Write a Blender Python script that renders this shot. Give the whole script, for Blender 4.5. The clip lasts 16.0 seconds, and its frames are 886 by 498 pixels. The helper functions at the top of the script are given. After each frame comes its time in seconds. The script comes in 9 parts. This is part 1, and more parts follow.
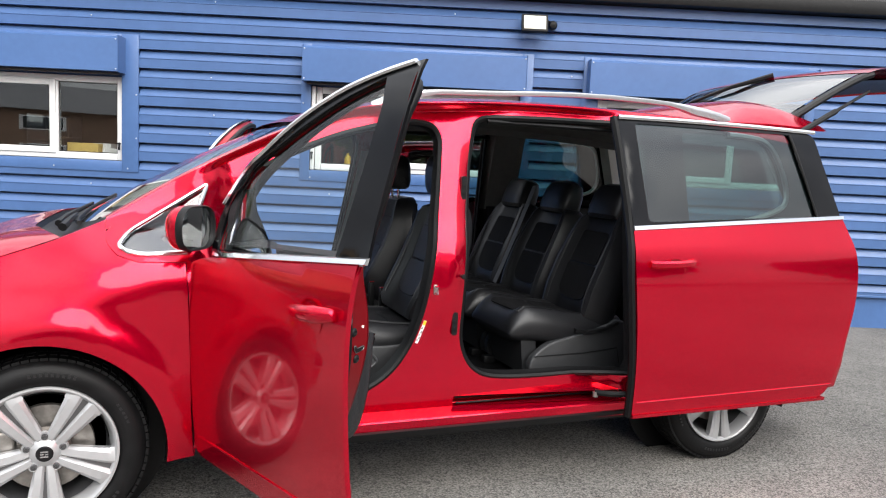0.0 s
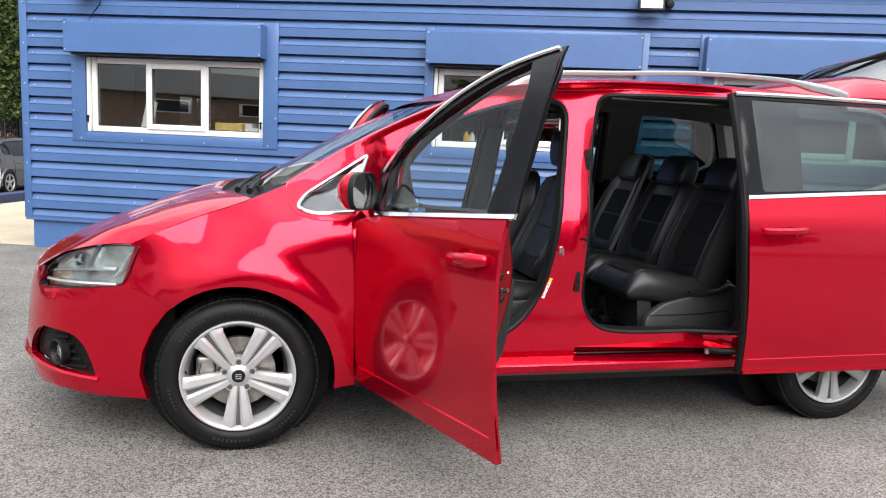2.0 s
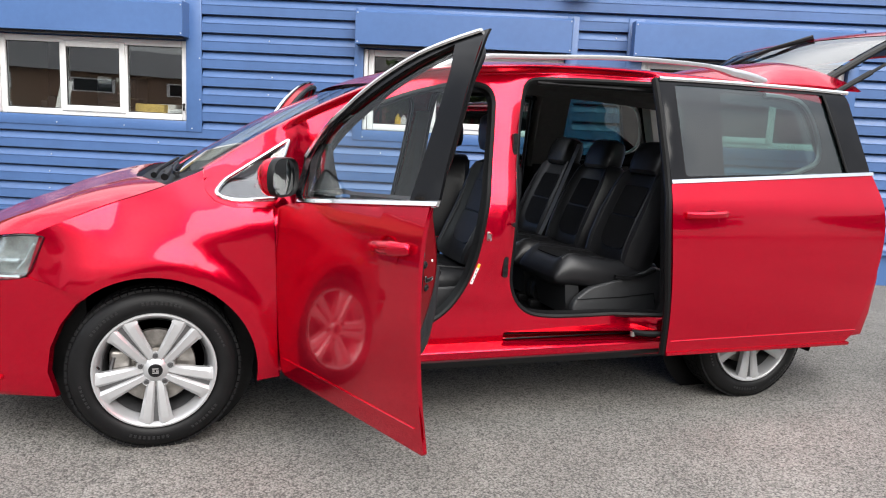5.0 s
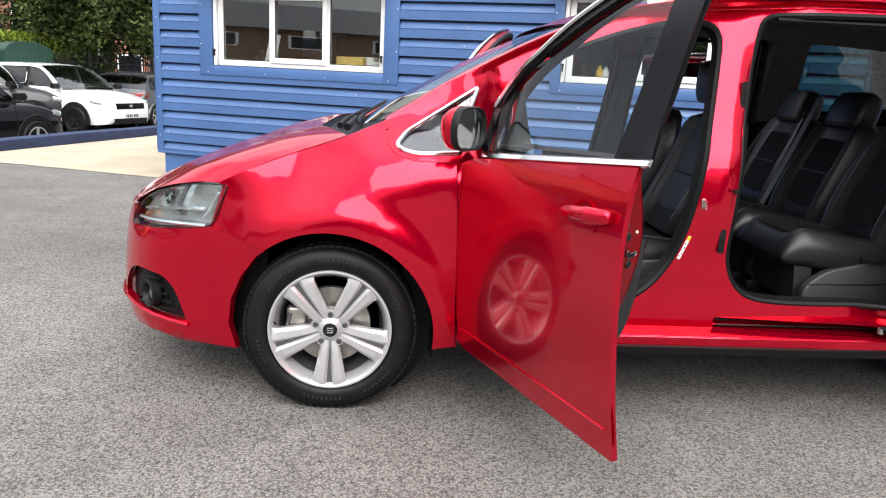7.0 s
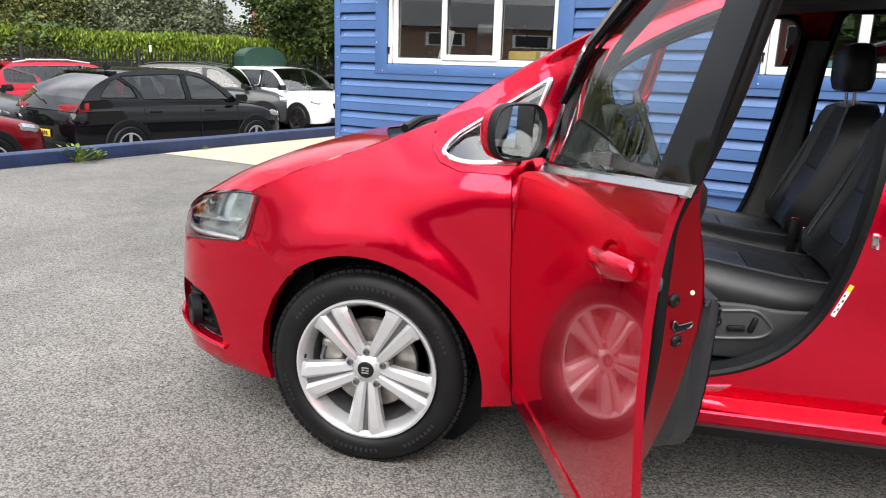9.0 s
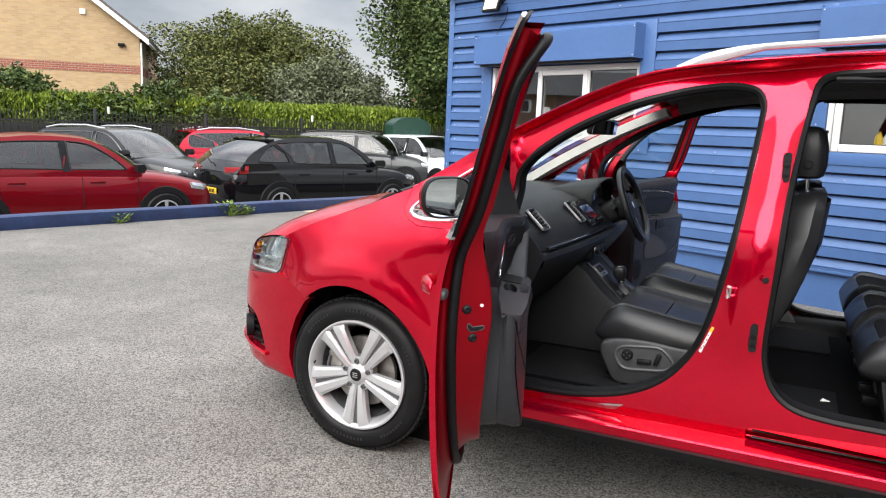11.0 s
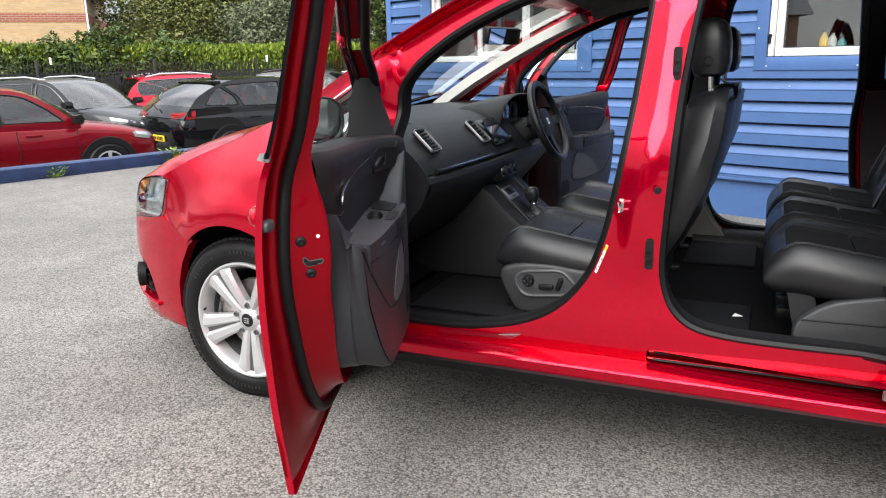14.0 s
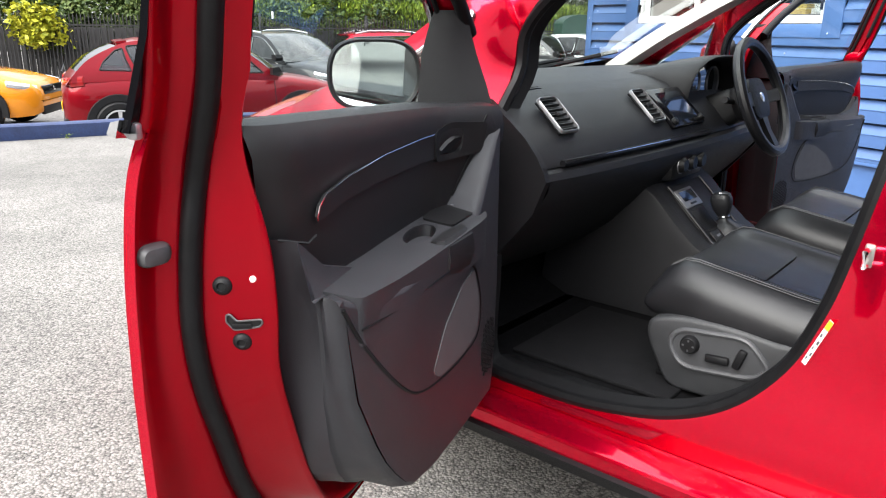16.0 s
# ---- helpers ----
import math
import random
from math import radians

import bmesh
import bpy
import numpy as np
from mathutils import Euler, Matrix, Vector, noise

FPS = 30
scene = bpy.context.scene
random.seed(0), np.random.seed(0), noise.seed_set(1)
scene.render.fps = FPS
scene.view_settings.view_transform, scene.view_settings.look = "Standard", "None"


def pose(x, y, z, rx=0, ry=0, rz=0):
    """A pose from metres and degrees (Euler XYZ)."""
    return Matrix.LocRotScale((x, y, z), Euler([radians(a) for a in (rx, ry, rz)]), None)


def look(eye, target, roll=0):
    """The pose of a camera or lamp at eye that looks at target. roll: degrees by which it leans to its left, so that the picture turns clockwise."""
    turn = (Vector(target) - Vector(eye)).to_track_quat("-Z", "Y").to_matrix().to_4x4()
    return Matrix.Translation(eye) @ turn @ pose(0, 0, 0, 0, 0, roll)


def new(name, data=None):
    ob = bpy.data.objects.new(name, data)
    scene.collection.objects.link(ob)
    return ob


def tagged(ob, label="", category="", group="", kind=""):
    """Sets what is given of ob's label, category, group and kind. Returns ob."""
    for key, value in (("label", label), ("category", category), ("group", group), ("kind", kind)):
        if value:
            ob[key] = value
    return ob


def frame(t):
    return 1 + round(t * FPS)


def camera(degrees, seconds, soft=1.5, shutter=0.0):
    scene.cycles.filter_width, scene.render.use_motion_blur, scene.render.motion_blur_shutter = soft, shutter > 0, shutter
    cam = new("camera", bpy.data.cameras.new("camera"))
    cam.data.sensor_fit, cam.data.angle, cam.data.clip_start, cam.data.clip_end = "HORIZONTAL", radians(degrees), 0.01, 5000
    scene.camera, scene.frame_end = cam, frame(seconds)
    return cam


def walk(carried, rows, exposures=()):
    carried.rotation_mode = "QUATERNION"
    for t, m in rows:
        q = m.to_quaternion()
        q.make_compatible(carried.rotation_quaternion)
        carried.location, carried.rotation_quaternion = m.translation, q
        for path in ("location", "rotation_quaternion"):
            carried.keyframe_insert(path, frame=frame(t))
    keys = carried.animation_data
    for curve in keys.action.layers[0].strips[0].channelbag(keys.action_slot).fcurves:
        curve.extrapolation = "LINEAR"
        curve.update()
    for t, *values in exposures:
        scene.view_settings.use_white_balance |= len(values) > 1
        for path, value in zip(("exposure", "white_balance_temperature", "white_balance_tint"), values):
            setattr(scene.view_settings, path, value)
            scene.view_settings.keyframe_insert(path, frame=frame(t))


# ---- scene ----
cam = camera(61.76, 16.0, soft=1.1)
# t, x, y, z, yaw, pitch, roll
PATH = [
    (0, 0.3140, -2.6533, 1.3429, -22.022, -6.104, 2.679),
    (0.5, 0.2480, -2.6605, 1.3289, -16.930, -6.836, 2.698),
    (1, 0.1670, -2.7493, 1.3080, -13.815, -7.481, 2.765),
    (1.5, 0.0804, -2.9303, 1.3133, -12.936, -7.932, 2.750),
    (2, 0.0746, -2.9902, 1.3080, -14.129, -7.979, 2.599),
    (2.5, 0.0960, -2.9786, 1.3106, -17.182, -7.861, 2.489),
    (3, 0.1772, -2.9754, 1.3131, -20.737, -7.706, 2.318),
    (3.2, 0.2031, -2.9729, 1.3111, -22.072, -7.617, 2.354),
    (5.3, 0.1288, -2.9352, 1.3202, -17.339, -9.336, 2.888),
    (5.5, 0.1327, -2.9095, 1.2879, -15.522, -9.375, 2.978),
    (6, 0.1438, -2.8115, 1.3061, -11.806, -10.806, 2.999),
    (6.5, 0.1934, -2.7320, 1.3027, -7.876, -12.071, 2.908),
    (7, 0.2068, -2.6164, 1.2803, -4.405, -13.039, 2.910),
    (7.5, 0.2546, -2.4058, 1.2760, -1.262, -14.169, 2.589),
    (8, 0.3977, -2.1683, 1.2615, 2.690, -14.643, 2.335),
    (8.5, 0.5597, -1.9837, 1.2735, 7.578, -14.595, 1.911),
    (8.7, 0.6188, -1.9909, 1.2715, 9.753, -14.372, 1.840),
    (10.8, 1.5065, -2.4326, 1.3460, 25.061, -9.548, 2.192),
    (11, 1.5777, -2.4667, 1.3558, 25.211, -9.251, 2.174),
    (11.5, 1.7931, -2.4600, 1.3527, 24.949, -8.718, 1.690),
    (12, 1.9414, -2.4342, 1.3497, 24.317, -8.521, 0.785),
    (12.5, 1.9731, -2.4190, 1.3572, 23.486, -9.194, -0.156),
    (13, 1.9580, -2.4020, 1.3425, 22.698, -10.580, -0.841),
    (13.5, 1.8339, -2.3076, 1.2955, 22.555, -12.510, -1.159),
    (14, 1.8051, -2.1247, 1.2867, 23.705, -14.126, -1.049),
    (14.5, 1.8430, -1.8291, 1.2822, 27.091, -14.737, -1.064),
    (15, 1.8049, -1.6205, 1.2540, 30.883, -15.194, -0.294),
    (15.5, 1.6952, -1.4236, 1.2386, 35.461, -15.664, 0.448),
    (16, 1.6199, -1.2441, 1.2094, 39.567, -16.547, 0.828),
]
walk(cam, [(t, pose(x, y, z, 90 + pitch, 0, yaw) @ pose(0, 0, 0, 0, 0, roll)) for t, x, y, z, yaw, pitch, roll in PATH],
     exposures=[(0, 1.32), (6, 1.31), (8.5, 1.38), (12.5, 1.42), (13.5, 1.50), (14.5, 1.68), (15.3, 1.91), (16, 2.11)])
# -- end of walk
SKY_STRENGTH, SUN_STRENGTH = 0.70, 1.8

from mathutils import geometry as geo

# ---------------------------------------------------------------- light
SUN_EL, SUN_AZ = 40.0, 178.0   # degrees above the horizon; degrees clockwise from +y
world = bpy.data.worlds.new("overcast_sky")
scene.world = world
world.use_nodes = True
wn, wl = world.node_tree.nodes, world.node_tree.links
wn.clear()
w_out = wn.new("ShaderNodeOutputWorld")
w_bg = wn.new("ShaderNodeBackground")
w_sky = wn.new("ShaderNodeTexSky")
w_sky.sky_type = "NISHITA"
w_sky.sun_disc = False
w_sky.sun_elevation = radians(SUN_EL)
w_sky.sun_rotation = radians(SUN_AZ)
w_scale = wn.new("ShaderNodeMix"); w_scale.data_type = "RGBA"; w_scale.blend_type = "MULTIPLY"
w_scale.inputs[0].default_value = 1.0
w_scale.inputs[7].default_value = (0.16, 0.16, 0.16, 1)
w_co = wn.new("ShaderNodeTexCoord")
w_map = wn.new("ShaderNodeMapping"); w_map.inputs["Scale"].default_value = (1.0, 1.0, 2.6)
w_noise = wn.new("ShaderNodeTexNoise"); w_noise.inputs["Scale"].default_value = 2.3
w_noise.inputs["Detail"].default_value = 7.0; w_noise.inputs["Roughness"].default_value = 0.55
w_ramp = wn.new("ShaderNodeValToRGB")
w_ramp.color_ramp.elements[0].position = 0.36; w_ramp.color_ramp.elements[0].color = (0.50, 0.53, 0.59, 1)
w_ramp.color_ramp.elements[1].position = 0.63; w_ramp.color_ramp.elements[1].color = (1.12, 1.12, 1.13, 1)
w_mix = wn.new("ShaderNodeMix"); w_mix.data_type = "RGBA"; w_mix.inputs[0].default_value = 0.86
wl.new(w_co.outputs["Generated"], w_map.inputs[0]); wl.new(w_map.outputs[0], w_noise.inputs["Vector"])
wl.new(w_noise.outputs["Fac"], w_ramp.inputs[0])
wl.new(w_sky.outputs[0], w_scale.inputs[6]); wl.new(w_scale.outputs[2], w_mix.inputs[6])
wl.new(w_ramp.outputs[0], w_mix.inputs[7])
# an overcast sky is brighter overhead than at the horizon
w_sep = wn.new("ShaderNodeSeparateXYZ"); wl.new(w_co.outputs["Generated"], w_sep.inputs[0])
w_up = wn.new("ShaderNodeMapRange"); w_up.inputs[1].default_value, w_up.inputs[2].default_value = 0.22, 0.9
w_up.inputs[3].default_value, w_up.inputs[4].default_value = 0.46, 2.15
wl.new(w_sep.outputs[2], w_up.inputs[0])
w_grad = wn.new("ShaderNodeMix"); w_grad.data_type = "RGBA"; w_grad.blend_type = "MULTIPLY"; w_grad.inputs[0].default_value = 1.0
wl.new(w_mix.outputs[2], w_grad.inputs[6]); wl.new(w_up.outputs[0], w_grad.inputs[7]); wl.new(w_grad.outputs[2], w_bg.inputs[0])
w_bg.inputs[1].default_value = SKY_STRENGTH
wl.new(w_bg.outputs[0], w_out.inputs[0])

sun = new("sun", bpy.data.lights.new("sun", "SUN"))
sun.data.energy, sun.data.angle, sun.data.color = SUN_STRENGTH, radians(55), (1.0, 0.965, 0.91)
_e, _a = radians(SUN_EL), radians(SUN_AZ)
_d = Vector((math.sin(_a) * math.cos(_e), math.cos(_a) * math.cos(_e), math.sin(_e)))
sun.matrix_world = look(_d * 60, (0, 0, 0))

# ---------------------------------------------------------------- materials
def mat(name, colour, rough=0.5, metal=0.0, vary=0.0, scale=20.0, bump=0.0, bscale=None, coat=0.0, spec=0.5, fine=0.0, fscale=300.0, rvary=0.0, detail=6.0):
    """Principled material with colour variation at two scales and relief."""
    m = bpy.data.materials.new(name)
    m.use_nodes = True
    nt = m.node_tree
    n, l = nt.nodes, nt.links
    b = n["Principled BSDF"]
    b.inputs["Base Color"].default_value = (*colour, 1)
    b.inputs["Roughness"].default_value = rough
    b.inputs["Metallic"].default_value = metal
    b.inputs["Coat Weight"].default_value = coat
    b.inputs["Coat Roughness"].default_value = 0.03
    b.inputs["Specular IOR Level"].default_value = spec
    co = n.new("ShaderNodeTexCoord")
    def noise_at(s, det=detail):
        t = n.new("ShaderNodeTexNoise")
        t.inputs["Scale"].default_value, t.inputs["Detail"].default_value = s, det
        l.new(co.outputs["Object"], t.inputs["Vector"])
        return t
    last = None
    for amount, s in ((vary, scale), (fine, fscale)):
        if amount:
            t = noise_at(s)
            r = n.new("ShaderNodeMapRange")
            r.inputs[1].default_value, r.inputs[2].default_value = 0.3, 0.7
            r.inputs[3].default_value, r.inputs[4].default_value = 1 - amount, 1 + amount
            l.new(t.outputs["Fac"], r.inputs[0])
            x = n.new("ShaderNodeMix"); x.data_type = "RGBA"; x.blend_type = "MULTIPLY"
            x.inputs[0].default_value = 1.0
            if last is None:
                x.inputs[6].default_value = (*colour, 1)
            else:
                l.new(last, x.inputs[6])
            l.new(r.outputs[0], x.inputs[7])
            last = x.outputs[2]
    if last is not None:
        l.new(last, b.inputs["Base Color"])
    if rvary:
        t = noise_at(scale * 0.7)
        r = n.new("ShaderNodeMapRange")
        r.inputs[3].default_value, r.inputs[4].default_value = max(0.02, rough - rvary), rough + rvary
        l.new(t.outputs["Fac"], r.inputs[0]); l.new(r.outputs[0], b.inputs["Roughness"])
    if bump:
        t = noise_at(bscale or fscale, 4.0)
        q = n.new("ShaderNodeBump")
        q.inputs["Strength"].default_value, q.inputs["Distance"].default_value = bump, 0.004
        l.new(t.outputs["Fac"], q.inputs["Height"]); l.new(q.outputs[0], b.inputs["Normal"])
    return m


def glass_mat(name, tint, gloss=1.0, rough=0.0, base=0.075):
    """Thin sheet of glass: see-through tint with a mirror gloss by angle."""
    m = bpy.data.materials.new(name)
    m.use_nodes = True
    n, l = m.node_tree.nodes, m.node_tree.links
    n.clear()
    o = n.new("ShaderNodeOutputMaterial")
    t = n.new("ShaderNodeBsdfTransparent"); t.inputs[0].default_value = (*tint, 1)
    g = n.new("ShaderNodeBsdfGlossy"); g.inputs["Roughness"].default_value = rough
    g.inputs[0].default_value = (gloss, gloss, gloss, 1)
    f = n.new("ShaderNodeLayerWeight"); f.inputs[0].default_value = 0.5
    w5 = n.new("ShaderNodeMath"); w5.operation = "POWER"; w5.inputs[1].default_value = 4.0
    k = n.new("ShaderNodeMath"); k.operation = "MULTIPLY_ADD"; k.inputs[1].default_value = 0.85; k.inputs[2].default_value = base; k.use_clamp = True
    l.new(f.outputs["Facing"], w5.inputs[0])
    x = n.new("ShaderNodeMixShader")
    l.new(w5.outputs[0], k.inputs[0]); l.new(k.outputs[0], x.inputs[0])
    l.new(t.outputs[0], x.inputs[1]); l.new(g.outputs[0], x.inputs[2]); l.new(x.outputs[0], o.inputs[0])
    return m


def asphalt_mat(name, dark, light, tone):
    """Worn tarmac: pale stone chips in a dark binder, with broad stains."""
    m = bpy.data.materials.new(name)
    m.use_nodes = True
    n, l = m.node_tree.nodes, m.node_tree.links
    b = n["Principled BSDF"]; b.inputs["Roughness"].default_value = 0.88
    co = n.new("ShaderNodeTexCoord")
    v = n.new("ShaderNodeTexVoronoi"); v.inputs["Scale"].default_value = 118.0
    v2 = n.new("ShaderNodeTexNoise"); v2.inputs["Scale"].default_value = 300.0; v2.inputs["Detail"].default_value = 3.0
    s = n.new("ShaderNodeTexNoise"); s.inputs["Scale"].default_value = 0.55; s.inputs["Detail"].default_value = 9.0; s.inputs["Roughness"].default_value = 0.6
    s2 = n.new("ShaderNodeTexNoise"); s2.inputs["Scale"].default_value = 3.2; s2.inputs["Detail"].default_value = 6.0
    for t in (v, v2, s, s2):
        l.new(co.outputs["Object"], t.inputs["Vector"])
    sep = n.new("ShaderNodeSeparateColor"); l.new(v.outputs["Color"], sep.inputs[0])
    r = n.new("ShaderNodeValToRGB")
    r.color_ramp.elements[0].position, r.color_ramp.elements[0].color = 0.16, (*dark, 1)
    r.color_ramp.elements[1].position, r.color_ramp.elements[1].color = 0.92, (*light, 1)
    gap = n.new("ShaderNodeMapRange")      # binder between the chips
    gap.inputs[1].default_value, gap.inputs[2].default_value = 0.25, 0.75
    gap.inputs[3].default_value, gap.inputs[4].default_value = 0.42, 0.0
    l.new(v.outputs["Distance"], gap.inputs[0])
    mixf = n.new("ShaderNodeMath"); mixf.operation = "MULTIPLY_ADD"
    l.new(sep.outputs[0], mixf.inputs[0]); mixf.inputs[1].default_value = 0.46
    half = n.new("ShaderNodeMath"); half.operation = "MULTIPLY_ADD"; half.inputs[1].default_value = 0.34
    l.new(v2.outputs["Fac"], half.inputs[0]); l.new(gap.outputs[0], half.inputs[2]); l.new(half.outputs[0], mixf.inputs[2])
    l.new(mixf.outputs[0], r.inputs[0])
    st = n.new("ShaderNodeMapRange"); st.inputs[1].default_value, st.inputs[2].default_value = 0.32, 0.68
    st.inputs[3].default_value, st.inputs[4].default_value = 0.74, 1.22
    l.new(s.outputs["Fac"], st.inputs[0])
    st2 = n.new("ShaderNodeMapRange"); st2.inputs[1].default_value, st2.inputs[2].default_value = 0.3, 0.7
    st2.inputs[3].default_value, st2.inputs[4].default_value = 0.88, 1.1
    l.new(s2.outputs["Fac"], st2.inputs[0])
    k = n.new("ShaderNodeMath"); k.operation = "MULTIPLY"
    l.new(st.outputs[0], k.inputs[0]); l.new(st2.outputs[0], k.inputs[1])
    x = n.new("ShaderNodeMix"); x.data_type = "RGBA"; x.blend_type = "MULTIPLY"; x.inputs[0].default_value = 1.0
    l.new(r.outputs[0], x.inputs[6]); l.new(k.outputs[0], x.inputs[7])
    y = n.new("ShaderNodeMix"); y.data_type = "RGBA"; y.blend_type = "MULTIPLY"; y.inputs[0].default_value = 1.0
    y.inputs[7].default_value = (*tone, 1)
    l.new(x.outputs[2], y.inputs[6]); l.new(y.outputs[2], b.inputs["Base Color"])
    q = n.new("ShaderNodeBump"); q.inputs["Strength"].default_value = 0.85; q.inputs["Distance"].default_value = 0.008
    l.new(mixf.outputs[0], q.inputs["Height"]); l.new(q.outputs[0], b.inputs["Normal"])
    return m


def leaf_mat(name, a, b2, c):
    """Foliage: each clump takes its own green."""
    m = bpy.data.materials.new(name)
    m.use_nodes = True
    n, l = m.node_tree.nodes, m.node_tree.links
    b = n["Principled BSDF"]; b.inputs["Roughness"].default_value = 0.62
    b.inputs["Specular IOR Level"].default_value = 0.3
    g = n.new("ShaderNodeNewGeometry")
    r = n.new("ShaderNodeValToRGB")
    r.color_ramp.elements[0].position, r.color_ramp.elements[0].color = 0.0, (*a, 1)
    r.color_ramp.elements[1].position, r.color_ramp.elements[1].color = 1.0, (*c, 1)
    e = r.color_ramp.elements.new(0.55); e.color = (*b2, 1)
    l.new(g.outputs["Random Per Island"], r.inputs[0]); l.new(r.outputs[0], b.inputs["Base Color"])
    return m


PAINT = mat("red_metallic_paint", (0.60, 0.0009, 0.024), 0.18, 0.80, vary=0.03, scale=3.0, coat=0.60, spec=0.0, fine=0.05, fscale=2500.0)
PAINT.node_tree.nodes["Principled BSDF"].inputs["Coat IOR"].default_value = 1.52
PAINT.node_tree.nodes["Principled BSDF"].inputs["Coat Roughness"].default_value = 0.008
PAINT_IN = mat("red_inner_paint", (0.34, 0.0006, 0.009), 0.34, 0.80, vary=0.05, scale=5.0, coat=0.30, spec=0.0, fine=0.05, fscale=2500.0)
BLACK = mat("satin_black_plastic", (0.008, 0.008, 0.0087), 0.45, vary=0.2, scale=40, bump=0.12, bscale=900, spec=0.20)
PIANO = mat("piano_black_trim", (0.006, 0.006, 0.007), 0.30, vary=0.1, scale=5, spec=0.16)
BOLT = mat("bolt_steel", (0.16, 0.16, 0.165), 0.35, 0.8, vary=0.1, scale=40)
LEVER = mat("satin_silver_lever", (0.22, 0.22, 0.23), 0.35, 0.7, vary=0.08, scale=30)
GLOSSBLK = mat("gloss_black", (0.004, 0.004, 0.005), 0.12, vary=0.1, scale=5, spec=0.26)
RUBBER = mat("black_rubber", (0.005, 0.005, 0.0055), 0.42, vary=0.25, scale=60, bump=0.1, bscale=500, spec=0.18)
TYRE = mat("tyre_rubber", (0.006, 0.006, 0.0065), 0.46, spec=0.2, vary=0.35, scale=14, fine=0.2, fscale=240, bump=0.15, bscale=400)
ALLOY = mat("silver_alloy", (0.45, 0.455, 0.465), 0.36, 0.45, vary=0.04, scale=30, coat=0.35)
STEEL = mat("brake_steel", (0.33, 0.31, 0.29), 0.42, 0.85, vary=0.25, scale=35, rvary=0.1)
CHROME = mat("chrome", (0.82, 0.83, 0.85), 0.14, 1.0, vary=0.03, scale=20)
SILVER = mat("anodised_rail", (0.52, 0.53, 0.55), 0.3, 0.8, vary=0.05, scale=30)
TRIMGREY = mat("soft_dash_plastic", (0.0085, 0.0085, 0.0096), 0.44, spec=0.28, vary=0.12, scale=25, bump=0.35, bscale=1100)
BUFFER = mat("grey_rubber", (0.05, 0.05, 0.053), 0.5, vary=0.15, scale=60)
DOORTRIM = mat("grained_door_plastic", (0.020, 0.0205, 0.024), 0.42, spec=0.42, vary=0.12, scale=25, bump=0.35, bscale=1000)
LEATHER = mat("black_leather", (0.0095, 0.0096, 0.011), 0.38, vary=0.12, scale=22, bump=0.12, bscale=900, rvary=0.06, spec=0.42)
FABRIC = mat("black_seat_fabric", (0.009, 0.009, 0.0098), 0.75, vary=0.2, scale=30, bump=0.4, bscale=1500, spec=0.08)
CARPET = mat("black_carpet", (0.005, 0.005, 0.0055), 0.95, vary=0.35, scale=45, fine=0.35, fscale=700, bump=0.6, bscale=900, spec=0.05)
HEADLINER = mat("grey_headliner_cloth", (0.10, 0.098, 0.095), 0.9, vary=0.08, scale=30, bump=0.2, bscale=900)
PILLARTRIM = mat("pale_grey_pillar_trim", (0.80, 0.80, 0.76), 0.7, vary=0.05, scale=20, bump=0.2, bscale=900)
SEATSIDE = mat("grey_seat_plastic", (0.028, 0.029, 0.031), 0.42, vary=0.12, scale=25, bump=0.3, bscale=900)
STITCH = mat("grey_stitching", (0.07, 0.07, 0.072), 0.8, vary=0.1, scale=80)
BELT = mat("grey_seat_belt", (0.085, 0.087, 0.09), 0.6, vary=0.1, scale=120, bump=0.3, bscale=700)
SCREEN = mat("dark_display", (0.008, 0.010, 0.014), 0.06, vary=0.1, scale=8, coat=0.5)
REDLENS = mat("red_lamp_lens", (0.26, 0.008, 0.010), 0.12, vary=0.1, scale=30, coat=0.8)
WHITELENS = mat("clear_lamp_reflector", (0.62, 0.64, 0.67), 0.16, 0.75, vary=0.15, scale=18)
YELLOW = mat("yellow_plate", (0.72, 0.46, 0.02), 0.45, vary=0.05, scale=30)
WHITEPLATE = mat("white_plate", (0.75, 0.75, 0.74), 0.45, vary=0.05, scale=30)
BLUE = mat("blue_painted_steel", (0.056, 0.120, 0.280), 0.42, vary=0.08, scale=1.3, fine=0.05, fscale=14, rvary=0.08, coat=0.12)
BLUE_TRIM = mat("blue_flashing", (0.060, 0.130, 0.305), 0.4, vary=0.06, scale=2.0, fine=0.04, fscale=20, rvary=0.06, coat=0.15)
BLUE_DARK = mat("dark_blue_kerb_paint", (0.014, 0.028, 0.085), 0.6, vary=0.25, scale=6, fine=0.2, fscale=60, rvary=0.1)
SCREW = mat("pale_screw_cap", (0.45, 0.5, 0.6), 0.4, 0.3, vary=0.05, scale=50)
UPVC = mat("white_upvc", (0.78, 0.78, 0.77), 0.35, vary=0.04, scale=8, fine=0.03, fscale=90, rvary=0.05)
GASKET = mat("dark_gasket", (0.03, 0.03, 0.032), 0.6, vary=0.2, scale=50)
INTERIORWALL = mat("office_wall", (0.46, 0.45, 0.42), 0.85, vary=0.06, scale=3, bump=0.1, bscale=200)
INTERIORDIM = mat("office_dark_partition", (0.035, 0.034, 0.033), 0.8, vary=0.15, scale=4)
CARD = mat("yellow_carton", (0.62, 0.44, 0.12), 0.8, vary=0.1, scale=15)
PAPER = mat("white_paper", (0.75, 0.75, 0.73), 0.8, vary=0.04, scale=20)
TEALPL = mat("teal_plastic", (0.05, 0.30, 0.34), 0.45, vary=0.1, scale=15)
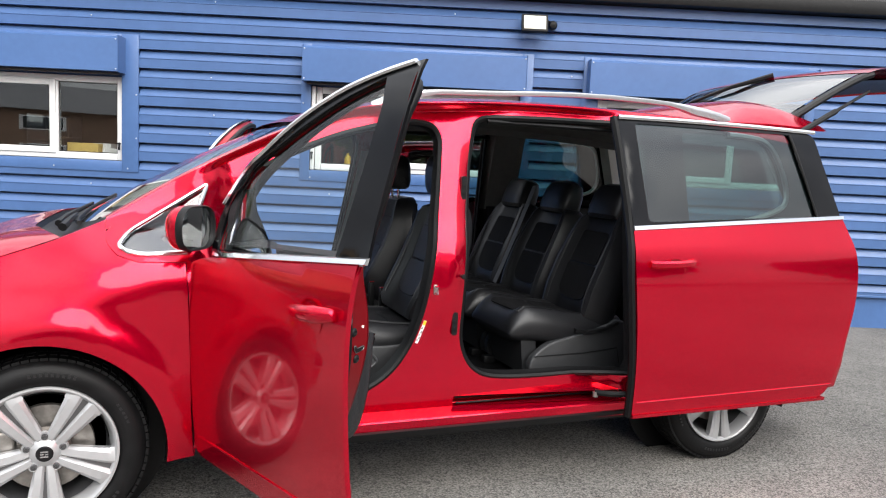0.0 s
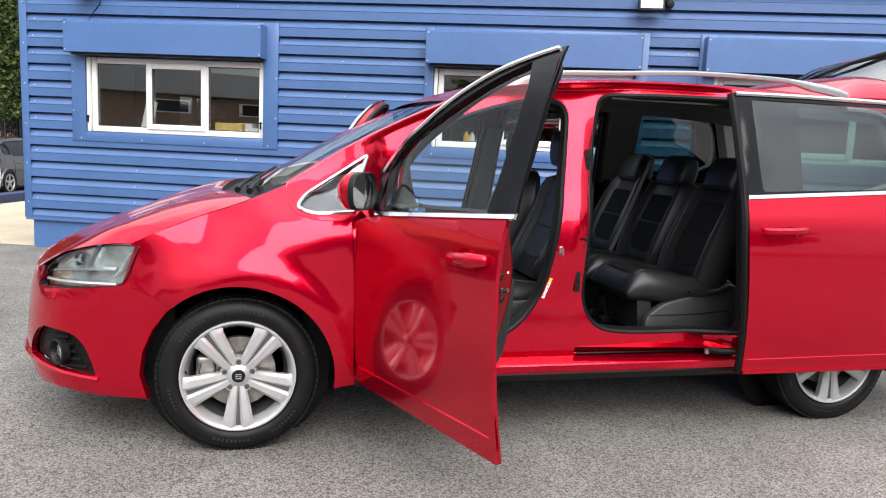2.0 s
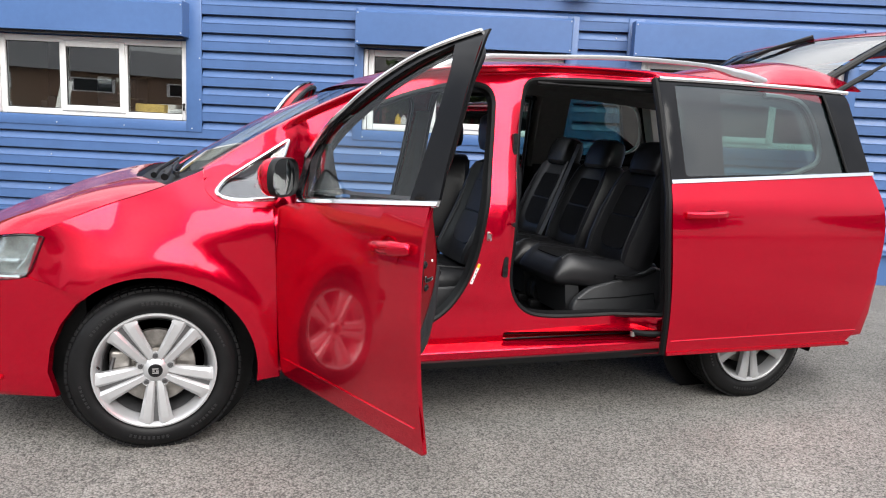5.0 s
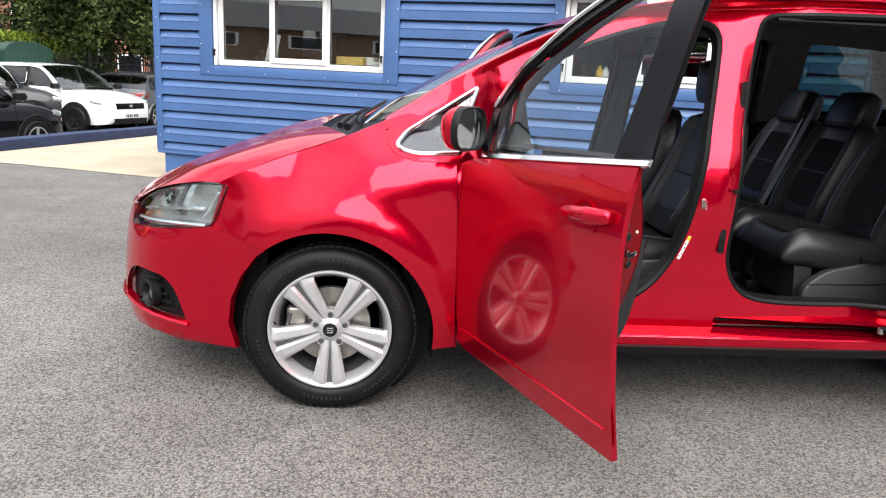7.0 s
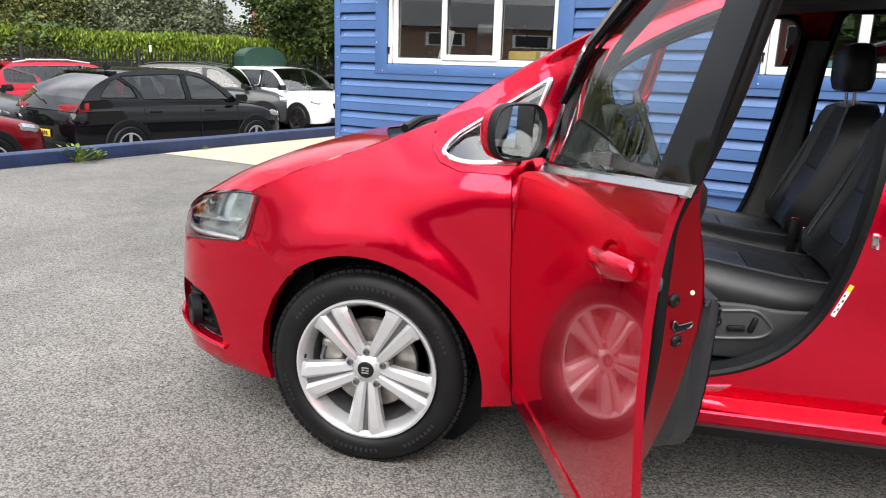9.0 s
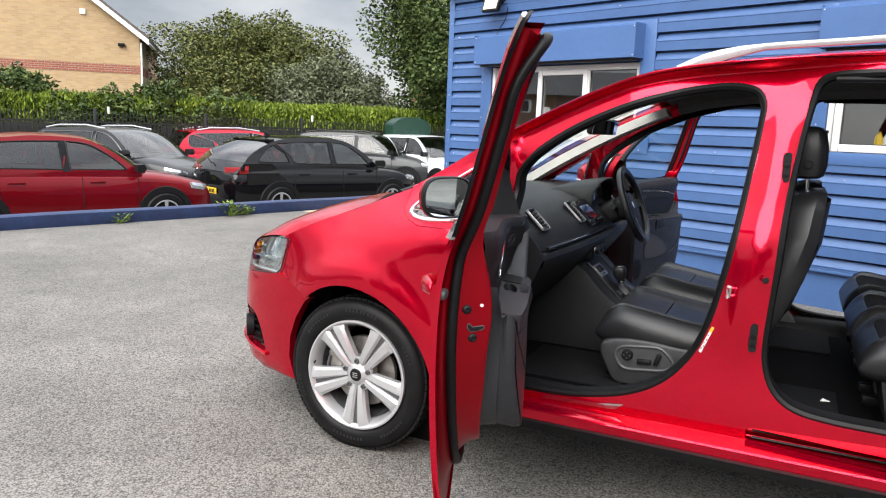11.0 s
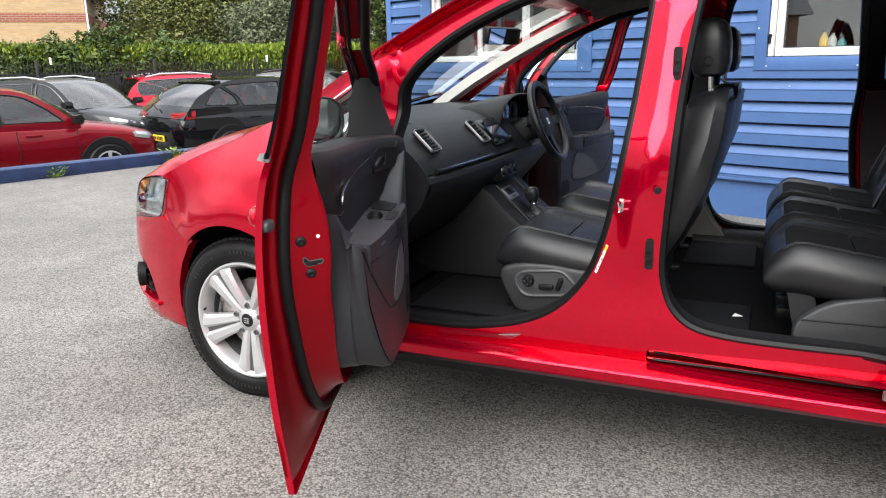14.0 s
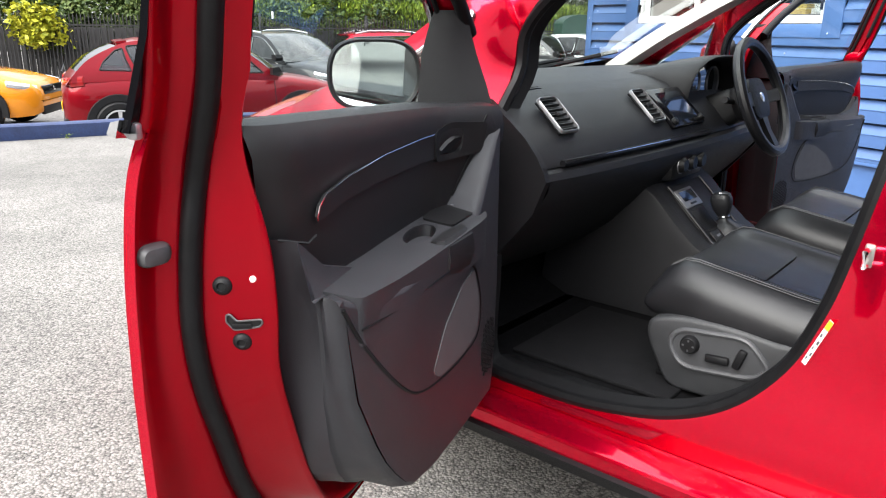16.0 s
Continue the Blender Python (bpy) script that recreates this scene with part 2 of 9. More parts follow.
TARMAC = asphalt_mat("worn_tarmac", (0.028, 0.027, 0.025), (0.262, 0.253, 0.240), (1.0, 0.98, 0.945))
CONCRETE = mat("sandy_concrete", (0.40, 0.34, 0.25), 0.9, vary=0.14, scale=1.4, fine=0.16, fscale=90, bump=0.4, bscale=160)
GLASS = glass_mat("clear_car_glass", (0.82, 0.89, 0.87), base=0.055)
GLASS_DARK = glass_mat("tinted_car_glass", (0.26, 0.40, 0.37), base=0.10)
GLASS_WIN = glass_mat("window_glass", (0.82, 0.85, 0.85), base=0.14)
MIRROR = mat("mirror_glass", (0.86, 0.88, 0.88), 0.015, 1.0)


# ---------------------------------------------------------------- builders
def part(name, bm, material, parent=None, label="", smooth=True, angle=35):
    """Links a bmesh as one mesh object under a thing or a part."""
    me = bpy.data.meshes.new(name)
    bm.normal_update()
    bm.to_mesh(me)
    bm.free()
    for m in (material if isinstance(material, (list, tuple)) else [material]):
        me.materials.append(m)
    if smooth:
        me.shade_smooth()
        me.set_sharp_from_angle(angle=radians(angle))
    ob = new(name, me)
    if parent is not None:
        ob.parent = parent
    if label:
        ob["label"] = label
    return ob


def thing(name, label, category, m=None, group="", kind=""):
    ob = new(name)
    ob.empty_display_size = 0.1
    if m is not None:
        ob.matrix_world = m
    return tagged(ob, label, category, group, kind)


def box(bm, x0, x1, y0, y1, z0, z1, bevel=0.0, seg=2, m=None):
    r = bmesh.ops.create_cube(bm, size=1.0)
    vs = r["verts"]
    for v in vs:
        v.co = Vector((x0 + (v.co.x + 0.5) * (x1 - x0), y0 + (v.co.y + 0.5) * (y1 - y0), z0 + (v.co.z + 0.5) * (z1 - z0)))
    if bevel:
        es = list({e for v in vs for e in v.link_edges})
        out = bmesh.ops.bevel(bm, geom=es, offset=bevel, segments=seg, profile=0.5, affect="EDGES")
        vs = list({v for f in out["faces"] for v in f.verts} | {v for v in vs if v.is_valid})
    if m is not None:
        bmesh.ops.transform(bm, matrix=m, verts=vs)
    return vs


def boxed(*a, **k):
    bm = bmesh.new()
    box(bm, *a, **k)
    return bm


def spline(pts, n=8, closed=False):
    """Catmull-Rom through points of any dimension."""
    p = [np.array(q, float) for q in pts]
    c = len(p)
    out = []
    for i in range(c if closed else c - 1):
        if closed:
            a, b, d, e = p[i - 1], p[i], p[(i + 1) % c], p[(i + 2) % c]
        else:
            a, b, d = p[max(i - 1, 0)], p[i], p[i + 1]
            e = p[min(i + 2, c - 1)]
        for k in range(n):
            t = k / n
            out.append(0.5 * (2 * b + (d - a) * t + (2 * a - 5 * b + 4 * d - e) * t * t + (3 * b - a - 3 * d + e) * t ** 3))
    if not closed:
        out.append(p[-1])
    return [tuple(float(v) for v in q) for q in out]


def rounded(pts, r, n=4):
    """Closed 2D outline with its corners rounded; r: one radius, or one for each corner."""
    out = []
    c = len(pts)
    for i in range(c):
        rr = r[i] if isinstance(r, (list, tuple)) else r
        p, a, b = Vector(pts[i]), Vector(pts[i - 1]), Vector(pts[(i + 1) % c])
        if rr <= 0:
            out.append(tuple(p)); continue
        d1, d2 = a - p, b - p
        q1 = p + d1.normalized() * min(rr, d1.length * 0.49)
        q2 = p + d2.normalized() * min(rr, d2.length * 0.49)
        for k in range(n + 1):
            t = k / n
            out.append(tuple(q1 * (1 - t) ** 2 + p * 2 * t * (1 - t) + q2 * t * t))
    return out


def table(xs, ys):
    """Smooth curve through a table of values."""
    xs, ys = np.array(xs, float), np.array(ys, float)
    d = np.diff(ys) / np.diff(xs)
    m = np.zeros_like(ys)
    m[0], m[-1] = d[0], d[-1]
    for i in range(1, len(xs) - 1):
        m[i] = (d[i - 1] + d[i]) / 2
    def f(x):
        i = int(np.clip(np.searchsorted(xs, x) - 1, 0, len(xs) - 2))
        h = xs[i + 1] - xs[i]
        t = (x - xs[i]) / h
        if t < 0: return float(ys[0] + m[0] * (x - xs[0]))
        if t > 1: return float(ys[-1] + m[-1] * (x - xs[-1]))
        return float((2 * t ** 3 - 3 * t * t + 1) * ys[i] + (t ** 3 - 2 * t * t + t) * h * m[i] + (-2 * t ** 3 + 3 * t * t) * ys[i + 1] + (t ** 3 - t * t) * h * m[i + 1])
    return f


def inside(p, poly):
    x, y = p
    c = False
    j = len(poly) - 1
    for i in range(len(poly)):
        (xi, yi), (xj, yj) = poly[i], poly[j]
        if (yi > y) != (yj > y) and x < (xj - xi) * (y - yi) / (yj - yi) + xi:
            c = not c
        j = i
    return c


def sheet(bm, outline, lift, holes=(), step=0.05, depth=0.012, normal=None):
    """A curved panel: a 2D outline with holes, laid on the surface lift(a, b), its edges turned in by depth along normal."""
    loops = [list(outline)] + [list(h) for h in holes]
    pts, edges = [], []
    for lp in loops:
        b0 = len(pts)
        pts += [Vector(p) for p in lp]
        edges += [(b0 + i, b0 + (i + 1) % len(lp)) for i in range(len(lp))]
    nb = len(pts)
    a0, a1 = min(p[0] for p in loops[0]), max(p[0] for p in loops[0])
    b0, b1 = min(p[1] for p in loops[0]), max(p[1] for p in loops[0])
    edge_np = np.array([tuple(p) for p in pts])
    for i in range(int((a1 - a0) / step) + 1):
        for j in range(int((b1 - b0) / step) + 1):
            q = (a0 + (i + 0.5) * step, b0 + (j + 0.5) * step)
            if inside(q, loops[0]) and not any(inside(q, h) for h in loops[1:]):
                if np.min(np.hypot(edge_np[:, 0] - q[0], edge_np[:, 1] - q[1])) > step * 0.45:
                    pts.append(Vector(q))
    vo, eo, fo, vi, _, _ = geo.delaunay_2d_cdt(pts, edges, [], 0, 1e-6)
    vs = [bm.verts.new(lift(p[0], p[1])) for p in vo]
    count = {}
    faces = []
    for f in fo:
        c = ((vo[f[0]][0] + vo[f[1]][0] + vo[f[2]][0]) / 3, (vo[f[0]][1] + vo[f[1]][1] + vo[f[2]][1]) / 3)
        if inside(c, loops[0]) and not any(inside(c, h) for h in loops[1:]):
            faces.append(f)
            for k in range(3):
                e = (f[k], f[(k + 1) % 3])
                count[e] = 1
    for f in faces:
        try:
            bm.faces.new([vs[i] for i in f])
        except ValueError:
            pass
    if depth:
        n = Vector(normal or (0, 1, 0)) * depth
        low = {}
        for a, b in list(count):
            if (b, a) not in count:
                for k in (a, b):
                    if k not in low:
                        low[k] = bm.verts.new(vs[k].co + n)
                try:
                    bm.faces.new((vs[b], vs[a], low[a], low[b]))
                except ValueError:
                    pass
    loose = [v for v in bm.verts if not v.link_faces]
    if loose:
        bmesh.ops.delete(bm, geom=loose, context="VERTS")
    return bm


def sheeted(*a, **k):
    return sheet(bmesh.new(), *a, **k)


def tube(bm, path, r, n=8, closed=False, flat=1.0, cap=True):
    """A round bar along 3D points; r one radius or one for each point."""
    P = [Vector(p) for p in path]
    rings = []
    up = Vector((0, 0, 1))
    for i, p in enumerate(P):
        if closed:
            t = P[(i + 1) % len(P)] - P[i - 1]
        else:
            t = P[min(i + 1, len(P) - 1)] - P[max(i - 1, 0)]
        t.normalize()
        if i == 0 or (u - t * u.dot(t)).length < 0.05:
            ref = up if abs(t.z) < 0.92 else Vector((0, 1, 0))
            u = t.cross(ref).normalized().cross(t).normalized()
        else:
            u = (u - t * u.dot(t)).normalized()
        s = t.cross(u).normalized()
        rr = r[i] if isinstance(r, (list, tuple)) else r
        rings.append([bm.verts.new(p + s * (math.cos(2 * math.pi * k / n) * rr) + u * (math.sin(2 * math.pi * k / n) * rr * flat)) for k in range(n)])
    m = len(rings)
    for i in range(m if closed else m - 1):
        a, b = rings[i], rings[(i + 1) % m]
        for k in range(n):
            bm.faces.new((a[k], a[(k + 1) % n], b[(k + 1) % n], b[k]))
    if cap and not closed:
        bm.faces.new(rings[0]); bm.faces.new(list(reversed(rings[-1])))
    return bm


def tubed(*a, **k):
    return tube(bmesh.new(), *a, **k)


def loft(bm, sections, closed=True, caps=True):
    """Skin through sections, lists of 3D points of equal length."""
    rings = [[bm.verts.new(p) for p in s] for s in sections]
    n = len(rings[0])
    for a, b in zip(rings, rings[1:]):
        for k in range(n if closed else n - 1):
            try:
                bm.faces.new((a[k], a[(k + 1) % n], b[(k + 1) % n], b[k]))
            except ValueError:
                pass
    if caps and closed:
        bm.faces.new(list(reversed(rings[0]))); bm.faces.new(rings[-1])
    bmesh.ops.recalc_face_normals(bm, faces=bm.faces)
    return bm


def lofted(*a, **k):
    return loft(bmesh.new(), *a, **k)


def lathe(bm, profile, n=40, axis="y", centre=(0, 0, 0), closed=False):
    """Turns a profile of (radius, along) round an axis."""
    rings = []
    for r, a in profile:
        ring = []
        for k in range(n):
            t = 2 * math.pi * k / n
            c, s = r * math.cos(t), r * math.sin(t)
            p = (c, a, s) if axis == "y" else (c, s, a) if axis == "z" else (a, c, s)
            ring.append(bm.verts.new(Vector(p) + Vector(centre)))
        rings.append(ring)
    for a, b in zip(rings, rings[1:]):
        for k in range(n):
            bm.faces.new((a[k], a[(k + 1) % n], b[(k + 1) % n], b[k]))
    bmesh.ops.recalc_face_normals(bm, faces=bm.faces)
    return bm


def lathed(*a, **k):
    return lathe(bmesh.new(), *a, **k)


def prism(bm, outline, to3d, d0, d1, bevel=0.0):
    """Extrudes a 2D outline: to3d(a, b, d) gives the place."""
    lo = [bm.verts.new(to3d(a, b, d0)) for a, b in outline]
    hi = [bm.verts.new(to3d(a, b, d1)) for a, b in outline]
    n = len(outline)
    fs = [bm.faces.new(lo), bm.faces.new(list(reversed(hi)))]
    for k in range(n):
        fs.append(bm.faces.new((lo[(k + 1) % n], lo[k], hi[k], hi[(k + 1) % n])))
    bmesh.ops.recalc_face_normals(bm, faces=fs)
    if bevel:
        es = [e for e in fs[1].edges]
        bmesh.ops.bevel(bm, geom=es, offset=bevel, segments=3, profile=0.5, affect="EDGES")
    return bm


def prismed(*a, **k):
    return prism(bmesh.new(), *a, **k)


def rrect(w, h, r, n=4):
    return rounded([(-w / 2, -h / 2), (w / 2, -h / 2), (w / 2, h / 2), (-w / 2, h / 2)], r, n)


XZ = lambda a, b, d: (a, d, b)
YZ = lambda a, b, d: (d, a, b)
XY = lambda a, b, d: (a, b, d)

# ---------------------------------------------------------------- ground
KERB_A, KERB_B = Vector((-6.72, 3.0)), Vector((-4.17, 11.0))
KD = (KERB_B - KERB_A).normalized()
KN = Vector((-KD.y, KD.x))          # away from the yard
LOW = -0.50


def kerb_at(s, out=0.0):
    return KERB_A + KD * s + KN * out


bm = bmesh.new()
g0, g1 = kerb_at(-400, 0.1), kerb_at(400, 0.1)
far, near = 600, 600
rows = []
for p, q, z in ((g0 - KN * near, g1 - KN * near, 0.0), (g0, g1, 0.0), (g0 + KN * 0.02, g1 + KN * 0.02, LOW), (g0 + KN * far, g1 + KN * far, LOW)):
    rows.append([bm.verts.new((*p.lerp(q, k / 8), z)) for k in range(9)])
for a, b in zip(rows, rows[1:]):
    for k in range(8):
        bm.faces.new((a[k], a[k + 1], b[k + 1], b[k]))
bmesh.ops.recalc_face_normals(bm, faces=bm.faces)
if sum(f.normal.z for f in bm.faces) < 0:
    bmesh.ops.reverse_faces(bm, faces=bm.faces)
tagged(part("ground", bm, TARMAC, smooth=False), "worn grey tarmac yard with pale stone chips", "ground", kind="structure")

# painted kerb beam between the yard and the car park
bm = bmesh.new()
prof = [(-0.11, 0.0), (-0.11, 0.15), (-0.09, 0.165), (0.07, 0.165), (0.09, 0.15), (0.09, LOW)]
secs = []
for k in range(61):
    s = -14 + 30 * k / 60
    secs.append([(*kerb_at(s, o), z + 0.004 * math.sin(s * 2.1)) for o, z in prof])
loft(bm, secs, closed=True)
tagged(part("kerb", bm, BLUE_DARK, smooth=True, angle=40), "low dark blue painted kerb beam at the yard's edge", "kerb", kind="structure")

# pale concrete apron beside the hut
bm = bmesh.new()
ap = [(-5.30, 6.95), (-4.1, 6.60), (-3.0, 6.20), (-2.2, 5.90), (-1.7, 6.4), (-1.0, 9.6), (-3.9, 12.4)]
fs = bm.faces.new([bm.verts.new((x, y, 0.006)) for x, y in ap])
if fs.normal.z < 0:
    bm.normal_update()
tagged(part("pavement", bm, CONCRETE, smooth=False), "sandy concrete apron along the kerb", "pavement", kind="structure")

# ---------------------------------------------------------------- blue office hut
HUT = Matrix.Translation((4.711 * math.sin(radians(21.046)), 4.711 * math.cos(radians(21.046)), 0)) @ pose(0, 0, 0, 0, 0, -21.046)
PITCH, Z0 = 0.1715, 0.33
U0, U1, TOP = -4.33, 11.5, 2.92


def rib_profile(z0, z1):
    """Outward depth of the ribbed cladding: broad proud faces over dark slots, a ridge and a slope above each face."""
    pts = []
    k = math.floor((z0 - 0.487) / PITCH) - 1
    while True:
        c = 0.487 + k * PITCH
        for dz, d in ((-0.0675, -0.006), (-0.067, 0.036), (-0.0505, 0.036), (-0.050, -0.042), (0.034, -0.042), (0.036, -0.046), (0.041, -0.046), (0.043, -0.042), (0.096, -0.010), (0.1035, -0.006)):
            pts.append((c + dz, d))
        k += 1
        if c > z1 + PITCH:
            break
    out = [(z0, None)] + [p for p in pts if z0 < p[0] < z1] + [(z1, None)]
    f = lambda z: float(np.interp(z, [p[0] for p in pts], [p[1] for p in pts]))
    return [(z, f(z) if d is None else d) for z, d in out]


def clad(bm, u0, u1, z0, z1):
    pr = rib_profile(z0, z1)
    a = [bm.verts.new((u0, d, z)) for z, d in pr]
    b = [bm.verts.new((u1, d, z)) for z, d in pr]
    for i in range(len(pr) - 1):
        bm.faces.new((a[i], b[i], b[i + 1], a[i + 1]))


WINS = [(-3.63, -1.68), (0.07, 2.02), (2.75, 4.70)]
WZ0, WZ1 = 1.284, 2.06
PANELS = [(-3.785, -1.525), (-0.02, 2.13), (2.60, 4.795)]
bm = bmesh.new()
edges = [U0] + [v for p in PANELS for v in p] + [U1]
for i in range(0, len(edges), 2):
    clad(bm, edges[i], edges[i + 1], Z0, TOP)
for a, b in PANELS:
    clad(bm, a, b, Z0, 1.184)
    clad(bm, a, b, 2.447, TOP)
wall = part("wall_front", bm, BLUE, smooth=True, angle=20)
wall.matrix_world = HUT
tagged(wall, "blue ribbed steel cladding of a single-storey office hut", "wall", kind="structure")
# wall core behind the cladding, with the window openings through it
bm = bmesh.new()
us = [U0] + [v for w in WINS for v in w] + [U1]
for i in range(0, len(us), 2):
    box(bm, us[i], us[i + 1], 0.05, 0.14, 0.0, TOP)
for a, b in WINS:
    box(bm, a, b, 0.05, 0.14, 0.0, WZ0)
    box(bm, a, b, 0.05, 0.14, WZ1, TOP)
part("core", bm, BLUE, wall, smooth=False)
bm = bmesh.new()
box(bm, U0 - 0.035, U1, -0.045, 0.0, Z0 - 0.028, Z0 - 0.002, 0.004)
part("drip_ledge", bm, BLUE_TRIM, wall)
bm = bmesh.new()
box(bm, U0 + 0.03, U1, -0.004, 0.0, -0.03, Z0 - 0.03)
part("plinth", bm, BLUE_TRIM, wall, smooth=False)
bm = bmesh.new()
box(bm, U0 - 0.04, U0 + 0.045, -0.045, -0.038, Z0, TOP, 0.002)
box(bm, U0 - 0.04, U0 - 0.033, -0.045, 0.09, Z0, TOP, 0.002)
part("corner_flashing", bm, BLUE_TRIM, wall)
# roof edge
bm = bmesh.new()
box(bm, U0 - 0.08, U1, -0.16, -0.02, 2.93, 3.06, 0.012)
part("gutter", bm, BLACK, wall)
bm = bmesh.new()
box(bm, U0 - 0.06, U1, -0.06, 4.2, 3.065, 3.14, 0.01)
tagged(part("ceiling", bm, mat("roof_felt", (0.08, 0.08, 0.085), 0.85, vary=0.2, scale=3)), "flat dark roof of the office hut", "roof", kind="structure").matrix_world = HUT
bm = bmesh.new()
box(bm, U0 + 0.005, U0 + 0.12, 0.145, 4.1, 0, 3.06)
box(bm, U0 + 0.005, U1, 4.1, 4.2, 0, 3.06)
box(bm, U1 - 0.1, U1, 0.145, 4.1, 0, 3.06)
box(bm, U0 + 0.13, U1 - 0.12, 0.145, 4.09, -0.01, 0.012)
tagged(part("wall_back", bm, INTERIORWALL, smooth=False), "plain closing walls of the office hut", "wall", kind="structure").matrix_world = HUT
# added sheet: its dark colour stands in for the dim room behind the panes
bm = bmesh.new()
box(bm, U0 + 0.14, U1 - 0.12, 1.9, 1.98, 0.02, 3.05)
tagged(part("wall_inside", bm, INTERIORDIM, smooth=False), "dark partition inside the office", "wall", kind="structure").matrix_world = HUT

for i, ((a, b), (pa, pb)) in enumerate(zip(WINS, PANELS)):
    win = thing("window_%d" % (i + 1), "white plastic three-light window in the blue hut wall", "window", HUT, "hut windows", "structure")
    bm = bmesh.new()   # flat blue surround
    box(bm, pa, a, -0.052, -0.036, 1.184, 2.447, 0.002)
    box(bm, b, pb, -0.052, -0.036, 1.184, 2.447, 0.002)
    box(bm, a + 0.0005, b - 0.0005, -0.052, -0.036, 1.184, WZ0, 0.002)
    box(bm, a + 0.0005, b - 0.0005, -0.052, -0.036, WZ1 + 0.03, 2.447, 0.002)
    # returns into the opening
    box(bm, a - 0.004, a, -0.036, 0.05, WZ0, WZ1 + 0.03)
    box(bm, b, b + 0.004, -0.036, 0.05, WZ0, WZ1 + 0.03)
    part("surround", bm, BLUE_TRIM, win)
    bm = bmesh.new()   # white frame
    f0, f1 = a + 0.045, b - 0.008
    box(bm, a + 0.004, a + 0.04, -0.03, 0.04, WZ0 + 0.004, WZ1, 0.004)
    box(bm, f0, f0 + 0.055, 0.0, 0.06, WZ0 + 0.004, WZ1, 0.006)
    box(bm, f1 - 0.055, f1, 0.0, 0.06, WZ0 + 0.004, WZ1, 0.006)
    box(bm, f0 + 0.056, f1 - 0.056, 0.0, 0.06, WZ0 + 0.004, WZ0 + 0.064, 0.006)
    box(bm, f0 + 0.056, f1 - 0.056, 0.0, 0.06, WZ1 - 0.06, WZ1, 0.006)
    t1, t2 = f0 + (f1 - f0) * 0.335, f0 + (f1 - f0) * 0.665
    for t in (t1, t2):
        box(bm, t - 0.03, t + 0.03, 0.001, 0.06, WZ0 + 0.065, WZ1 - 0.061, 0.005)
    part("window_frame", bm, UPVC, win)
    bm = bmesh.new()   # middle sash stands proud
    s0, s1 = t1 - 0.012, t2 + 0.012
    box(bm, s0, s0 + 0.055, -0.016, -0.001, WZ0 + 0.05, WZ1 - 0.045, 0.004)
    box(bm, s1 - 0.055, s1, -0.016, -0.001, WZ0 + 0.05, WZ1 - 0.045, 0.004)
    box(bm, s0 + 0.056, s1 - 0.056, -0.016, -0.001, WZ0 + 0.05, WZ0 + 0.105, 0.004)
    box(bm, s0 + 0.056, s1 - 0.056, -0.016, -0.001, WZ1 - 0.1, WZ1 - 0.045, 0.004)
    part("sash", bm, UPVC, win)
    for p0, p1 in ((f0 + 0.056, t1 - 0.031), (t1 + 0.031, t2 - 0.031), (t2 + 0.031, f1 - 0.056)):
        bm = bmesh.new()
        box(bm, p0, p1, 0.024, 0.03, WZ0 + 0.065, WZ1 - 0.061)
        pane = part("pane", bm, GLASS_WIN, win, smooth=False)
        pane.visible_shadow = False
        bm = bmesh.new()
        for q in ((p0, p0 + 0.008, WZ0 + 0.065, WZ1 - 0.061), (p1 - 0.008, p1, WZ0 + 0.065, WZ1 - 0.061), (p0, p1, WZ0 + 0.065, WZ0 + 0.073), (p0, p1, WZ1 - 0.069, WZ1 - 0.061)):
            box(bm, q[0], q[1], 0.018, 0.0235, q[2], q[3])
        part("gasket", bm, GASKET, pane)
    bm = bmesh.new()
    box(bm, a, b, 0.061, 0.16, WZ0 - 0.02, WZ0 + 0.003)
    part("window_sill", bm, UPVC, win)
    bm = bmesh.new()   # shutter guide latch
    for lx in (a + 0.018, b - 0.03):
        lathe(bm, [(0.0, -0.05), (0.011, -0.05), (0.013, -0.035), (0.013, -0.03)], 12, "y", (lx, 0, WZ0 + 0.16))
        box(bm, lx - 0.007, lx + 0.007, -0.05, -0.03, WZ0 + 0.10, WZ0 + 0.15, 0.003)
    part("latch", bm, BLACK, win)
    # shutter box over the window
    sb = thing("shutter_box", "blue steel roller shutter housing above the window", "shutter", HUT, "shutter boxes")
    c0, c1 = pa + 0.035, b + 0.03
    bm = bmesh.new()
    prof = [(-0.052, 2.405), (-0.20, 2.40), (-0.22, 2.385), (-0.22, 2.09), (-0.052, 2.09)]
    prism(bm, prof, lambda p, q, d: (d, p, q), c0, c1, 0.004)
    part("housing", bm, BLUE_TRIM, sb)
    bm = bmesh.new()
    box(bm, c1, c1 + 0.004, -0.222, -0.052, 2.086, 2.41)
    part("end_plate", bm, BLUE_TRIM, sb)
    part("end_plate", boxed(c0 - 0.004, c0, -0.222, -0.052, 2.086, 2.41), BLUE_TRIM, sb)
    bm = bmesh.new()
    box(bm, c0 + 0.03, c1 - 0.03, -0.15, -0.09, 2.068, 2.088, 0.003)
    part("shutter_slat", bm, GASKET, sb)
    for q in (c0 + 0.015, c1 - 0.015):
        for z in (2.11, 2.375):
            part("rivet", lathed([(0.0, -0.225), (0.006, -0.224), (0.008, -0.22)], 8, "y", (q, 0, z)), SCREW, sb)
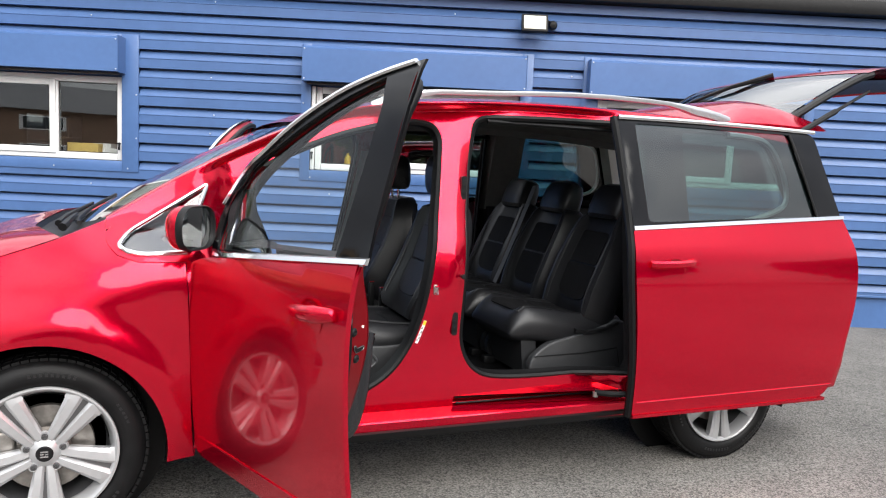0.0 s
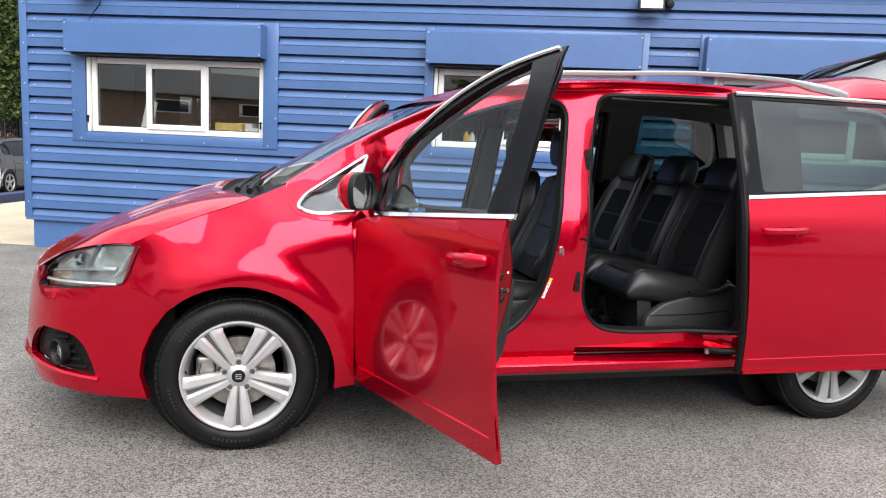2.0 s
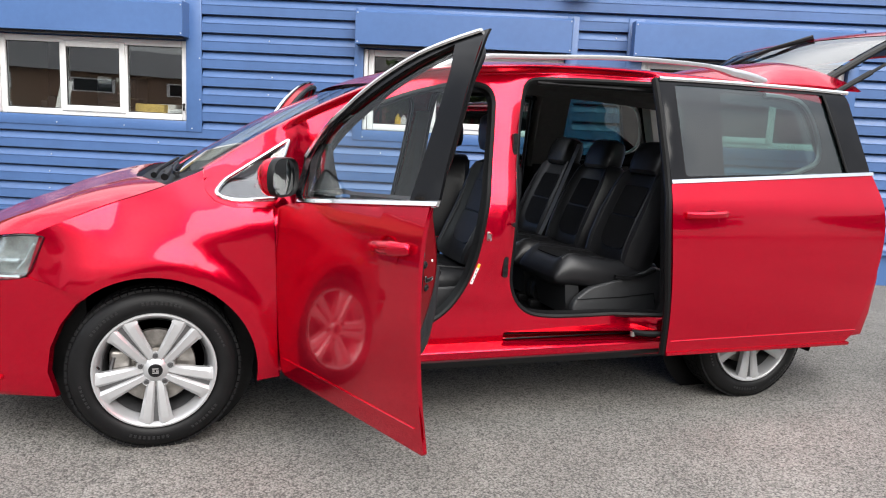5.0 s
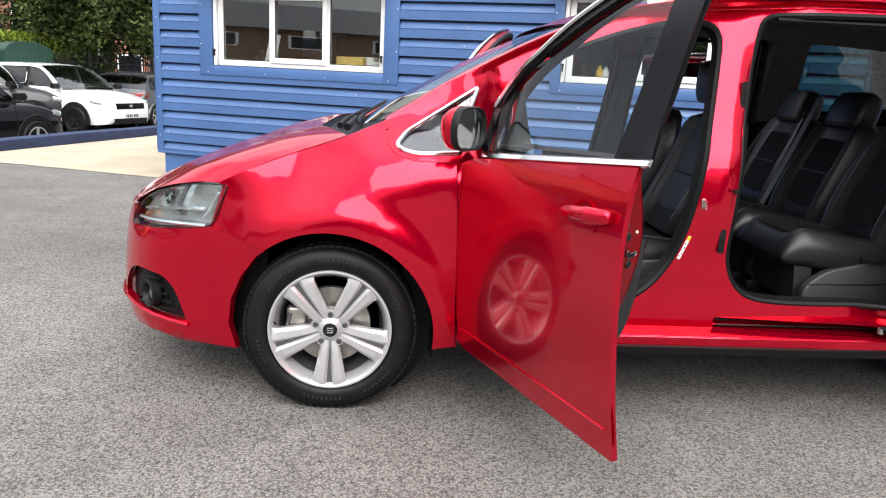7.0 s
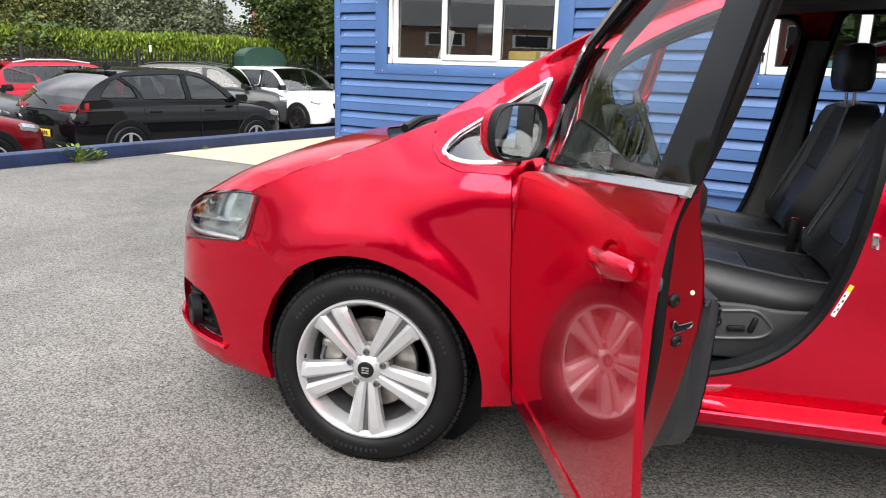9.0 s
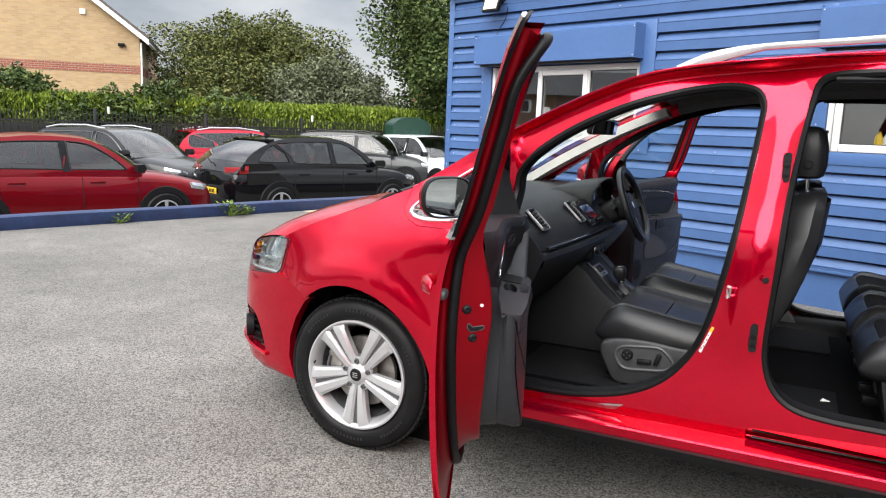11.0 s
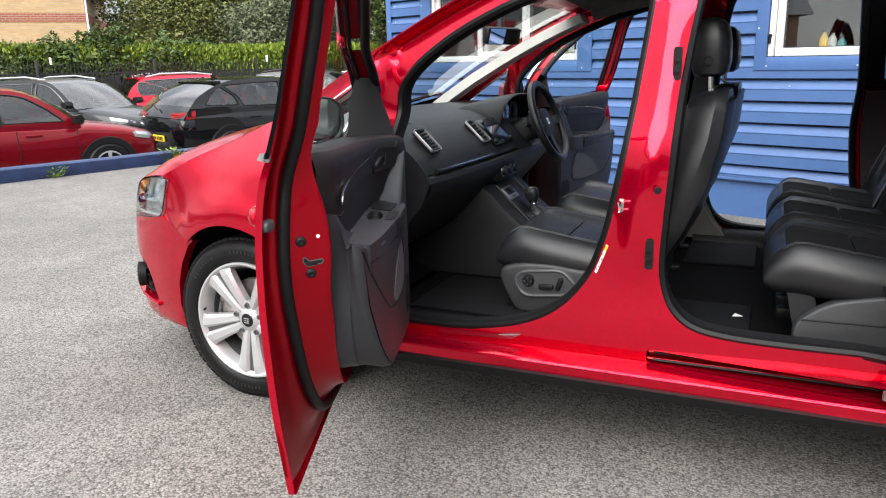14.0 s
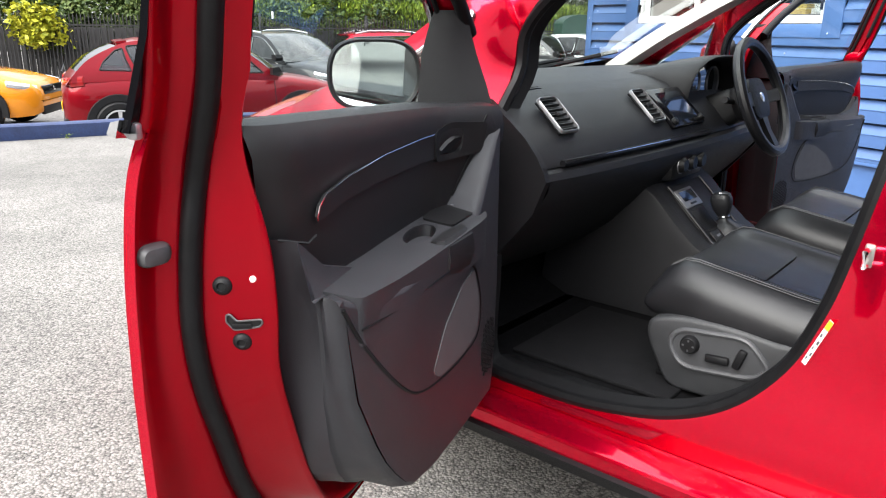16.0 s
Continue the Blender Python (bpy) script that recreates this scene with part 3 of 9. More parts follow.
# screw caps on the cladding
bm = bmesh.new()
rng = random.Random(4)
for k in range(0, 15):
    z = 0.487 + k * PITCH + 0.066
    for u in np.arange(U0 + 0.12, 9, 1.12):
        if any(a - 0.02 < u < b + 0.02 for a, b in PANELS) and 1.15 < z < 2.47:
            continue
        if rng.random() < 0.5:
            lathe(bm, [(0.0, -0.041), (0.006, -0.040), (0.008, -0.034)], 7, "y", (u + rng.uniform(-0.02, 0.02), 0, z - 0.005))
for (pa, pb) in PANELS:
    for u in np.linspace(pa + 0.1, pb - 0.1, 4):
        lathe(bm, [(0.0, -0.057), (0.006, -0.056), (0.008, -0.052)], 7, "y", (u, 0, 1.215))
    for z in (1.5, 1.9):
        for u in (pa + 0.02, pb - 0.02):
            lathe(bm, [(0.0, -0.057), (0.006, -0.056), (0.008, -0.052)], 7, "y", (u, 0, z))
for z in np.arange(0.5, 2.8, 0.42):
    lathe(bm, [(0.0, -0.05), (0.006, -0.049), (0.008, -0.045)], 7, "y", (U0 + 0.005, 0, z))
tagged(part("screw_caps", bm, SCREW, wall), kind="stuff")

# floodlights under the roof edge
def floodlight(u, z, sensor):
    f = thing("floodlight", "flat black flood lamp on the blue hut wall", "lamp", HUT @ Matrix.Translation((u, -0.04, z)), "flood lamps")
    tilt = pose(0, -0.14, 0, -18, 0, 0)
    part("housing", boxed(-0.12, 0.12, -0.02, 0.03, -0.085, 0.085, 0.008, m=tilt), BLACK, f)
    part("lamp_glass", boxed(-0.10, 0.10, -0.024, -0.0205, -0.065, 0.065, 0.002, m=tilt), mat("frosted_lamp_cover", (0.62, 0.60, 0.52), 0.3, vary=0.12, scale=14), f, "pale frosted cover")
    part("bracket", tubed([(-0.1, -0.12, 0.0), (-0.1, -0.03, 0.05), (0.1, -0.03, 0.05), (0.1, -0.12, 0.0)], 0.008, 6), BLACK, f)
    part("mounting_plate", boxed(-0.04, 0.04, -0.03, 0.005, 0.02, 0.08, 0.004), BLACK, f)
    if sensor:
        bm = bmesh.new()
        lathe(bm, [(0.0, -0.075), (0.03, -0.07), (0.042, -0.045), (0.042, -0.02), (0.03, 0.0)], 16, "y", (0.18, 0, 0.01))
        part("sensor", bm, BLACK, f)
        part("sensor_arm", tubed([(0.1, -0.02, 0.05), (0.18, -0.02, 0.04)], 0.012, 6), BLACK, f)
    return f


floodlight(2.10, 2.70, True)
floodlight(-3.55, 2.74, False)
c = thing("cable", "thin black cable down the hut wall", "cable", HUT)
part("wire", tubed(spline([(-3.42, -0.06, 2.72), (-3.45, -0.05, 2.6), (-3.53, -0.05, 2.5), (-3.58, -0.05, 2.41)], 5), 0.004, 5), BLACK, c)

# things on the office sill
def desk_item(name, label, cat, u, w, d, h, material, y=0.2, z=WZ0 + 0.005, bev=0.006):
    o = thing(name, label, cat, HUT @ Matrix.Translation((u, y, z)))
    part("body", boxed(-w / 2, w / 2, 0, d, 0, h, bev), material, o)
    return o


bm = boxed(U0 + 0.15, U1 - 0.2, 0.162, 0.75, WZ0 - 0.06, WZ0 + 0.002, 0.004)
desk = part("desk", bm, mat("pale_desk", (0.5, 0.47, 0.42), 0.6, vary=0.06, scale=5))
desk.matrix_world = HUT
tagged(desk, "pale worktop inside the office under the windows", "desk", kind="structure")
desk_item("carton", "yellow cardboard carton on the office desk", "box", -2.16, 0.30, 0.22, 0.150, CARD)
desk_item("carton", "small pale carton on the office desk", "box", -2.02, 0.18, 0.2, 0.155, PAPER, 0.3)
desk_item("storage_box", "clear plastic storage box on the desk", "box", -1.88, 0.2, 0.2, 0.11, PAPER, 0.22)
b_ = desk_item("board", "white board leaning inside the window", "board", -3.10, 0.13, 0.012, 0.36, PAPER, 0.2)
b_.matrix_world = b_.matrix_world @ pose(0, 0, 0, -12, 6, 0)
for u, h in ((-3.30, 0.14), (-3.22, 0.19), (-3.16, 0.11)):
    o = thing("desk_phone", "dark telephone handset on the office desk", "phone", HUT @ Matrix.Translation((u, 0.25, WZ0 + 0.005)))
    part("body", boxed(-0.04, 0.04, 0, 0.1, 0, h, 0.02), BLACK, o)
m_ = thing("monitor", "dark computer monitor on the office desk", "monitor", HUT @ Matrix.Translation((-2.6, 0.55, WZ0 + 0.005)) @ pose(0, 0, 0, 0, 0, 35))
part("screen", boxed(-0.25, 0.25, 0, 0.03, 0.1, 0.42, 0.006), SCREEN, m_)
part("stand", boxed(-0.03, 0.03, 0.031, 0.06, 0.0, 0.2, 0.004), BLACK, m_)
part("foot", boxed(-0.1, 0.1, -0.06, 0.12, -0.0, 0.012, 0.004), BLACK, m_)
for u, col, h in ((0.40, YELLOW, 0.2), (0.46, PAPER, 0.19), (0.53, TEALPL, 0.15)):
    o = thing("spray_bottle", "plastic cleaner bottle standing on the office sill", "bottle", HUT @ Matrix.Translation((u, 0.21, WZ0 + 0.004)))
    part("body", lathed([(0.0, 0.0), (0.03, 0.0), (0.032, 0.01), (0.032, h * 0.62), (0.013, h * 0.8), (0.012, h * 0.86), (0, h * 0.86)], 14, "z"), col, o)
    part("trigger", boxed(-0.012, 0.012, -0.045, 0.02, h * 0.87, h, 0.006), BLACK, o)
desk_item("folder", "teal folders lying on the office desk", "folder", 0.85, 0.5, 0.3, 0.03, TEALPL)

# ---------------------------------------------------------------- the red people carrier
CW = 1.90                       # width; nearside skin at y = 0, offside at y = 1.9
car = thing("people_carrier", "glossy red people carrier with its doors and tailgate open", "car")
side_y = table([0.15, 0.25, 0.35, 0.5, 0.65, 0.8, 0.95, 1.04, 1.12, 1.3, 1.5, 1.6, 1.66],
               [0.085, 0.05, 0.032, 0.014, 0.004, 0.0, 0.007, 0.022, 0.05, 0.095, 0.145, 0.18, 0.225])


hood_seam = table([-0.62, -0.42, -0.22, 0.02, 0.18], [0.74, 0.866, 0.955, 1.045, 1.114])


ease = lambda a, b, x: (lambda t: t * t * (3 - 2 * t))(min(1.0, max(0.0, (x - a) / (b - a))))


def S0(x, z):
    """Depth of the nearside skin below the waist, and of the closed door leaf."""
    y = side_y(z)
    if x < 0.35:
        y += 0.135 * ((0.35 - x) / 0.75) ** 2.1
    if x < 0.5:
        top = hood_seam(min(max(x, -0.5), 0.18)) + max(0.0, x - 0.18) * 0.4
        t = min(1.0, max(0.0, (z - top + 0.26) / 0.26))
        y += 0.105 * min(1.0, (0.5 - x) / 0.3) * t ** 1.3 * max(0.0, min(1.0, (x + 0.42) / 0.30))
    if x > 2.7:
        y += 0.075 * ((x - 2.7) / 1.0) ** 2
    for hx in (0.0, 2.92):
        r = math.hypot(x - hx, z - 0.325)
        if z < 0.95:
            y -= 0.025 * (1 - ease(0.425, 0.53, r)) * (1 - min(1, max(0, (abs(x - hx) - 0.42) / 0.1)))
    return y




def S(x, z):
    """Depth of the nearside skin at length x and height z: the cabin narrows towards the windscreen."""
    return S0(x, z) + 0.105 * ease(0.95, 1.14, z) * ease(0.05, 0.45, x) * (1 - ease(0.5, 1.2, x))


def skin(side=0, off=0.0):
    """Places (x, z) of a side view on the skin; side 1 is the offside."""
    if side:
        return lambda x, z: (x, CW - S(x, z) - off, z)
    return lambda x, z: (x, S(x, z) + off, z)


edge_z = table([0.10, 0.184, 0.3, 0.4, 0.5, 0.6, 0.7, 0.8, 0.9, 1.0, 1.1, 1.25, 1.4, 1.8, 2.3, 2.9, 3.3, 3.55],
               [1.066, 1.118, 1.190, 1.253, 1.312, 1.366, 1.417, 1.464, 1.507, 1.545, 1.573, 1.598, 1.614, 1.64, 1.645, 1.625, 1.59, 1.555])
arch = lambda cx, r, a0, a1, n=22: [(cx + r * math.cos(radians(a0 + (a1 - a0) * k / n)), 0.325 + r * math.sin(radians(a0 + (a1 - a0) * k / n))) for k in range(n + 1)]

FRONT_OPEN = spline([(0.612, 0.425), (0.60, 0.60), (0.60, 0.90), (0.592, 1.13), (0.627, 1.238), (0.790, 1.363), (1.000, 1.460), (1.178, 1.513), (1.296, 1.535), (1.374, 1.538), (1.433, 1.523), (1.462, 1.480), (1.462, 1.41), (1.443, 1.216), (1.421, 1.021),
                     (1.390, 0.84), (1.362, 0.725), (1.312, 0.604), (1.222, 0.50), (1.092, 0.432), (0.912, 0.396), (0.75, 0.391), (0.650, 0.395)], 5, True)
SLIDE_OPEN = spline([(1.575, 1.372), (1.553, 1.16), (1.543, 0.93), (1.533, 0.71), (1.541, 0.61), (1.576, 0.53), (1.645, 0.480), (1.76, 0.462), (1.92, 0.459)], 4) + [(2.1, 0.462), (2.25, 0.465), (2.325, 0.475), (2.34, 0.52), (2.34, 1.55), (2.325, 1.586)] + spline([(2.275, 1.590), (2.02, 1.588), (1.77, 1.582), (1.66, 1.575), (1.618, 1.553), (1.600, 1.51), (1.585, 1.43)], 4)
QUARTER = rounded([(0.226, 1.030), (0.255, 1.074), (0.522, 1.249), (0.486, 1.140), (0.458, 1.018), (0.29, 1.006)], [0.02, 0.03, 0.01, 0.1, 0.01, 0.05], 4)
REARGLASS = rounded([(2.62, 1.118), (3.05, 1.182), (3.245, 1.245), (3.245, 1.38), (3.165, 1.555), (3.0, 1.572), (2.62, 1.572)], [0.04, 0.15, 0.07, 0.1, 0.09, 0.1, 0.04], 5)
DARKQ = rounded([(2.346, 1.06), (3.52, 1.10), (3.36, 1.575), (2.346, 1.615)], [0.02, 0.05, 0.05, 0.02], 4)

TRACK = rounded([(1.51, 0.360), (2.30, 0.360), (2.30, 0.404), (1.51, 0.404)], 0.012, 3)
# body side frame: an upper part behind the doors and a flush sill below it
sill_line = lambda x: 0.348
SILL = [(x, sill_line(x)) for x in np.linspace(0.478, 2.545, 60)]
body_out = [(0.476, 0.380), (0.470, 0.45), (0.462, 0.70), (0.452, 0.90), (0.445, 0.985), (0.40, 0.985), (0.29, 0.985), (0.225, 1.005), (0.192, 1.04), (0.186, 1.075)]
body_out += [(x, edge_z(x) - 0.034) for x in np.arange(0.21, 3.46, 0.05)]
body_out += [(3.50, 1.515), (3.58, 1.30), (3.65, 1.10), (3.71, 0.85), (3.73, 0.62), (3.72, 0.42), (3.70, 0.30), (3.40, 0.285)]
body_out += arch(2.92, 0.388, -6, 161.5) + [(x, z + 0.006) for x, z in reversed(SILL)]
sill_out = SILL + arch(2.92, 0.388, 162.5, 186, 4) + [(2.45, 0.285), (1.5, 0.285), (0.478, 0.285)]
frames = []


def recess(x, z):
    """How far the posts and upper sill lie behind the skin of the closed doors."""
    deep = 0.13 * (1 - 0.52 * ease(1.05, 1.30, z) * (1 - ease(1.0, 1.5, x))) * (1 - 0.30 * (1 - ease(0.36, 0.66, z))) * (1 - 0.6 * ease(1.36, 1.60, z) * ease(1.46, 1.80, x))
    post = 0.026 * math.exp(-((x - 1.475 - 0.1 * (z - 0.84)) / 0.046) ** 2) * ease(0.55, 0.85, z) * (1 - ease(1.36, 1.56, z))
    return (deep - post) * ease(0.50, 0.61, x) * (1 - ease(2.18, 2.32, x)) * ease(0.002, 0.034, edge_z(x) - z)



def rec(side=0, off=0.0):
    """Places on the body behind the doors."""
    if side:
        return lambda x, z: (x, CW - S(x, z) - recess(x, z) - off, z)
    return lambda x, z: (x, S(x, z) + recess(x, z) + off, z)


for side in (0, 1):
    bs = part("body_side", sheeted(body_out, rec(side), [QUARTER, FRONT_OPEN, SLIDE_OPEN, DARKQ, TRACK], 0.030, 0.004, (0, -1 if side else 1, 0)), PAINT, car)
    frames.append(bs)
    # rounded roof side from the screen pillar back to the tail
    rs = np.concatenate([np.arange(0.186, 1.2, 0.03), np.arange(1.2, 3.5, 0.05), [3.505]])
    part("roof_side", lofted([[rec(side)(x, edge_z(x) - w) for w in (0.0, 0.004, 0.009, 0.014, 0.019, 0.024, 0.029, 0.034, 0.037)] for x in rs], False, False), PAINT, bs, angle=80)
    part("sill_panel", sheeted(sill_out, skin(side), (), 0.05, 0.01, (0, -1 if side else 1, 0)), PAINT, bs)
    part("sill_step", lofted([[skin(side, -0.0015)(x, z - 0.004), skin(side, 0.002)(x, z + 0.002), skin(side, 0.012)(x, z + 0.0055), rec(side, -0.012)(x, z + 0.0075), rec(side, -0.001)(x, z + 0.012)] for x, z in SILL], False, False), PAINT, bs)
    # inner return of the door openings
    for nm, loop, deep in (("front_aperture", FRONT_OPEN, 0.065), ("side_aperture", SLIDE_OPEN, 0.065)):
        bm = bmesh.new()
        rings = []
        for o, shrink in ((0.012, 0.0), (0.020, 0.010), (0.035, 0.016), (deep, 0.022)):
            c = (sum(p[0] for p in loop) / len(loop), sum(p[1] for p in loop) / len(loop))
            ring = []
            for x, z in loop:
                d = Vector((x - c[0], z - c[1]))
                k = 1 - shrink / max(d.length, 0.1)
                ring.append(rec(side, o)(c[0] + d.x * k, c[1] + d.y * k))
            rings.append(ring)
        loft(bm, rings, True, False)
        part(nm, bm, BLACK, bs)
        # rubber seal round the opening
        c = (sum(p[0] for p in loop) / len(loop), sum(p[1] for p in loop) / len(loop))
        path = []
        for x, z in loop:
            d = Vector((x - c[0], z - c[1]))
            k = 1 - 0.006 / max(d.length, 0.1)
            path.append(rec(side, 0.014)(c[0] + d.x * k, c[1] + d.y * k))
        part("door_seal", tubed(path, 0.016, 8, True), RUBBER, bs)
    # quarter light with chrome surround
    part("quarter_light", sheeted(QUARTER, skin(side, 0.012), (), 0.05, 0.004, (0, 1, 0)), GLASS_WIN, car).visible_shadow = False
    part("quarter_surround", tubed([skin(side, -0.003)(*p) for p in QUARTER], 0.0085, 8, True), CHROME, bs)
    part("dark_quarter_panel", sheeted(DARKQ, skin(side, 0.004), [REARGLASS], 0.06, 0.004, (0, 1, 0)), GLOSSBLK, bs, "gloss black window surround")
    part("rear_quarter_glass", sheeted(REARGLASS, skin(side, 0.012), (), 0.06, 0.004, (0, 1, 0)), GLASS_DARK, car).visible_shadow = False
    part("rear_quarter_seal", tubed([skin(side, 0.0)(*p) for p in REARGLASS if p[0] > 2.7], 0.013, 6), SILVER, bs)
    # sill guard strip
    part("sill_strip", lofted([[skin(side, o)(x, z) for o, z in ((-0.012, 0.305), (0.02, 0.318), (0.06, 0.29), (0.06, 0.262), (0.0, 0.270))] for x in np.arange(0.48, 2.50, 0.1)]), BLACK, bs)
    # track of the sliding door: a ridged channel let into the sill
    yt = lambda x, o: rec(side, o)(x, 0.385)[1]
    prof = [(0.002, 0.404), (0.012, 0.405), (0.050, 0.402), (0.050, 0.394), (0.030, 0.391), (0.028, 0.386), (0.046, 0.383), (0.046, 0.374), (0.020, 0.371), (0.018, 0.367), (0.036, 0.364), (0.036, 0.361), (0.006, 0.360), (0.002, 0.360)]
    part("door_track", lofted([[(x, yt(x, o), z) for o, z in prof] for x in np.linspace(1.512, 2.298, 12)], False, False), PAINT_IN, bs, angle=25)
    for z, o in ((0.389, 0.022), (0.369, 0.010)):
        part("track_rail", tubed([(x, yt(x, o), z) for x in np.linspace(1.53, 2.29, 10)], 0.0045, 6), RUBBER, bs)

# front wings
wing_out = [(0.478, 0.285), (0.41, 0.283)] + arch(0.0, 0.390, -7, 130) + [(-0.335, 0.658), (-0.455, 0.700), (-0.405, 0.850)]
wing_out += [(x, hood_seam(x) - 0.003) for x in np.linspace(-0.42, 0.1835, 24)]
wing_out += [(0.1905, 1.04), (0.2235, 1.003), (0.29, 0.983), (0.40, 0.983), (0.442, 0.983), (0.449, 0.90), (0.457, 0.70), (0.465, 0.45)]
for side in (0, 1):
    w = part("front_wing", sheeted(wing_out, skin(side, -0.002), (), 0.045, 0.02, (0, -1 if side else 1, 0)), PAINT, car)
    # arch liner
    for hx, r in ((0.0, 0.400), (2.92, 0.400)):
        bm = bmesh.new()
        rings = []
        for o in (0.02, 0.14, 0.30):
            rings.append([(x, (CW - S(x, z) - o) if side else S(x, z) + o, z) for x, z in arch(hx, r, -14, 194, 24)])
        loft(bm, rings, False, False)
        part("arch_liner", bm, RUBBER, car)

# front bumper wraps round the nose: s runs along its plan, z upward
nose_x = table([-1.5, -1.3, -1.1, -0.9, -0.7, -0.5, -0.3], [-0.965, -0.950, -0.908, -0.832, -0.705, -0.505, -0.295])
nose_y = table([-1.5, -1.3, -1.1, -0.9, -0.7, -0.5, -0.3], [0.955, 0.76, 0.560, 0.385, 0.248, 0.158, 0.097])
nose_push = table([0.2, 0.28, 0.36, 0.45, 0.6, 0.68, 0.76, 0.86], [-0.04, 0.0, 0.012, 0.006, -0.012, -0.03, -0.07, -0.16])


def nose(side, off=0.0):
    def f(s, z):
        t = min(1.0, max(0.0, (-s - 0.3) / 0.9))
        x = nose_x(s) - nose_push(z) * t + off * t
        y = nose_y(s) + side_y(min(z, 0.9)) * (1 - t) * 0.6 + off * (1 - 0.5 * t)
        return (x, CW - y, z) if side else (x, y, z)
    return f


FOG = rounded([(-0.555, 0.302), (-0.59, 0.42), (-0.645, 0.482), (-0.86, 0.490), (-0.95, 0.41), (-0.98, 0.345), (-0.72, 0.318)], [0.02, 0.05, 0.05, 0.05, 0.03, 0.02, 0.1], 4)
LAMP = rounded([(-0.402, 0.854), (-0.445, 0.712), (-0.475, 0.690), (-0.70, 0.664), (-0.905, 0.652), (-0.86, 0.738), (-0.74, 0.808), (-0.52, 0.855)], [0.012, 0.03, 0.02, 0.1, 0.02, 0.06, 0.1, 0.06], 4)
bump_out = [(-0.37, 0.215), (-0.393, 0.32), (-0.380, 0.42), (-0.342, 0.515), (-0.285, 0.598), (-0.252, 0.622), (-0.335, 0.655), (-0.455, 0.697), (-0.475, 0.690)]
bump_out += [(-0.70, 0.661), (-0.908, 0.649), (-0.895, 0.70), (-0.885, 0.735), (-0.93, 0.728), (-0.98, 0.718), (-1.20, 0.711), (-1.48, 0.72), (-1.48, 0.24), (-1.2, 0.23), (-0.9, 0.225), (-0.6, 0.218)]
for side in (0, 1):
    b_ = part("front_bumper", sheeted(bump_out, nose(side), [FOG], 0.045, 0.03, (0.4, -0.9 if side else 0.9, 0)), PAINT, car)
    # fog lamp recess
    fog = part("fog_grille", sheeted(FOG, nose(side, 0.035), (), 0.03, 0.0), BLACK, b_)
    bm = bmesh.new()
    n0 = nose(side, 0.02)
    for k, z in enumerate((0.335, 0.365, 0.395, 0.425, 0.455)):
        tube(bm, [n0(s, z + 0.01 * (s + 0.7)) for s in np.linspace(-0.60 - 0.02 * k, -0.84 + 0.012 * k, 7)], 0.006, 5)
    part("fog_slats", bm, BLACK, fog)
    bm = bmesh.new()
    c = Vector(nose(side, 0.004)(-0.715, 0.392))
    outd = Vector((-0.75, 0.62 if side else -0.62, 0)).normalized()
    M4 = Matrix.Translation(c) @ outd.to_track_quat("Z", "Y").to_matrix().to_4x4()
    lathe(bm, [(0.052, -0.02), (0.056, 0.012), (0.050, 0.016), (0.044, 0.010), (0.040, -0.012)], 24, "z")
    bmesh.ops.transform(bm, matrix=M4, verts=bm.verts)
    part("fog_ring", bm, BLACK, fog)
    bm = bmesh.new()
    lathe(bm, [(0.0, -0.002), (0.025, -0.004), (0.041, -0.012)], 20, "z")
    bmesh.ops.transform(bm, matrix=M4, verts=bm.verts)
    part("fog_lens", bm, WHITELENS, fog)
    part("lower_lip", tubed([nose(side, -0.004)(s, 0.285 + 0.05 * min(1, max(0, (-s - 0.5) / 0.4))) for s in np.linspace(-0.55, -1.45, 14)], 0.010, 6), PAINT, b_)
    # headlamp
    h = part("headlamp", sheeted(LAMP, nose(side, 0.05), (), 0.04, 0.0), mat("lamp_bowl", (0.60, 0.61, 0.63), 0.20, 0.8, vary=0.35, scale=14), car)
    lens = part("lens", sheeted(LAMP, nose(side, 0.001), (), 0.04, 0.012, (0.5, -0.5 if side else 0.5, 0)), GLASS, h)
    lens.visible_shadow = False
    part("lamp_border", tubed([nose(side, 0.003)(*q) for q in LAMP], 0.0022, 6, True), GLOSSBLK, h)
    part("reflector_blade", lofted([[nose(side, o)(s_, z) for s_, o in ((-0.600 + ds, 0.020), (-0.612 + ds, 0.030), (-0.626 + ds, 0.042), (-0.610 + ds, 0.044))] for z, ds in ((0.715, 0.0), (0.76, -0.006), (0.81, 0.004), (0.838, 0.012))]), WHITELENS, h)
    part("reflector_shelf", lofted([[nose(side, o)(s_, z + dz) for o, dz in ((0.018, 0.0), (0.045, 0.006), (0.045, -0.012), (0.020, -0.006))] for s_, z in ((-0.50, 0.752), (-0.62, 0.748), (-0.74, 0.738), (-0.82, 0.726))]), WHITELENS, h)
    for s, z, r in ((-0.68, 0.785, 0.030),):
        bm = bmesh.new()
        c = Vector(nose(side, 0.042)(s, z))
        M4 = Matrix.Translation(c) @ Vector((-0.8, 0.6 if side else -0.6, 0)).to_track_quat("Z", "Y").to_matrix().to_4x4()
        lathe(bm, [(0.0, -0.018), (r * 0.5, -0.012), (r * 0.86, 0.004), (r, 0.010), (r * 1.05, 0.004)], 24, "z")
        bmesh.ops.transform(bm, matrix=M4, verts=bm.verts)
        part("projector", bm, SCREEN, h)
    part("light_strip", tubed([nose(side, 0.022)(s, 0.687 + 0.022 * (s + 0.5) + 0.004) for s in np.linspace(-0.485, -0.86, 9)], 0.008, 6), WHITELENS, h)
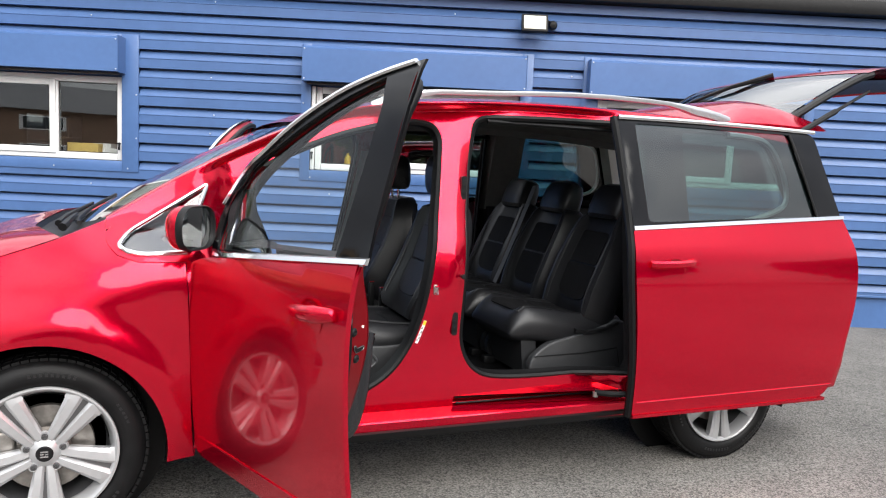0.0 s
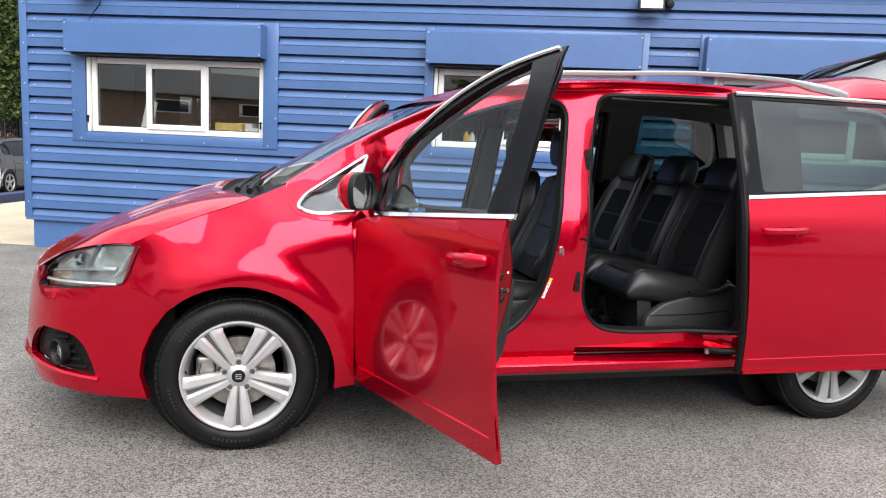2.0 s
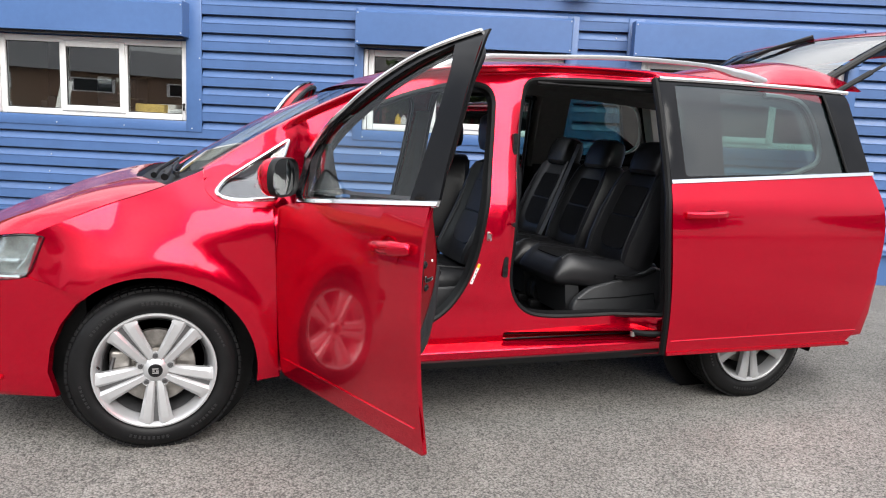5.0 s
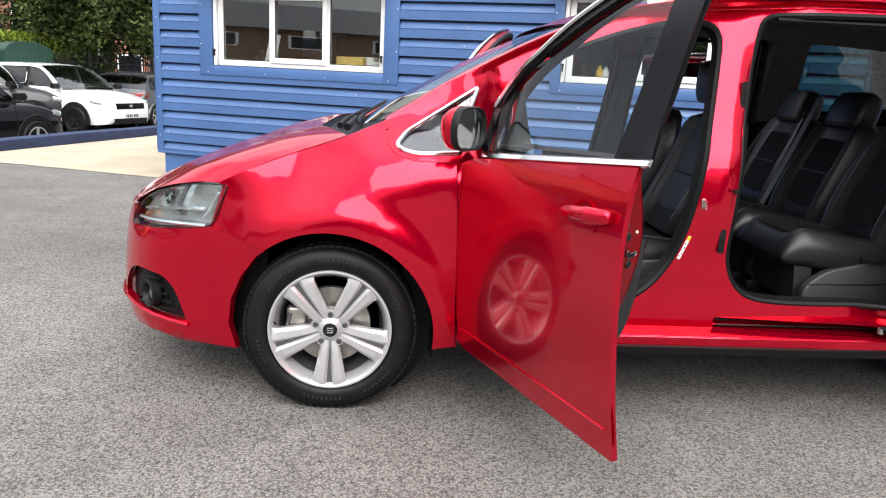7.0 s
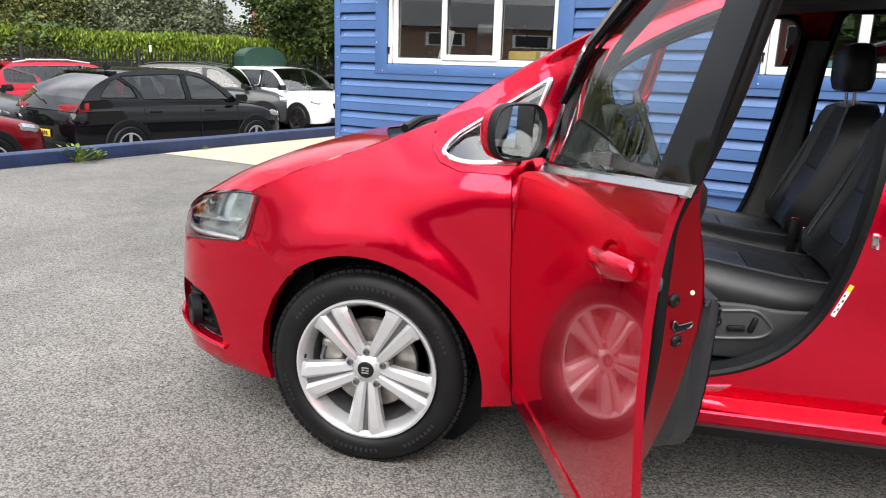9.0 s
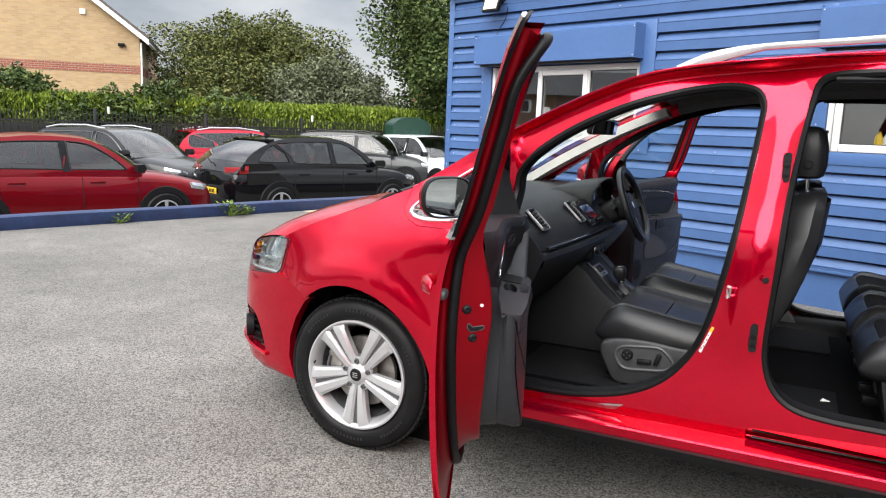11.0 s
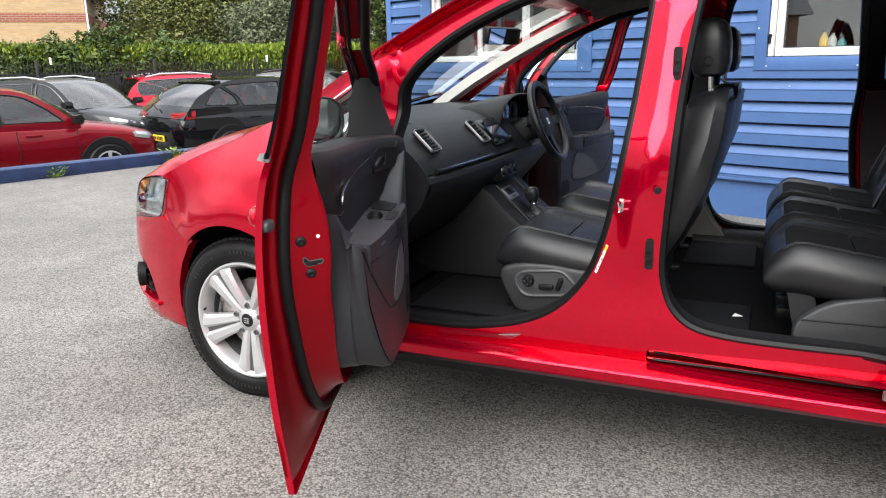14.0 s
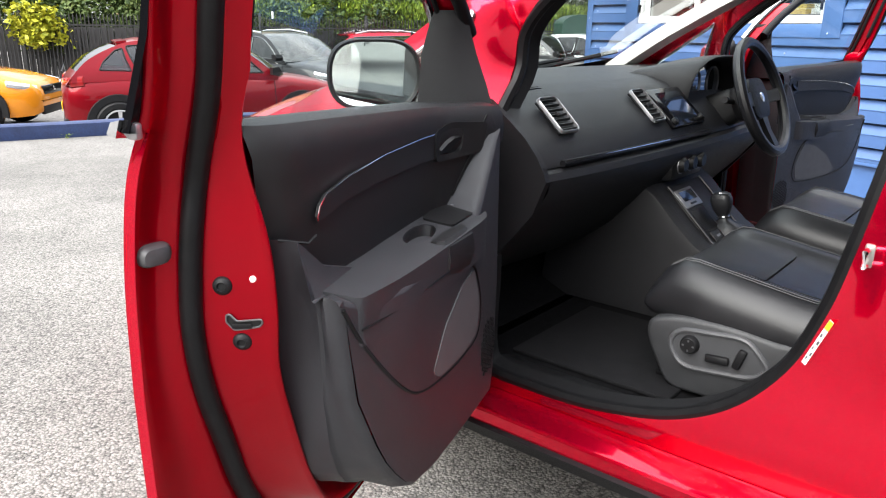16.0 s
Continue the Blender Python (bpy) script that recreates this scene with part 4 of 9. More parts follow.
    part("side_marker", tubed([nose(side, 0.024)(s, z) for s, z in ((-0.445, 0.82), (-0.470, 0.755), (-0.495, 0.722))], 0.007, 6), WHITELENS, h)
# bonnet: its leading edge follows the lamps and nose, its sides the wings
lead_z = table([-1.5, -1.2, -0.98, -0.90, -0.74, -0.52, -0.40], [0.735, 0.715, 0.722, 0.748, 0.812, 0.859, 0.859])
BX = 0.045        # rear corner of the bonnet on the wing's shoulder


def bonnet_pt(u, v):
    """u from the leading edge to the scuttle, v across."""
    yy = abs(2 * v - 1)
    s_ = -1.5 + 1.10 * yy ** 0.9
    E = Vector(nose(1 if v > 0.5 else 0)(s_, lead_z(s_)))
    E0 = Vector(nose(0)(-0.40, lead_z(-0.40)))
    ysr = S(BX, hood_seam(BX)) + 0.003
    R0 = Vector((BX, ysr, hood_seam(BX)))
    zr = 1.041 + 0.022 * min(1.0, yy / 0.6) ** 2
    R = Vector((-0.107 + (BX + 0.107) * yy ** 2.2, ysr + (CW - 2 * ysr) * v, zr + (hood_seam(BX) - zr) * yy ** 8))
    xe = E0.x + (BX - E0.x) * u
    side_pt = Vector((xe, S(xe, hood_seam(xe)) + 0.003, E0.z + (hood_seam(xe) - E0.z) * min(1.0, u * 5)))
    d_ = side_pt - (E0 + (R0 - E0) * u)
    if v > 0.5:
        d_.y = -d_.y
    p_ = E + (R - E) * u + d_ * yy ** 3
    p_.z += 0.046 * math.sin(math.pi * u) ** 0.7 * (1 - yy ** 3)
    return p_


secs = [[bonnet_pt((i / 22) ** 1.2, j / 48) for i in range(23)] for j in range(49)]
part("bonnet", lofted(secs, False, False), PAINT, car)
# closing the nose: grille
part("front_grille", boxed(-0.86, -0.83, 0.5, 1.4, 0.60, 0.70, 0.01), GLOSSBLK, car)

# windscreen and roof


def screen_pt(u, v, off=0.0):
    """u from the scuttle to the roof, v across."""
    yy = abs(2 * v - 1)
    k = 1 - yy ** 2
    xe = 0.188 + 0.742 * u
    ze = edge_z(xe) + 0.001
    xc = 0.050 + 0.835 * u
    zc = 1.056 + 0.468 * u + 0.104 * u * (1 - u)
    ys = S(xe, edge_z(xe)) + 0.012
    return (xe + (xc - xe) * k - off * 0.5, ys + (CW - 2 * ys) * v, ze + (zc - ze) * k + off)


bm = bmesh.new()
loft(bm, [[screen_pt(u, v) for v in np.linspace(0.035, 0.965, 21)] for u in np.linspace(0.0, 0.97, 13)], False, False)
part("windscreen", bm, GLASS, car).visible_shadow = False
for side in (0, 1):
    vs_ = (0.0, 0.012, 0.024, 0.038)
    vs_ = [1 - v for v in vs_] if side else vs_
    part("screen_pillar", lofted([[screen_pt(u, v, 0.004 if k in (1, 2) else 0.0) for k, v in enumerate(vs_)] for u in np.linspace(0, 1.0, 14)], False, False), PAINT, car)
bm = bmesh.new()
secs = []
for x in np.linspace(0.88, 3.42, 24):
    row = []
    for v in np.linspace(0, 1, 25):
        yy = abs(2 * v - 1)
        ys = S(x, edge_z(x)) - 0.001
        z = edge_z(x) + 0.001 + 0.050 * (1 - yy ** 2.4) * min(1, 0.30 + (x - 0.88) * 1.0)
        xx = x - 0.045 * (1 - yy ** 2) * max(0, 1 - (x - 0.88) / 0.5) + (0.16 * (1 - yy ** 2) * max(0, (x - 2.9) / 0.52) if x > 2.9 else 0)
        row.append((xx, ys + (CW - 2 * ys) * v, z))
    secs.append(row)
loft(bm, secs, False, False)
part("roof", bm, PAINT, car)
# roof spoiler lip seen above the tailgate hinge
bm = bmesh.new()
secs = []
for v in np.linspace(0.0, 1.0, 25):
    yy = abs(2 * v - 1)
    y = 0.27 + (CW - 0.54) * v
    k = (1 - yy ** 4) ** 0.5 if yy < 1 else 0.0
    base = 1.652 - 0.02 * yy ** 2
    secs.append([(x - 0.10 * yy ** 2, y, base + (z - 1.652) * (0.12 + 0.88 * k)) for x, z in ((3.00, 1.655), (3.06, 1.715), (3.14, 1.757), (3.24, 1.790), (3.34, 1.803), (3.46, 1.798), (3.58, 1.770), (3.68, 1.735), (3.74, 1.705), (3.72, 1.672), (3.40, 1.652))])
loft(bm, secs)
part("roof_spoiler", bm, PAINT, car)
# roof rails
for side in (0, 1):
    yr = 0.285 if not side else CW - 0.285
    rail_top = table([1.16, 1.25, 1.34, 1.5, 1.7, 2.06, 2.36, 2.68, 2.90, 3.0], [1.604, 1.643, 1.664, 1.679, 1.690, 1.714, 1.720, 1.712, 1.690, 1.668])
    secs = []
    for x in (1.16, 1.20, 1.25, 1.30, 1.36, 1.44, 1.5, 1.7, 1.9, 2.1, 2.3, 2.5, 2.62, 2.70, 2.78, 2.86, 2.93, 3.0):
        zt = rail_top(x)
        h_ = 0.021 if 1.42 < x < 2.66 else 0.021 + 0.022 * min(1.0, (1.42 - x) / 0.1 if x < 2 else (x - 2.66) / 0.1)
        w_ = 0.020 * min(1.0, 0.45 + min(x - 1.16, 3.0 - x) * 6)
        secs.append([(x, yr + p * w_, zt - q * h_) for p, q in ((-0.55, 0.04), (0.55, 0.0), (0.95, 0.18), (1.0, 0.5), (0.9, 1.0), (-0.9, 1.0), (-1.0, 0.5), (-0.95, 0.2))])
    part("roof_rail", lofted(secs), SILVER, car, "silver roof rail", angle=50)

# ------------------------------------------------ wheels
def wheel(cx, side):
    w = new("wheel"); w.parent = car
    y0 = 0.062 if not side else CW - 0.062
    sg = -1 if side else 1
    w.matrix_world = Matrix.Translation((cx, y0, 0.325)) @ (pose(0, 0, 0, 0, 0, 180) if side else Matrix())
    R = 0.327
    prof = [(0.230, 0.030), (0.236, 0.014), (0.248, 0.004), (0.264, 0.0), (0.285, 0.002), (0.303, 0.010), (0.316, 0.022), (0.3235, 0.040), (0.327, 0.07), (0.3275, 0.115), (0.327, 0.16), (0.3235, 0.19), (0.315, 0.208), (0.27, 0.225), (0.222, 0.21)]
    ty = part("tyre", lathed(prof, 72), TYRE, w)
    # tread blocks on the shoulder
    bm = bmesh.new()
    for k in range(72):
        a = 2 * math.pi * k / 72
        m = Matrix.Rotation(-a, 4, "Y")
        box(bm, 0.3185, 0.3285, 0.024, 0.062, -0.0122, 0.0122, 0.0, m=m)
    for k in range(60):
        a = 2 * math.pi * (k + 0.3) / 60
        m = Matrix.Rotation(-a, 4, "Y")
        box(bm, 0.3255, 0.3300, 0.07, 0.108, -0.011, 0.011, 0.0, m=m)
        box(bm, 0.3255, 0.3300, 0.116, 0.155, -0.011, 0.011, 0.0, m=m)
    part("tread", bm, TYRE, ty, smooth=False)
    # raised sidewall writing shown as plain bars
    bm = bmesh.new()
    for a0, n, h in ((70, 9, 0.012), (120, 8, 0.010), (250, 9, 0.012), (300, 8, 0.010), (20, 5, 0.008), (190, 6, 0.008)):
        for k in range(n):
            a = radians(a0 + k * 3.6)
            box(bm, 0.276 - h / 2, 0.276 + h / 2, -0.0016, 0.004, -0.0045, 0.0045, 0.0, m=Matrix.Rotation(-a, 4, "Y"))
    part("sidewall_mark", bm, mat("tyre_marking", (0.012, 0.012, 0.013), 0.4, vary=0.1, scale=30), ty, smooth=False)["kind"] = "stuff"
    # rim
    rim = part("rim", lathed([(0.232, 0.030), (0.2345, 0.010), (0.2335, 0.004), (0.227, 0.003), (0.219, 0.009), (0.212, 0.030), (0.200, 0.06), (0.192, 0.19)], 64), ALLOY, w)
    part("barrel", lathed([(0.197, 0.055), (0.186, 0.12), (0.19, 0.2)], 40), mat("dark_rim_barrel", (0.10, 0.10, 0.105), 0.5, 0.6, vary=0.2, scale=25), w)
    # five twin spokes, each with a flat face, a bevel on its outer flank and a facet at its tip
    for k in range(5):
        base = radians(-90 + 72 * k)
        rad = Vector((math.cos(base), 0, math.sin(base)))
        tan = Vector((-math.sin(base), 0, math.cos(base)))
        for sgn in (-1, 1):
            ring = []
            for r, g0, g1, y, bv in ((0.046, 0.001, 0.030, 0.020, 0.004), (0.066, 0.002, 0.036, 0.016, 0.006), (0.100, 0.004, 0.043, 0.011, 0.009), (0.150, 0.0065, 0.053, 0.007, 0.011), (0.192, 0.009, 0.062, 0.0045, 0.013), (0.206, 0.010, 0.066, 0.0045, 0.022), (0.2290, 0.013, 0.071, 0.006, 0.034)):
                q = lambda w, dy: rad * math.sqrt(max(r * r - (w * w if r > 0.2 else 0.0), 0.0)) + tan * (sgn * w) + Vector((0, y + dy, 0))
                wd = g1 - g0
                ring.append([q(g0, 0.036), q(g0, 0.010), q(g0 + wd * 0.14, 0.002), q(g0 + wd * 0.20, 0.0), q(g1 - bv, 0.0015), q(g1, 0.011), q(g1 - 0.002, 0.040)])
            part("spoke", lofted(ring), ALLOY, rim, angle=22)
        part("groove", lofted([[rad * r + tan * w + Vector((0, y, 0)) for w, y in ((-wd, yy), (wd, yy), (wd, yy + 0.01), (-wd, yy + 0.01))] for r, wd, yy in ((0.05, 0.004, 0.034), (0.15, 0.009, 0.022), (0.224, 0.014, 0.020))]), BOLT, rim)
    part("hub", lathed([(0.0, 0.012), (0.026, 0.012), (0.030, 0.014), (0.044, 0.020), (0.050, 0.026), (0.052, 0.05)], 40), ALLOY, rim)
    part("hub_ring", lathed([(0.050, 0.030), (0.076, 0.032), (0.080, 0.06)], 40), STEEL, rim)
    cap = part("centre_cap", lathed([(0.0, 0.008), (0.024, 0.0085), (0.0275, 0.012)], 32), BLACK, rim)
    bm = bmesh.new()
    for a_, c_ in (((-0.012, 0.012, 0.006, 0.011), 0), ((-0.012, -0.002, -0.002, 0.003), 1), ((0.002, 0.012, -0.003, 0.002), 2), ((-0.012, 0.012, -0.011, -0.006), 3)):
        box(bm, a_[0], a_[1], 0.0062, 0.0082, a_[2], a_[3])
    part("badge", bm, CHROME, cap, smooth=False)
    for k in range(5):
        bm = bmesh.new()
        a = radians(90 + 36 + 72 * k)
        c_ = (0.058 * math.cos(a + radians(36)), 0, 0.058 * math.sin(a + radians(36)))
        lathe(bm, [(0.0, 0.018), (0.004, 0.018), (0.006, 0.012), (0.0095, 0.012), (0.011, 0.016), (0.011, 0.03)], 12, "y", c_)
        part("wheel_bolt", bm, BOLT, rim)
        part("bolt_pocket", lathed([(0.0105, 0.021), (0.0155, 0.0195), (0.0175, 0.024), (0.018, 0.04)], 16, "y", c_), ALLOY, rim)
    part("brake_disc", lathed([(0.06, 0.085), (0.085, 0.08), (0.150, 0.08), (0.152, 0.098), (0.06, 0.1)], 48), STEEL, w)
    cal = part("caliper", boxed(-0.172, -0.092, 0.058, 0.13, -0.050, 0.075, 0.016, 3), STEEL, w)
    part("caliper_rib", tubed([(-0.16, 0.056, -0.03), (-0.165, 0.054, 0.01), (-0.155, 0.056, 0.05)], 0.008, 6), BOLT, cal)
    part("tyre_valve", tubed([(-0.2095, 0.022, 0.022), (-0.203, 0.004, 0.0215)], 0.004, 6), RUBBER, rim)
    return w


for cx in (0.0, 2.92):
    for side in (0, 1):
        wheel(cx, side)

# wheelhouse walls
for cx in (0.0, 2.92):
    for side in (0, 1):
        part("wheelhouse", lathed([(0.0, 0.30), (0.41, 0.30), (0.41, 0.31), (0.0, 0.32)], 40, "y", (cx, 0, 0.325)) if not side else lathed([(0.0, CW - 0.30), (0.41, CW - 0.30), (0.41, CW - 0.31), (0.0, CW - 0.32)], 40, "y", (cx, 0, 0.325)), RUBBER, car)
# underbody
part("underbody", boxed(-0.55, 3.6, 0.32, CW - 0.32, 0.20, 0.30, 0.03), RUBBER, car)
for cx in (0.0, 2.92):
    part("axle_block", boxed(cx - 0.3, cx + 0.3, 0.30, CW - 0.30, 0.22, 0.75, 0.03), RUBBER, car)

# ------------------------------------------------ doors
def cpart(name, bm, material, parent, label="", side=0, **k):
    """A part of the car built for the nearside; side 1 mirrors it to the offside."""
    if side:
        for v in bm.verts:
            v.co.y = CW - v.co.y
        bmesh.ops.reverse_faces(bm, faces=bm.faces)
    return part(name, bm, material, parent, label, **k)


SK = lambda x, z: (x, S0(x, z), z)


def at_depth(o):
    return lambda x, z: (x, S0(x, z) + o, z)


def inset(loop, d):
    """Moves a closed outline inward by d (outward if negative)."""
    n = len(loop)
    area = sum(loop[i][0] * loop[(i + 1) % n][1] - loop[(i + 1) % n][0] * loop[i][1] for i in range(n))
    sg = 1 if area > 0 else -1
    out = []
    for i in range(n):
        a, b = Vector(loop[i - 1]), Vector(loop[(i + 1) % n])
        t = (b - a)
        if t.length < 1e-9:
            out.append(loop[i]); continue
        t.normalize()
        out.append((loop[i][0] - t.y * d * sg, loop[i][1] + t.x * d * sg))
    return out


HX, HY, OPEN = 0.47, 0.02, 68.6
DK = 1.033          # the leaf reaches a little past the post
DOOR_SKIN = rounded([(0.482, 0.296), (1.374, 0.292), (1.362, 0.60), (1.357, 0.93), (1.356, 1.050), (1.352, 1.096), (0.62, 1.020), (0.545, 1.010), (0.466, 0.985), (0.472, 0.60)], [0.03, 0.012, 0.2, 0.06, 0.04, 0.005, 0.1, 0.05, 0.02, 0.2], 4)
FRAME_OUT = spline([(0.520, 1.010), (0.500, 1.10), (0.515, 1.190), (0.61, 1.278), (0.74, 1.360), (0.86, 1.440), (0.98, 1.505), (1.12, 1.562), (1.26, 1.600), (1.396, 1.628)], 4)
FRAME_OUT += [(1.400, 1.60), (1.395, 1.50), (1.383, 1.35), (1.374, 1.20), (1.382, 1.096), (0.9, 1.045)]
WIN_HOLE = spline([(0.560, 1.040), (0.542, 1.12), (0.570, 1.203), (0.684, 1.306), (0.850, 1.404), (0.972, 1.469), (1.104, 1.528), (1.215, 1.566), (1.275, 1.585)], 4) + [(1.290, 1.50), (1.276, 1.35), (1.257, 1.20), (1.246, 1.093), (1.0, 1.068)]
DIN0 = spline([(0.575, 0.44), (0.56, 0.65), (0.555, 0.90), (0.565, 1.03)], 3) + [(0.95, 1.055), (1.345, 1.09)] + spline([(1.345, 1.07), (1.335, 0.98), (1.315, 0.82), (1.27, 0.66), (1.20, 0.53), (1.10, 0.452), (0.95, 0.425), (0.75, 0.420), (0.62, 0.425)], 4)
DIN1 = [((x - 0.012 if x < 0.9 else x - 0.080 * min(1, (x - 0.9) / 0.35)) + (0.02 if x < 0.62 else 0), z + (0.03 if z < 0.55 else 0)) for x, z in DIN0]


# rows down the rear edge and round the bottom of the leaf: outer edge, seal, lining edge
SHUT = [((1.392, 1.605), (1.346, 1.590), (1.302, 1.578)), ((1.388, 1.48), (1.341, 1.47), (1.300, 1.46)), ((1.382, 1.36), (1.333, 1.355), (1.294, 1.35)),
        ((1.374, 1.24), (1.324, 1.24), (1.288, 1.24)), ((1.360, 1.14), (1.305, 1.14), (1.275, 1.14)),
        ((1.355, 1.048), (1.288, 1.04), (1.268, 1.03)), ((1.357, 0.96), (1.294, 0.972), (1.266, 0.95)), ((1.357, 0.90), (1.299, 0.907), (1.265, 0.865)),
        ((1.357, 0.82), (1.301, 0.834), (1.255, 0.775)), ((1.358, 0.73), (1.288, 0.748), (1.222, 0.675)), ((1.360, 0.63), (1.258, 0.647), (1.168, 0.552)),
        ((1.364, 0.50), (1.228, 0.553), (1.110, 0.466)), ((1.370, 0.33), (1.175, 0.455), (1.03, 0.430)), ((1.22, 0.305), (1.09, 0.385), (0.93, 0.422)),
        ((1.0, 0.302), (0.95, 0.360), (0.82, 0.420)), ((0.80, 0.302), (0.78, 0.355), (0.70, 0.42)), ((0.56, 0.302), (0.60, 0.36), (0.58, 0.42))]
SHUT_U = (0.0, 0.03, 0.08, 0.2, 0.35, 0.5, 0.62, 0.72, 0.80, 0.88, 0.95, 1.02, 1.1, 1.2, 1.35, 1.5, 1.65, 1.8, 1.9, 1.97, 2.05, 2.3, 3.0)
FLANGE_Y = table([0, 0.03, 0.08, 0.3, 0.5, 0.65, 0.8, 0.92, 1.0], [0.004, 0.010, 0.0125, 0.014, 0.0165, 0.021, 0.031, 0.038, 0.040])
RIDGE_Y = table([0.30, 0.42, 0.465, 0.55, 0.675, 0.775, 0.865, 0.95, 1.03, 1.107, 1.174, 1.24, 1.6], [0.10, 0.12, 0.128, 0.133, 0.143, 0.148, 0.155, 0.146, 0.120, 0.090, 0.082, 0.080, 0.076])


def shut_depth_at(u, z):
    up = min(1.0, max(0.0, (z - 1.04) / 0.12))
    w = 1.0 - (1 - up) * 0.25 * min(u, 2)
    if u <= 1:
        y = FLANGE_Y(u)
    else:
        k = min(1.0, u - 1)
        y = 0.040 + (RIDGE_Y(z) - 0.040) * k * (0.8 + 0.2 * k) - max(0.0, u - 2) * 0.055
    return S0(1.0, z) * w + y


def shut_point(e, q, c, u):
    if u > 2:
        x, z = c[0] - 0.05 * (u - 2) * (1.0 if c[1] < 1.12 else 0.2), c[1] + (0.02 * (u - 2) if c[1] < 0.6 else 0)
    else:
        p, r, t = (e, q, u) if u < 1 else (q, c, u - 1)
        x, z = p[0] + (r[0] - p[0]) * t, p[1] + (r[1] - p[1]) * t
    return Vector((x, shut_depth_at(u, z), z))


def shut_depth(x, z):
    """Depth of the shut face at a place between its edge and the lining."""
    rows = SHUT[5:13]
    at = lambda k: float(np.interp(z, [r[k][1] for r in reversed(rows)], [r[k][0] for r in reversed(rows)]))
    e, q, c = at(0), at(1), at(2)
    u = (e - x) / (e - q) if x > q else 1 + (q - x) / (q - c)
    return shut_depth_at(u, z)


def front_door(side):
    d = part("front_door", _mirror(sheeted(DOOR_SKIN, SK, (), 0.05, 0.016), side), PAINT, car, "open red front door")
    a = OPEN if side else -OPEN
    hy = CW - HY if side else HY
    d.matrix_world = Matrix.Translation((HX, hy, 0)) @ pose(0, 0, 0, 0, 0, a) @ Matrix.Diagonal((DK, 1, 1, 1)) @ Matrix.Translation((-HX, -hy, 0))
    P = lambda n, bm, m, l="", par=None, **k: cpart(n, bm, m, par or d, l, side, **k)
    P("lower_crease", tubed([at_depth(-0.001)(x, 0.372 + 0.004 * x) for x in np.arange(0.50, 1.37, 0.06)], 0.0035, 5), PAINT)
    # shut face
    loft3 = [spline([r[k] for r in SHUT], 5) for k in range(3)]
    rings = [[shut_point(e, q, c, u) for u in SHUT_U] for e, q, c in zip(*loft3)]
    P("shut_face", lofted(rings, False, False), PAINT_IN, angle=70)
    top = lambda o: (lambda x, z: (x, S0(1.0, z) * 0.4 + o, z))
    P("inner_skin", sheeted(DIN1, top(0.094), (), 0.08, 0.0), PAINT_IN)
    # the window frame's front corner curves in
    cf = lambda o: (lambda x, z: (x, S0(1.0, z) + o + 0.040 * max(0.0, min(1.0, (0.70 - x) / 0.17)), z))
    # rubber seal along the shut face
    path = [shut_point(e, q, c, 1.0) + Vector((0.0, 0.010, 0)) for e, q, c in reversed(SHUT[1:])]
    head = [cf(0.074)(x, z) for x, z in reversed([q for q in inset(FRAME_OUT, 0.016)[:37] if q[0] < 1.22 and q[1] > 1.15])]
    P("door_seal", tubed(spline(path + [Vector((1.315, S(1, 1.58) + 0.060, 1.574))] + [Vector(p) for p in head[::3]], 5), 0.0145, 12), RUBBER, angle=80)
    P("window_frame", sheeted(FRAME_OUT, cf(0.004), [WIN_HOLE], 0.05, 0.010), GLOSSBLK, "gloss black window frame")
    inner_hole = inset(WIN_HOLE, -0.010)
    P("inner_frame", sheeted([(x - 0.085, z - 0.022) if x > 1.34 else (x, z) for x, z in inset(FRAME_OUT, 0.006)], cf(0.058), [inner_hole], 0.05, 0.046, (0, -1, 0)), PAINT_IN)
    P("frame_seal", tubed([cf(0.026)(*p) for p in inset(WIN_HOLE, -0.004)], 0.006, 6, True), RUBBER)
    P("inner_frame_edge", tubed([cf(0.062)(*p) for p in inner_hole[14:36]], 0.007, 6), BLACK)
    P("chrome_edge", tubed([cf(-0.002)(*p) for p in FRAME_OUT[8:36]], 0.009, 6, flat=0.8), CHROME, "chrome window edging")
    P("chrome_waist", lofted([[cf(-0.008)(x, z + 0.010), cf(-0.010)(x, z - 0.003), cf(0.003)(x, z - 0.007), cf(0.003)(x, z + 0.013)] for x, z in [(0.555 + 0.833 * k / 12, 1.022 + 0.076 * k / 12) for k in range(13)]]), CHROME, "chrome waist strip")
    g = P("door_glass", sheeted(inset(WIN_HOLE, -0.008), cf(0.022), (), 0.06, 0.0), GLASS)
    g.visible_shadow = False
    # handle with scoop
    hx = np.linspace(0.0, 1.0, 17)
    bow_ = lambda t: 0.034 * math.sin(math.pi * min(1.0, 0.06 + t * 0.88)) ** 0.6
    hd = P("door_handle", lofted([[(1.118 + 0.198 * t, S0(1.118 + 0.198 * t, 0.94) - bow_(t) + dy * k_, 0.936 + 0.018 * t + dz * k_) for dy, dz in ((-0.010, -0.015), (-0.013, 0.002), (-0.008, 0.018), (0.004, 0.022), (0.012, 0.012), (0.012, -0.012), (0.002, -0.022))] for t, k_ in [(t, (0.55 + 0.45 * math.sin(math.pi * min(1.0, t * 0.8 + 0.1))) * (1.15 if 0.62 < t < 0.97 else 1.0)) for t in hx]]), PAINT, angle=60)
    P("handle_scoop", lathed([(0.0, 0.020), (0.026, 0.017), (0.044, 0.007), (0.053, -0.0005), (0.056, -0.0015)], 32, "y", (1.200, S0(1.2, 0.925) - 0.001, 0.925)), PAINT, par=hd)
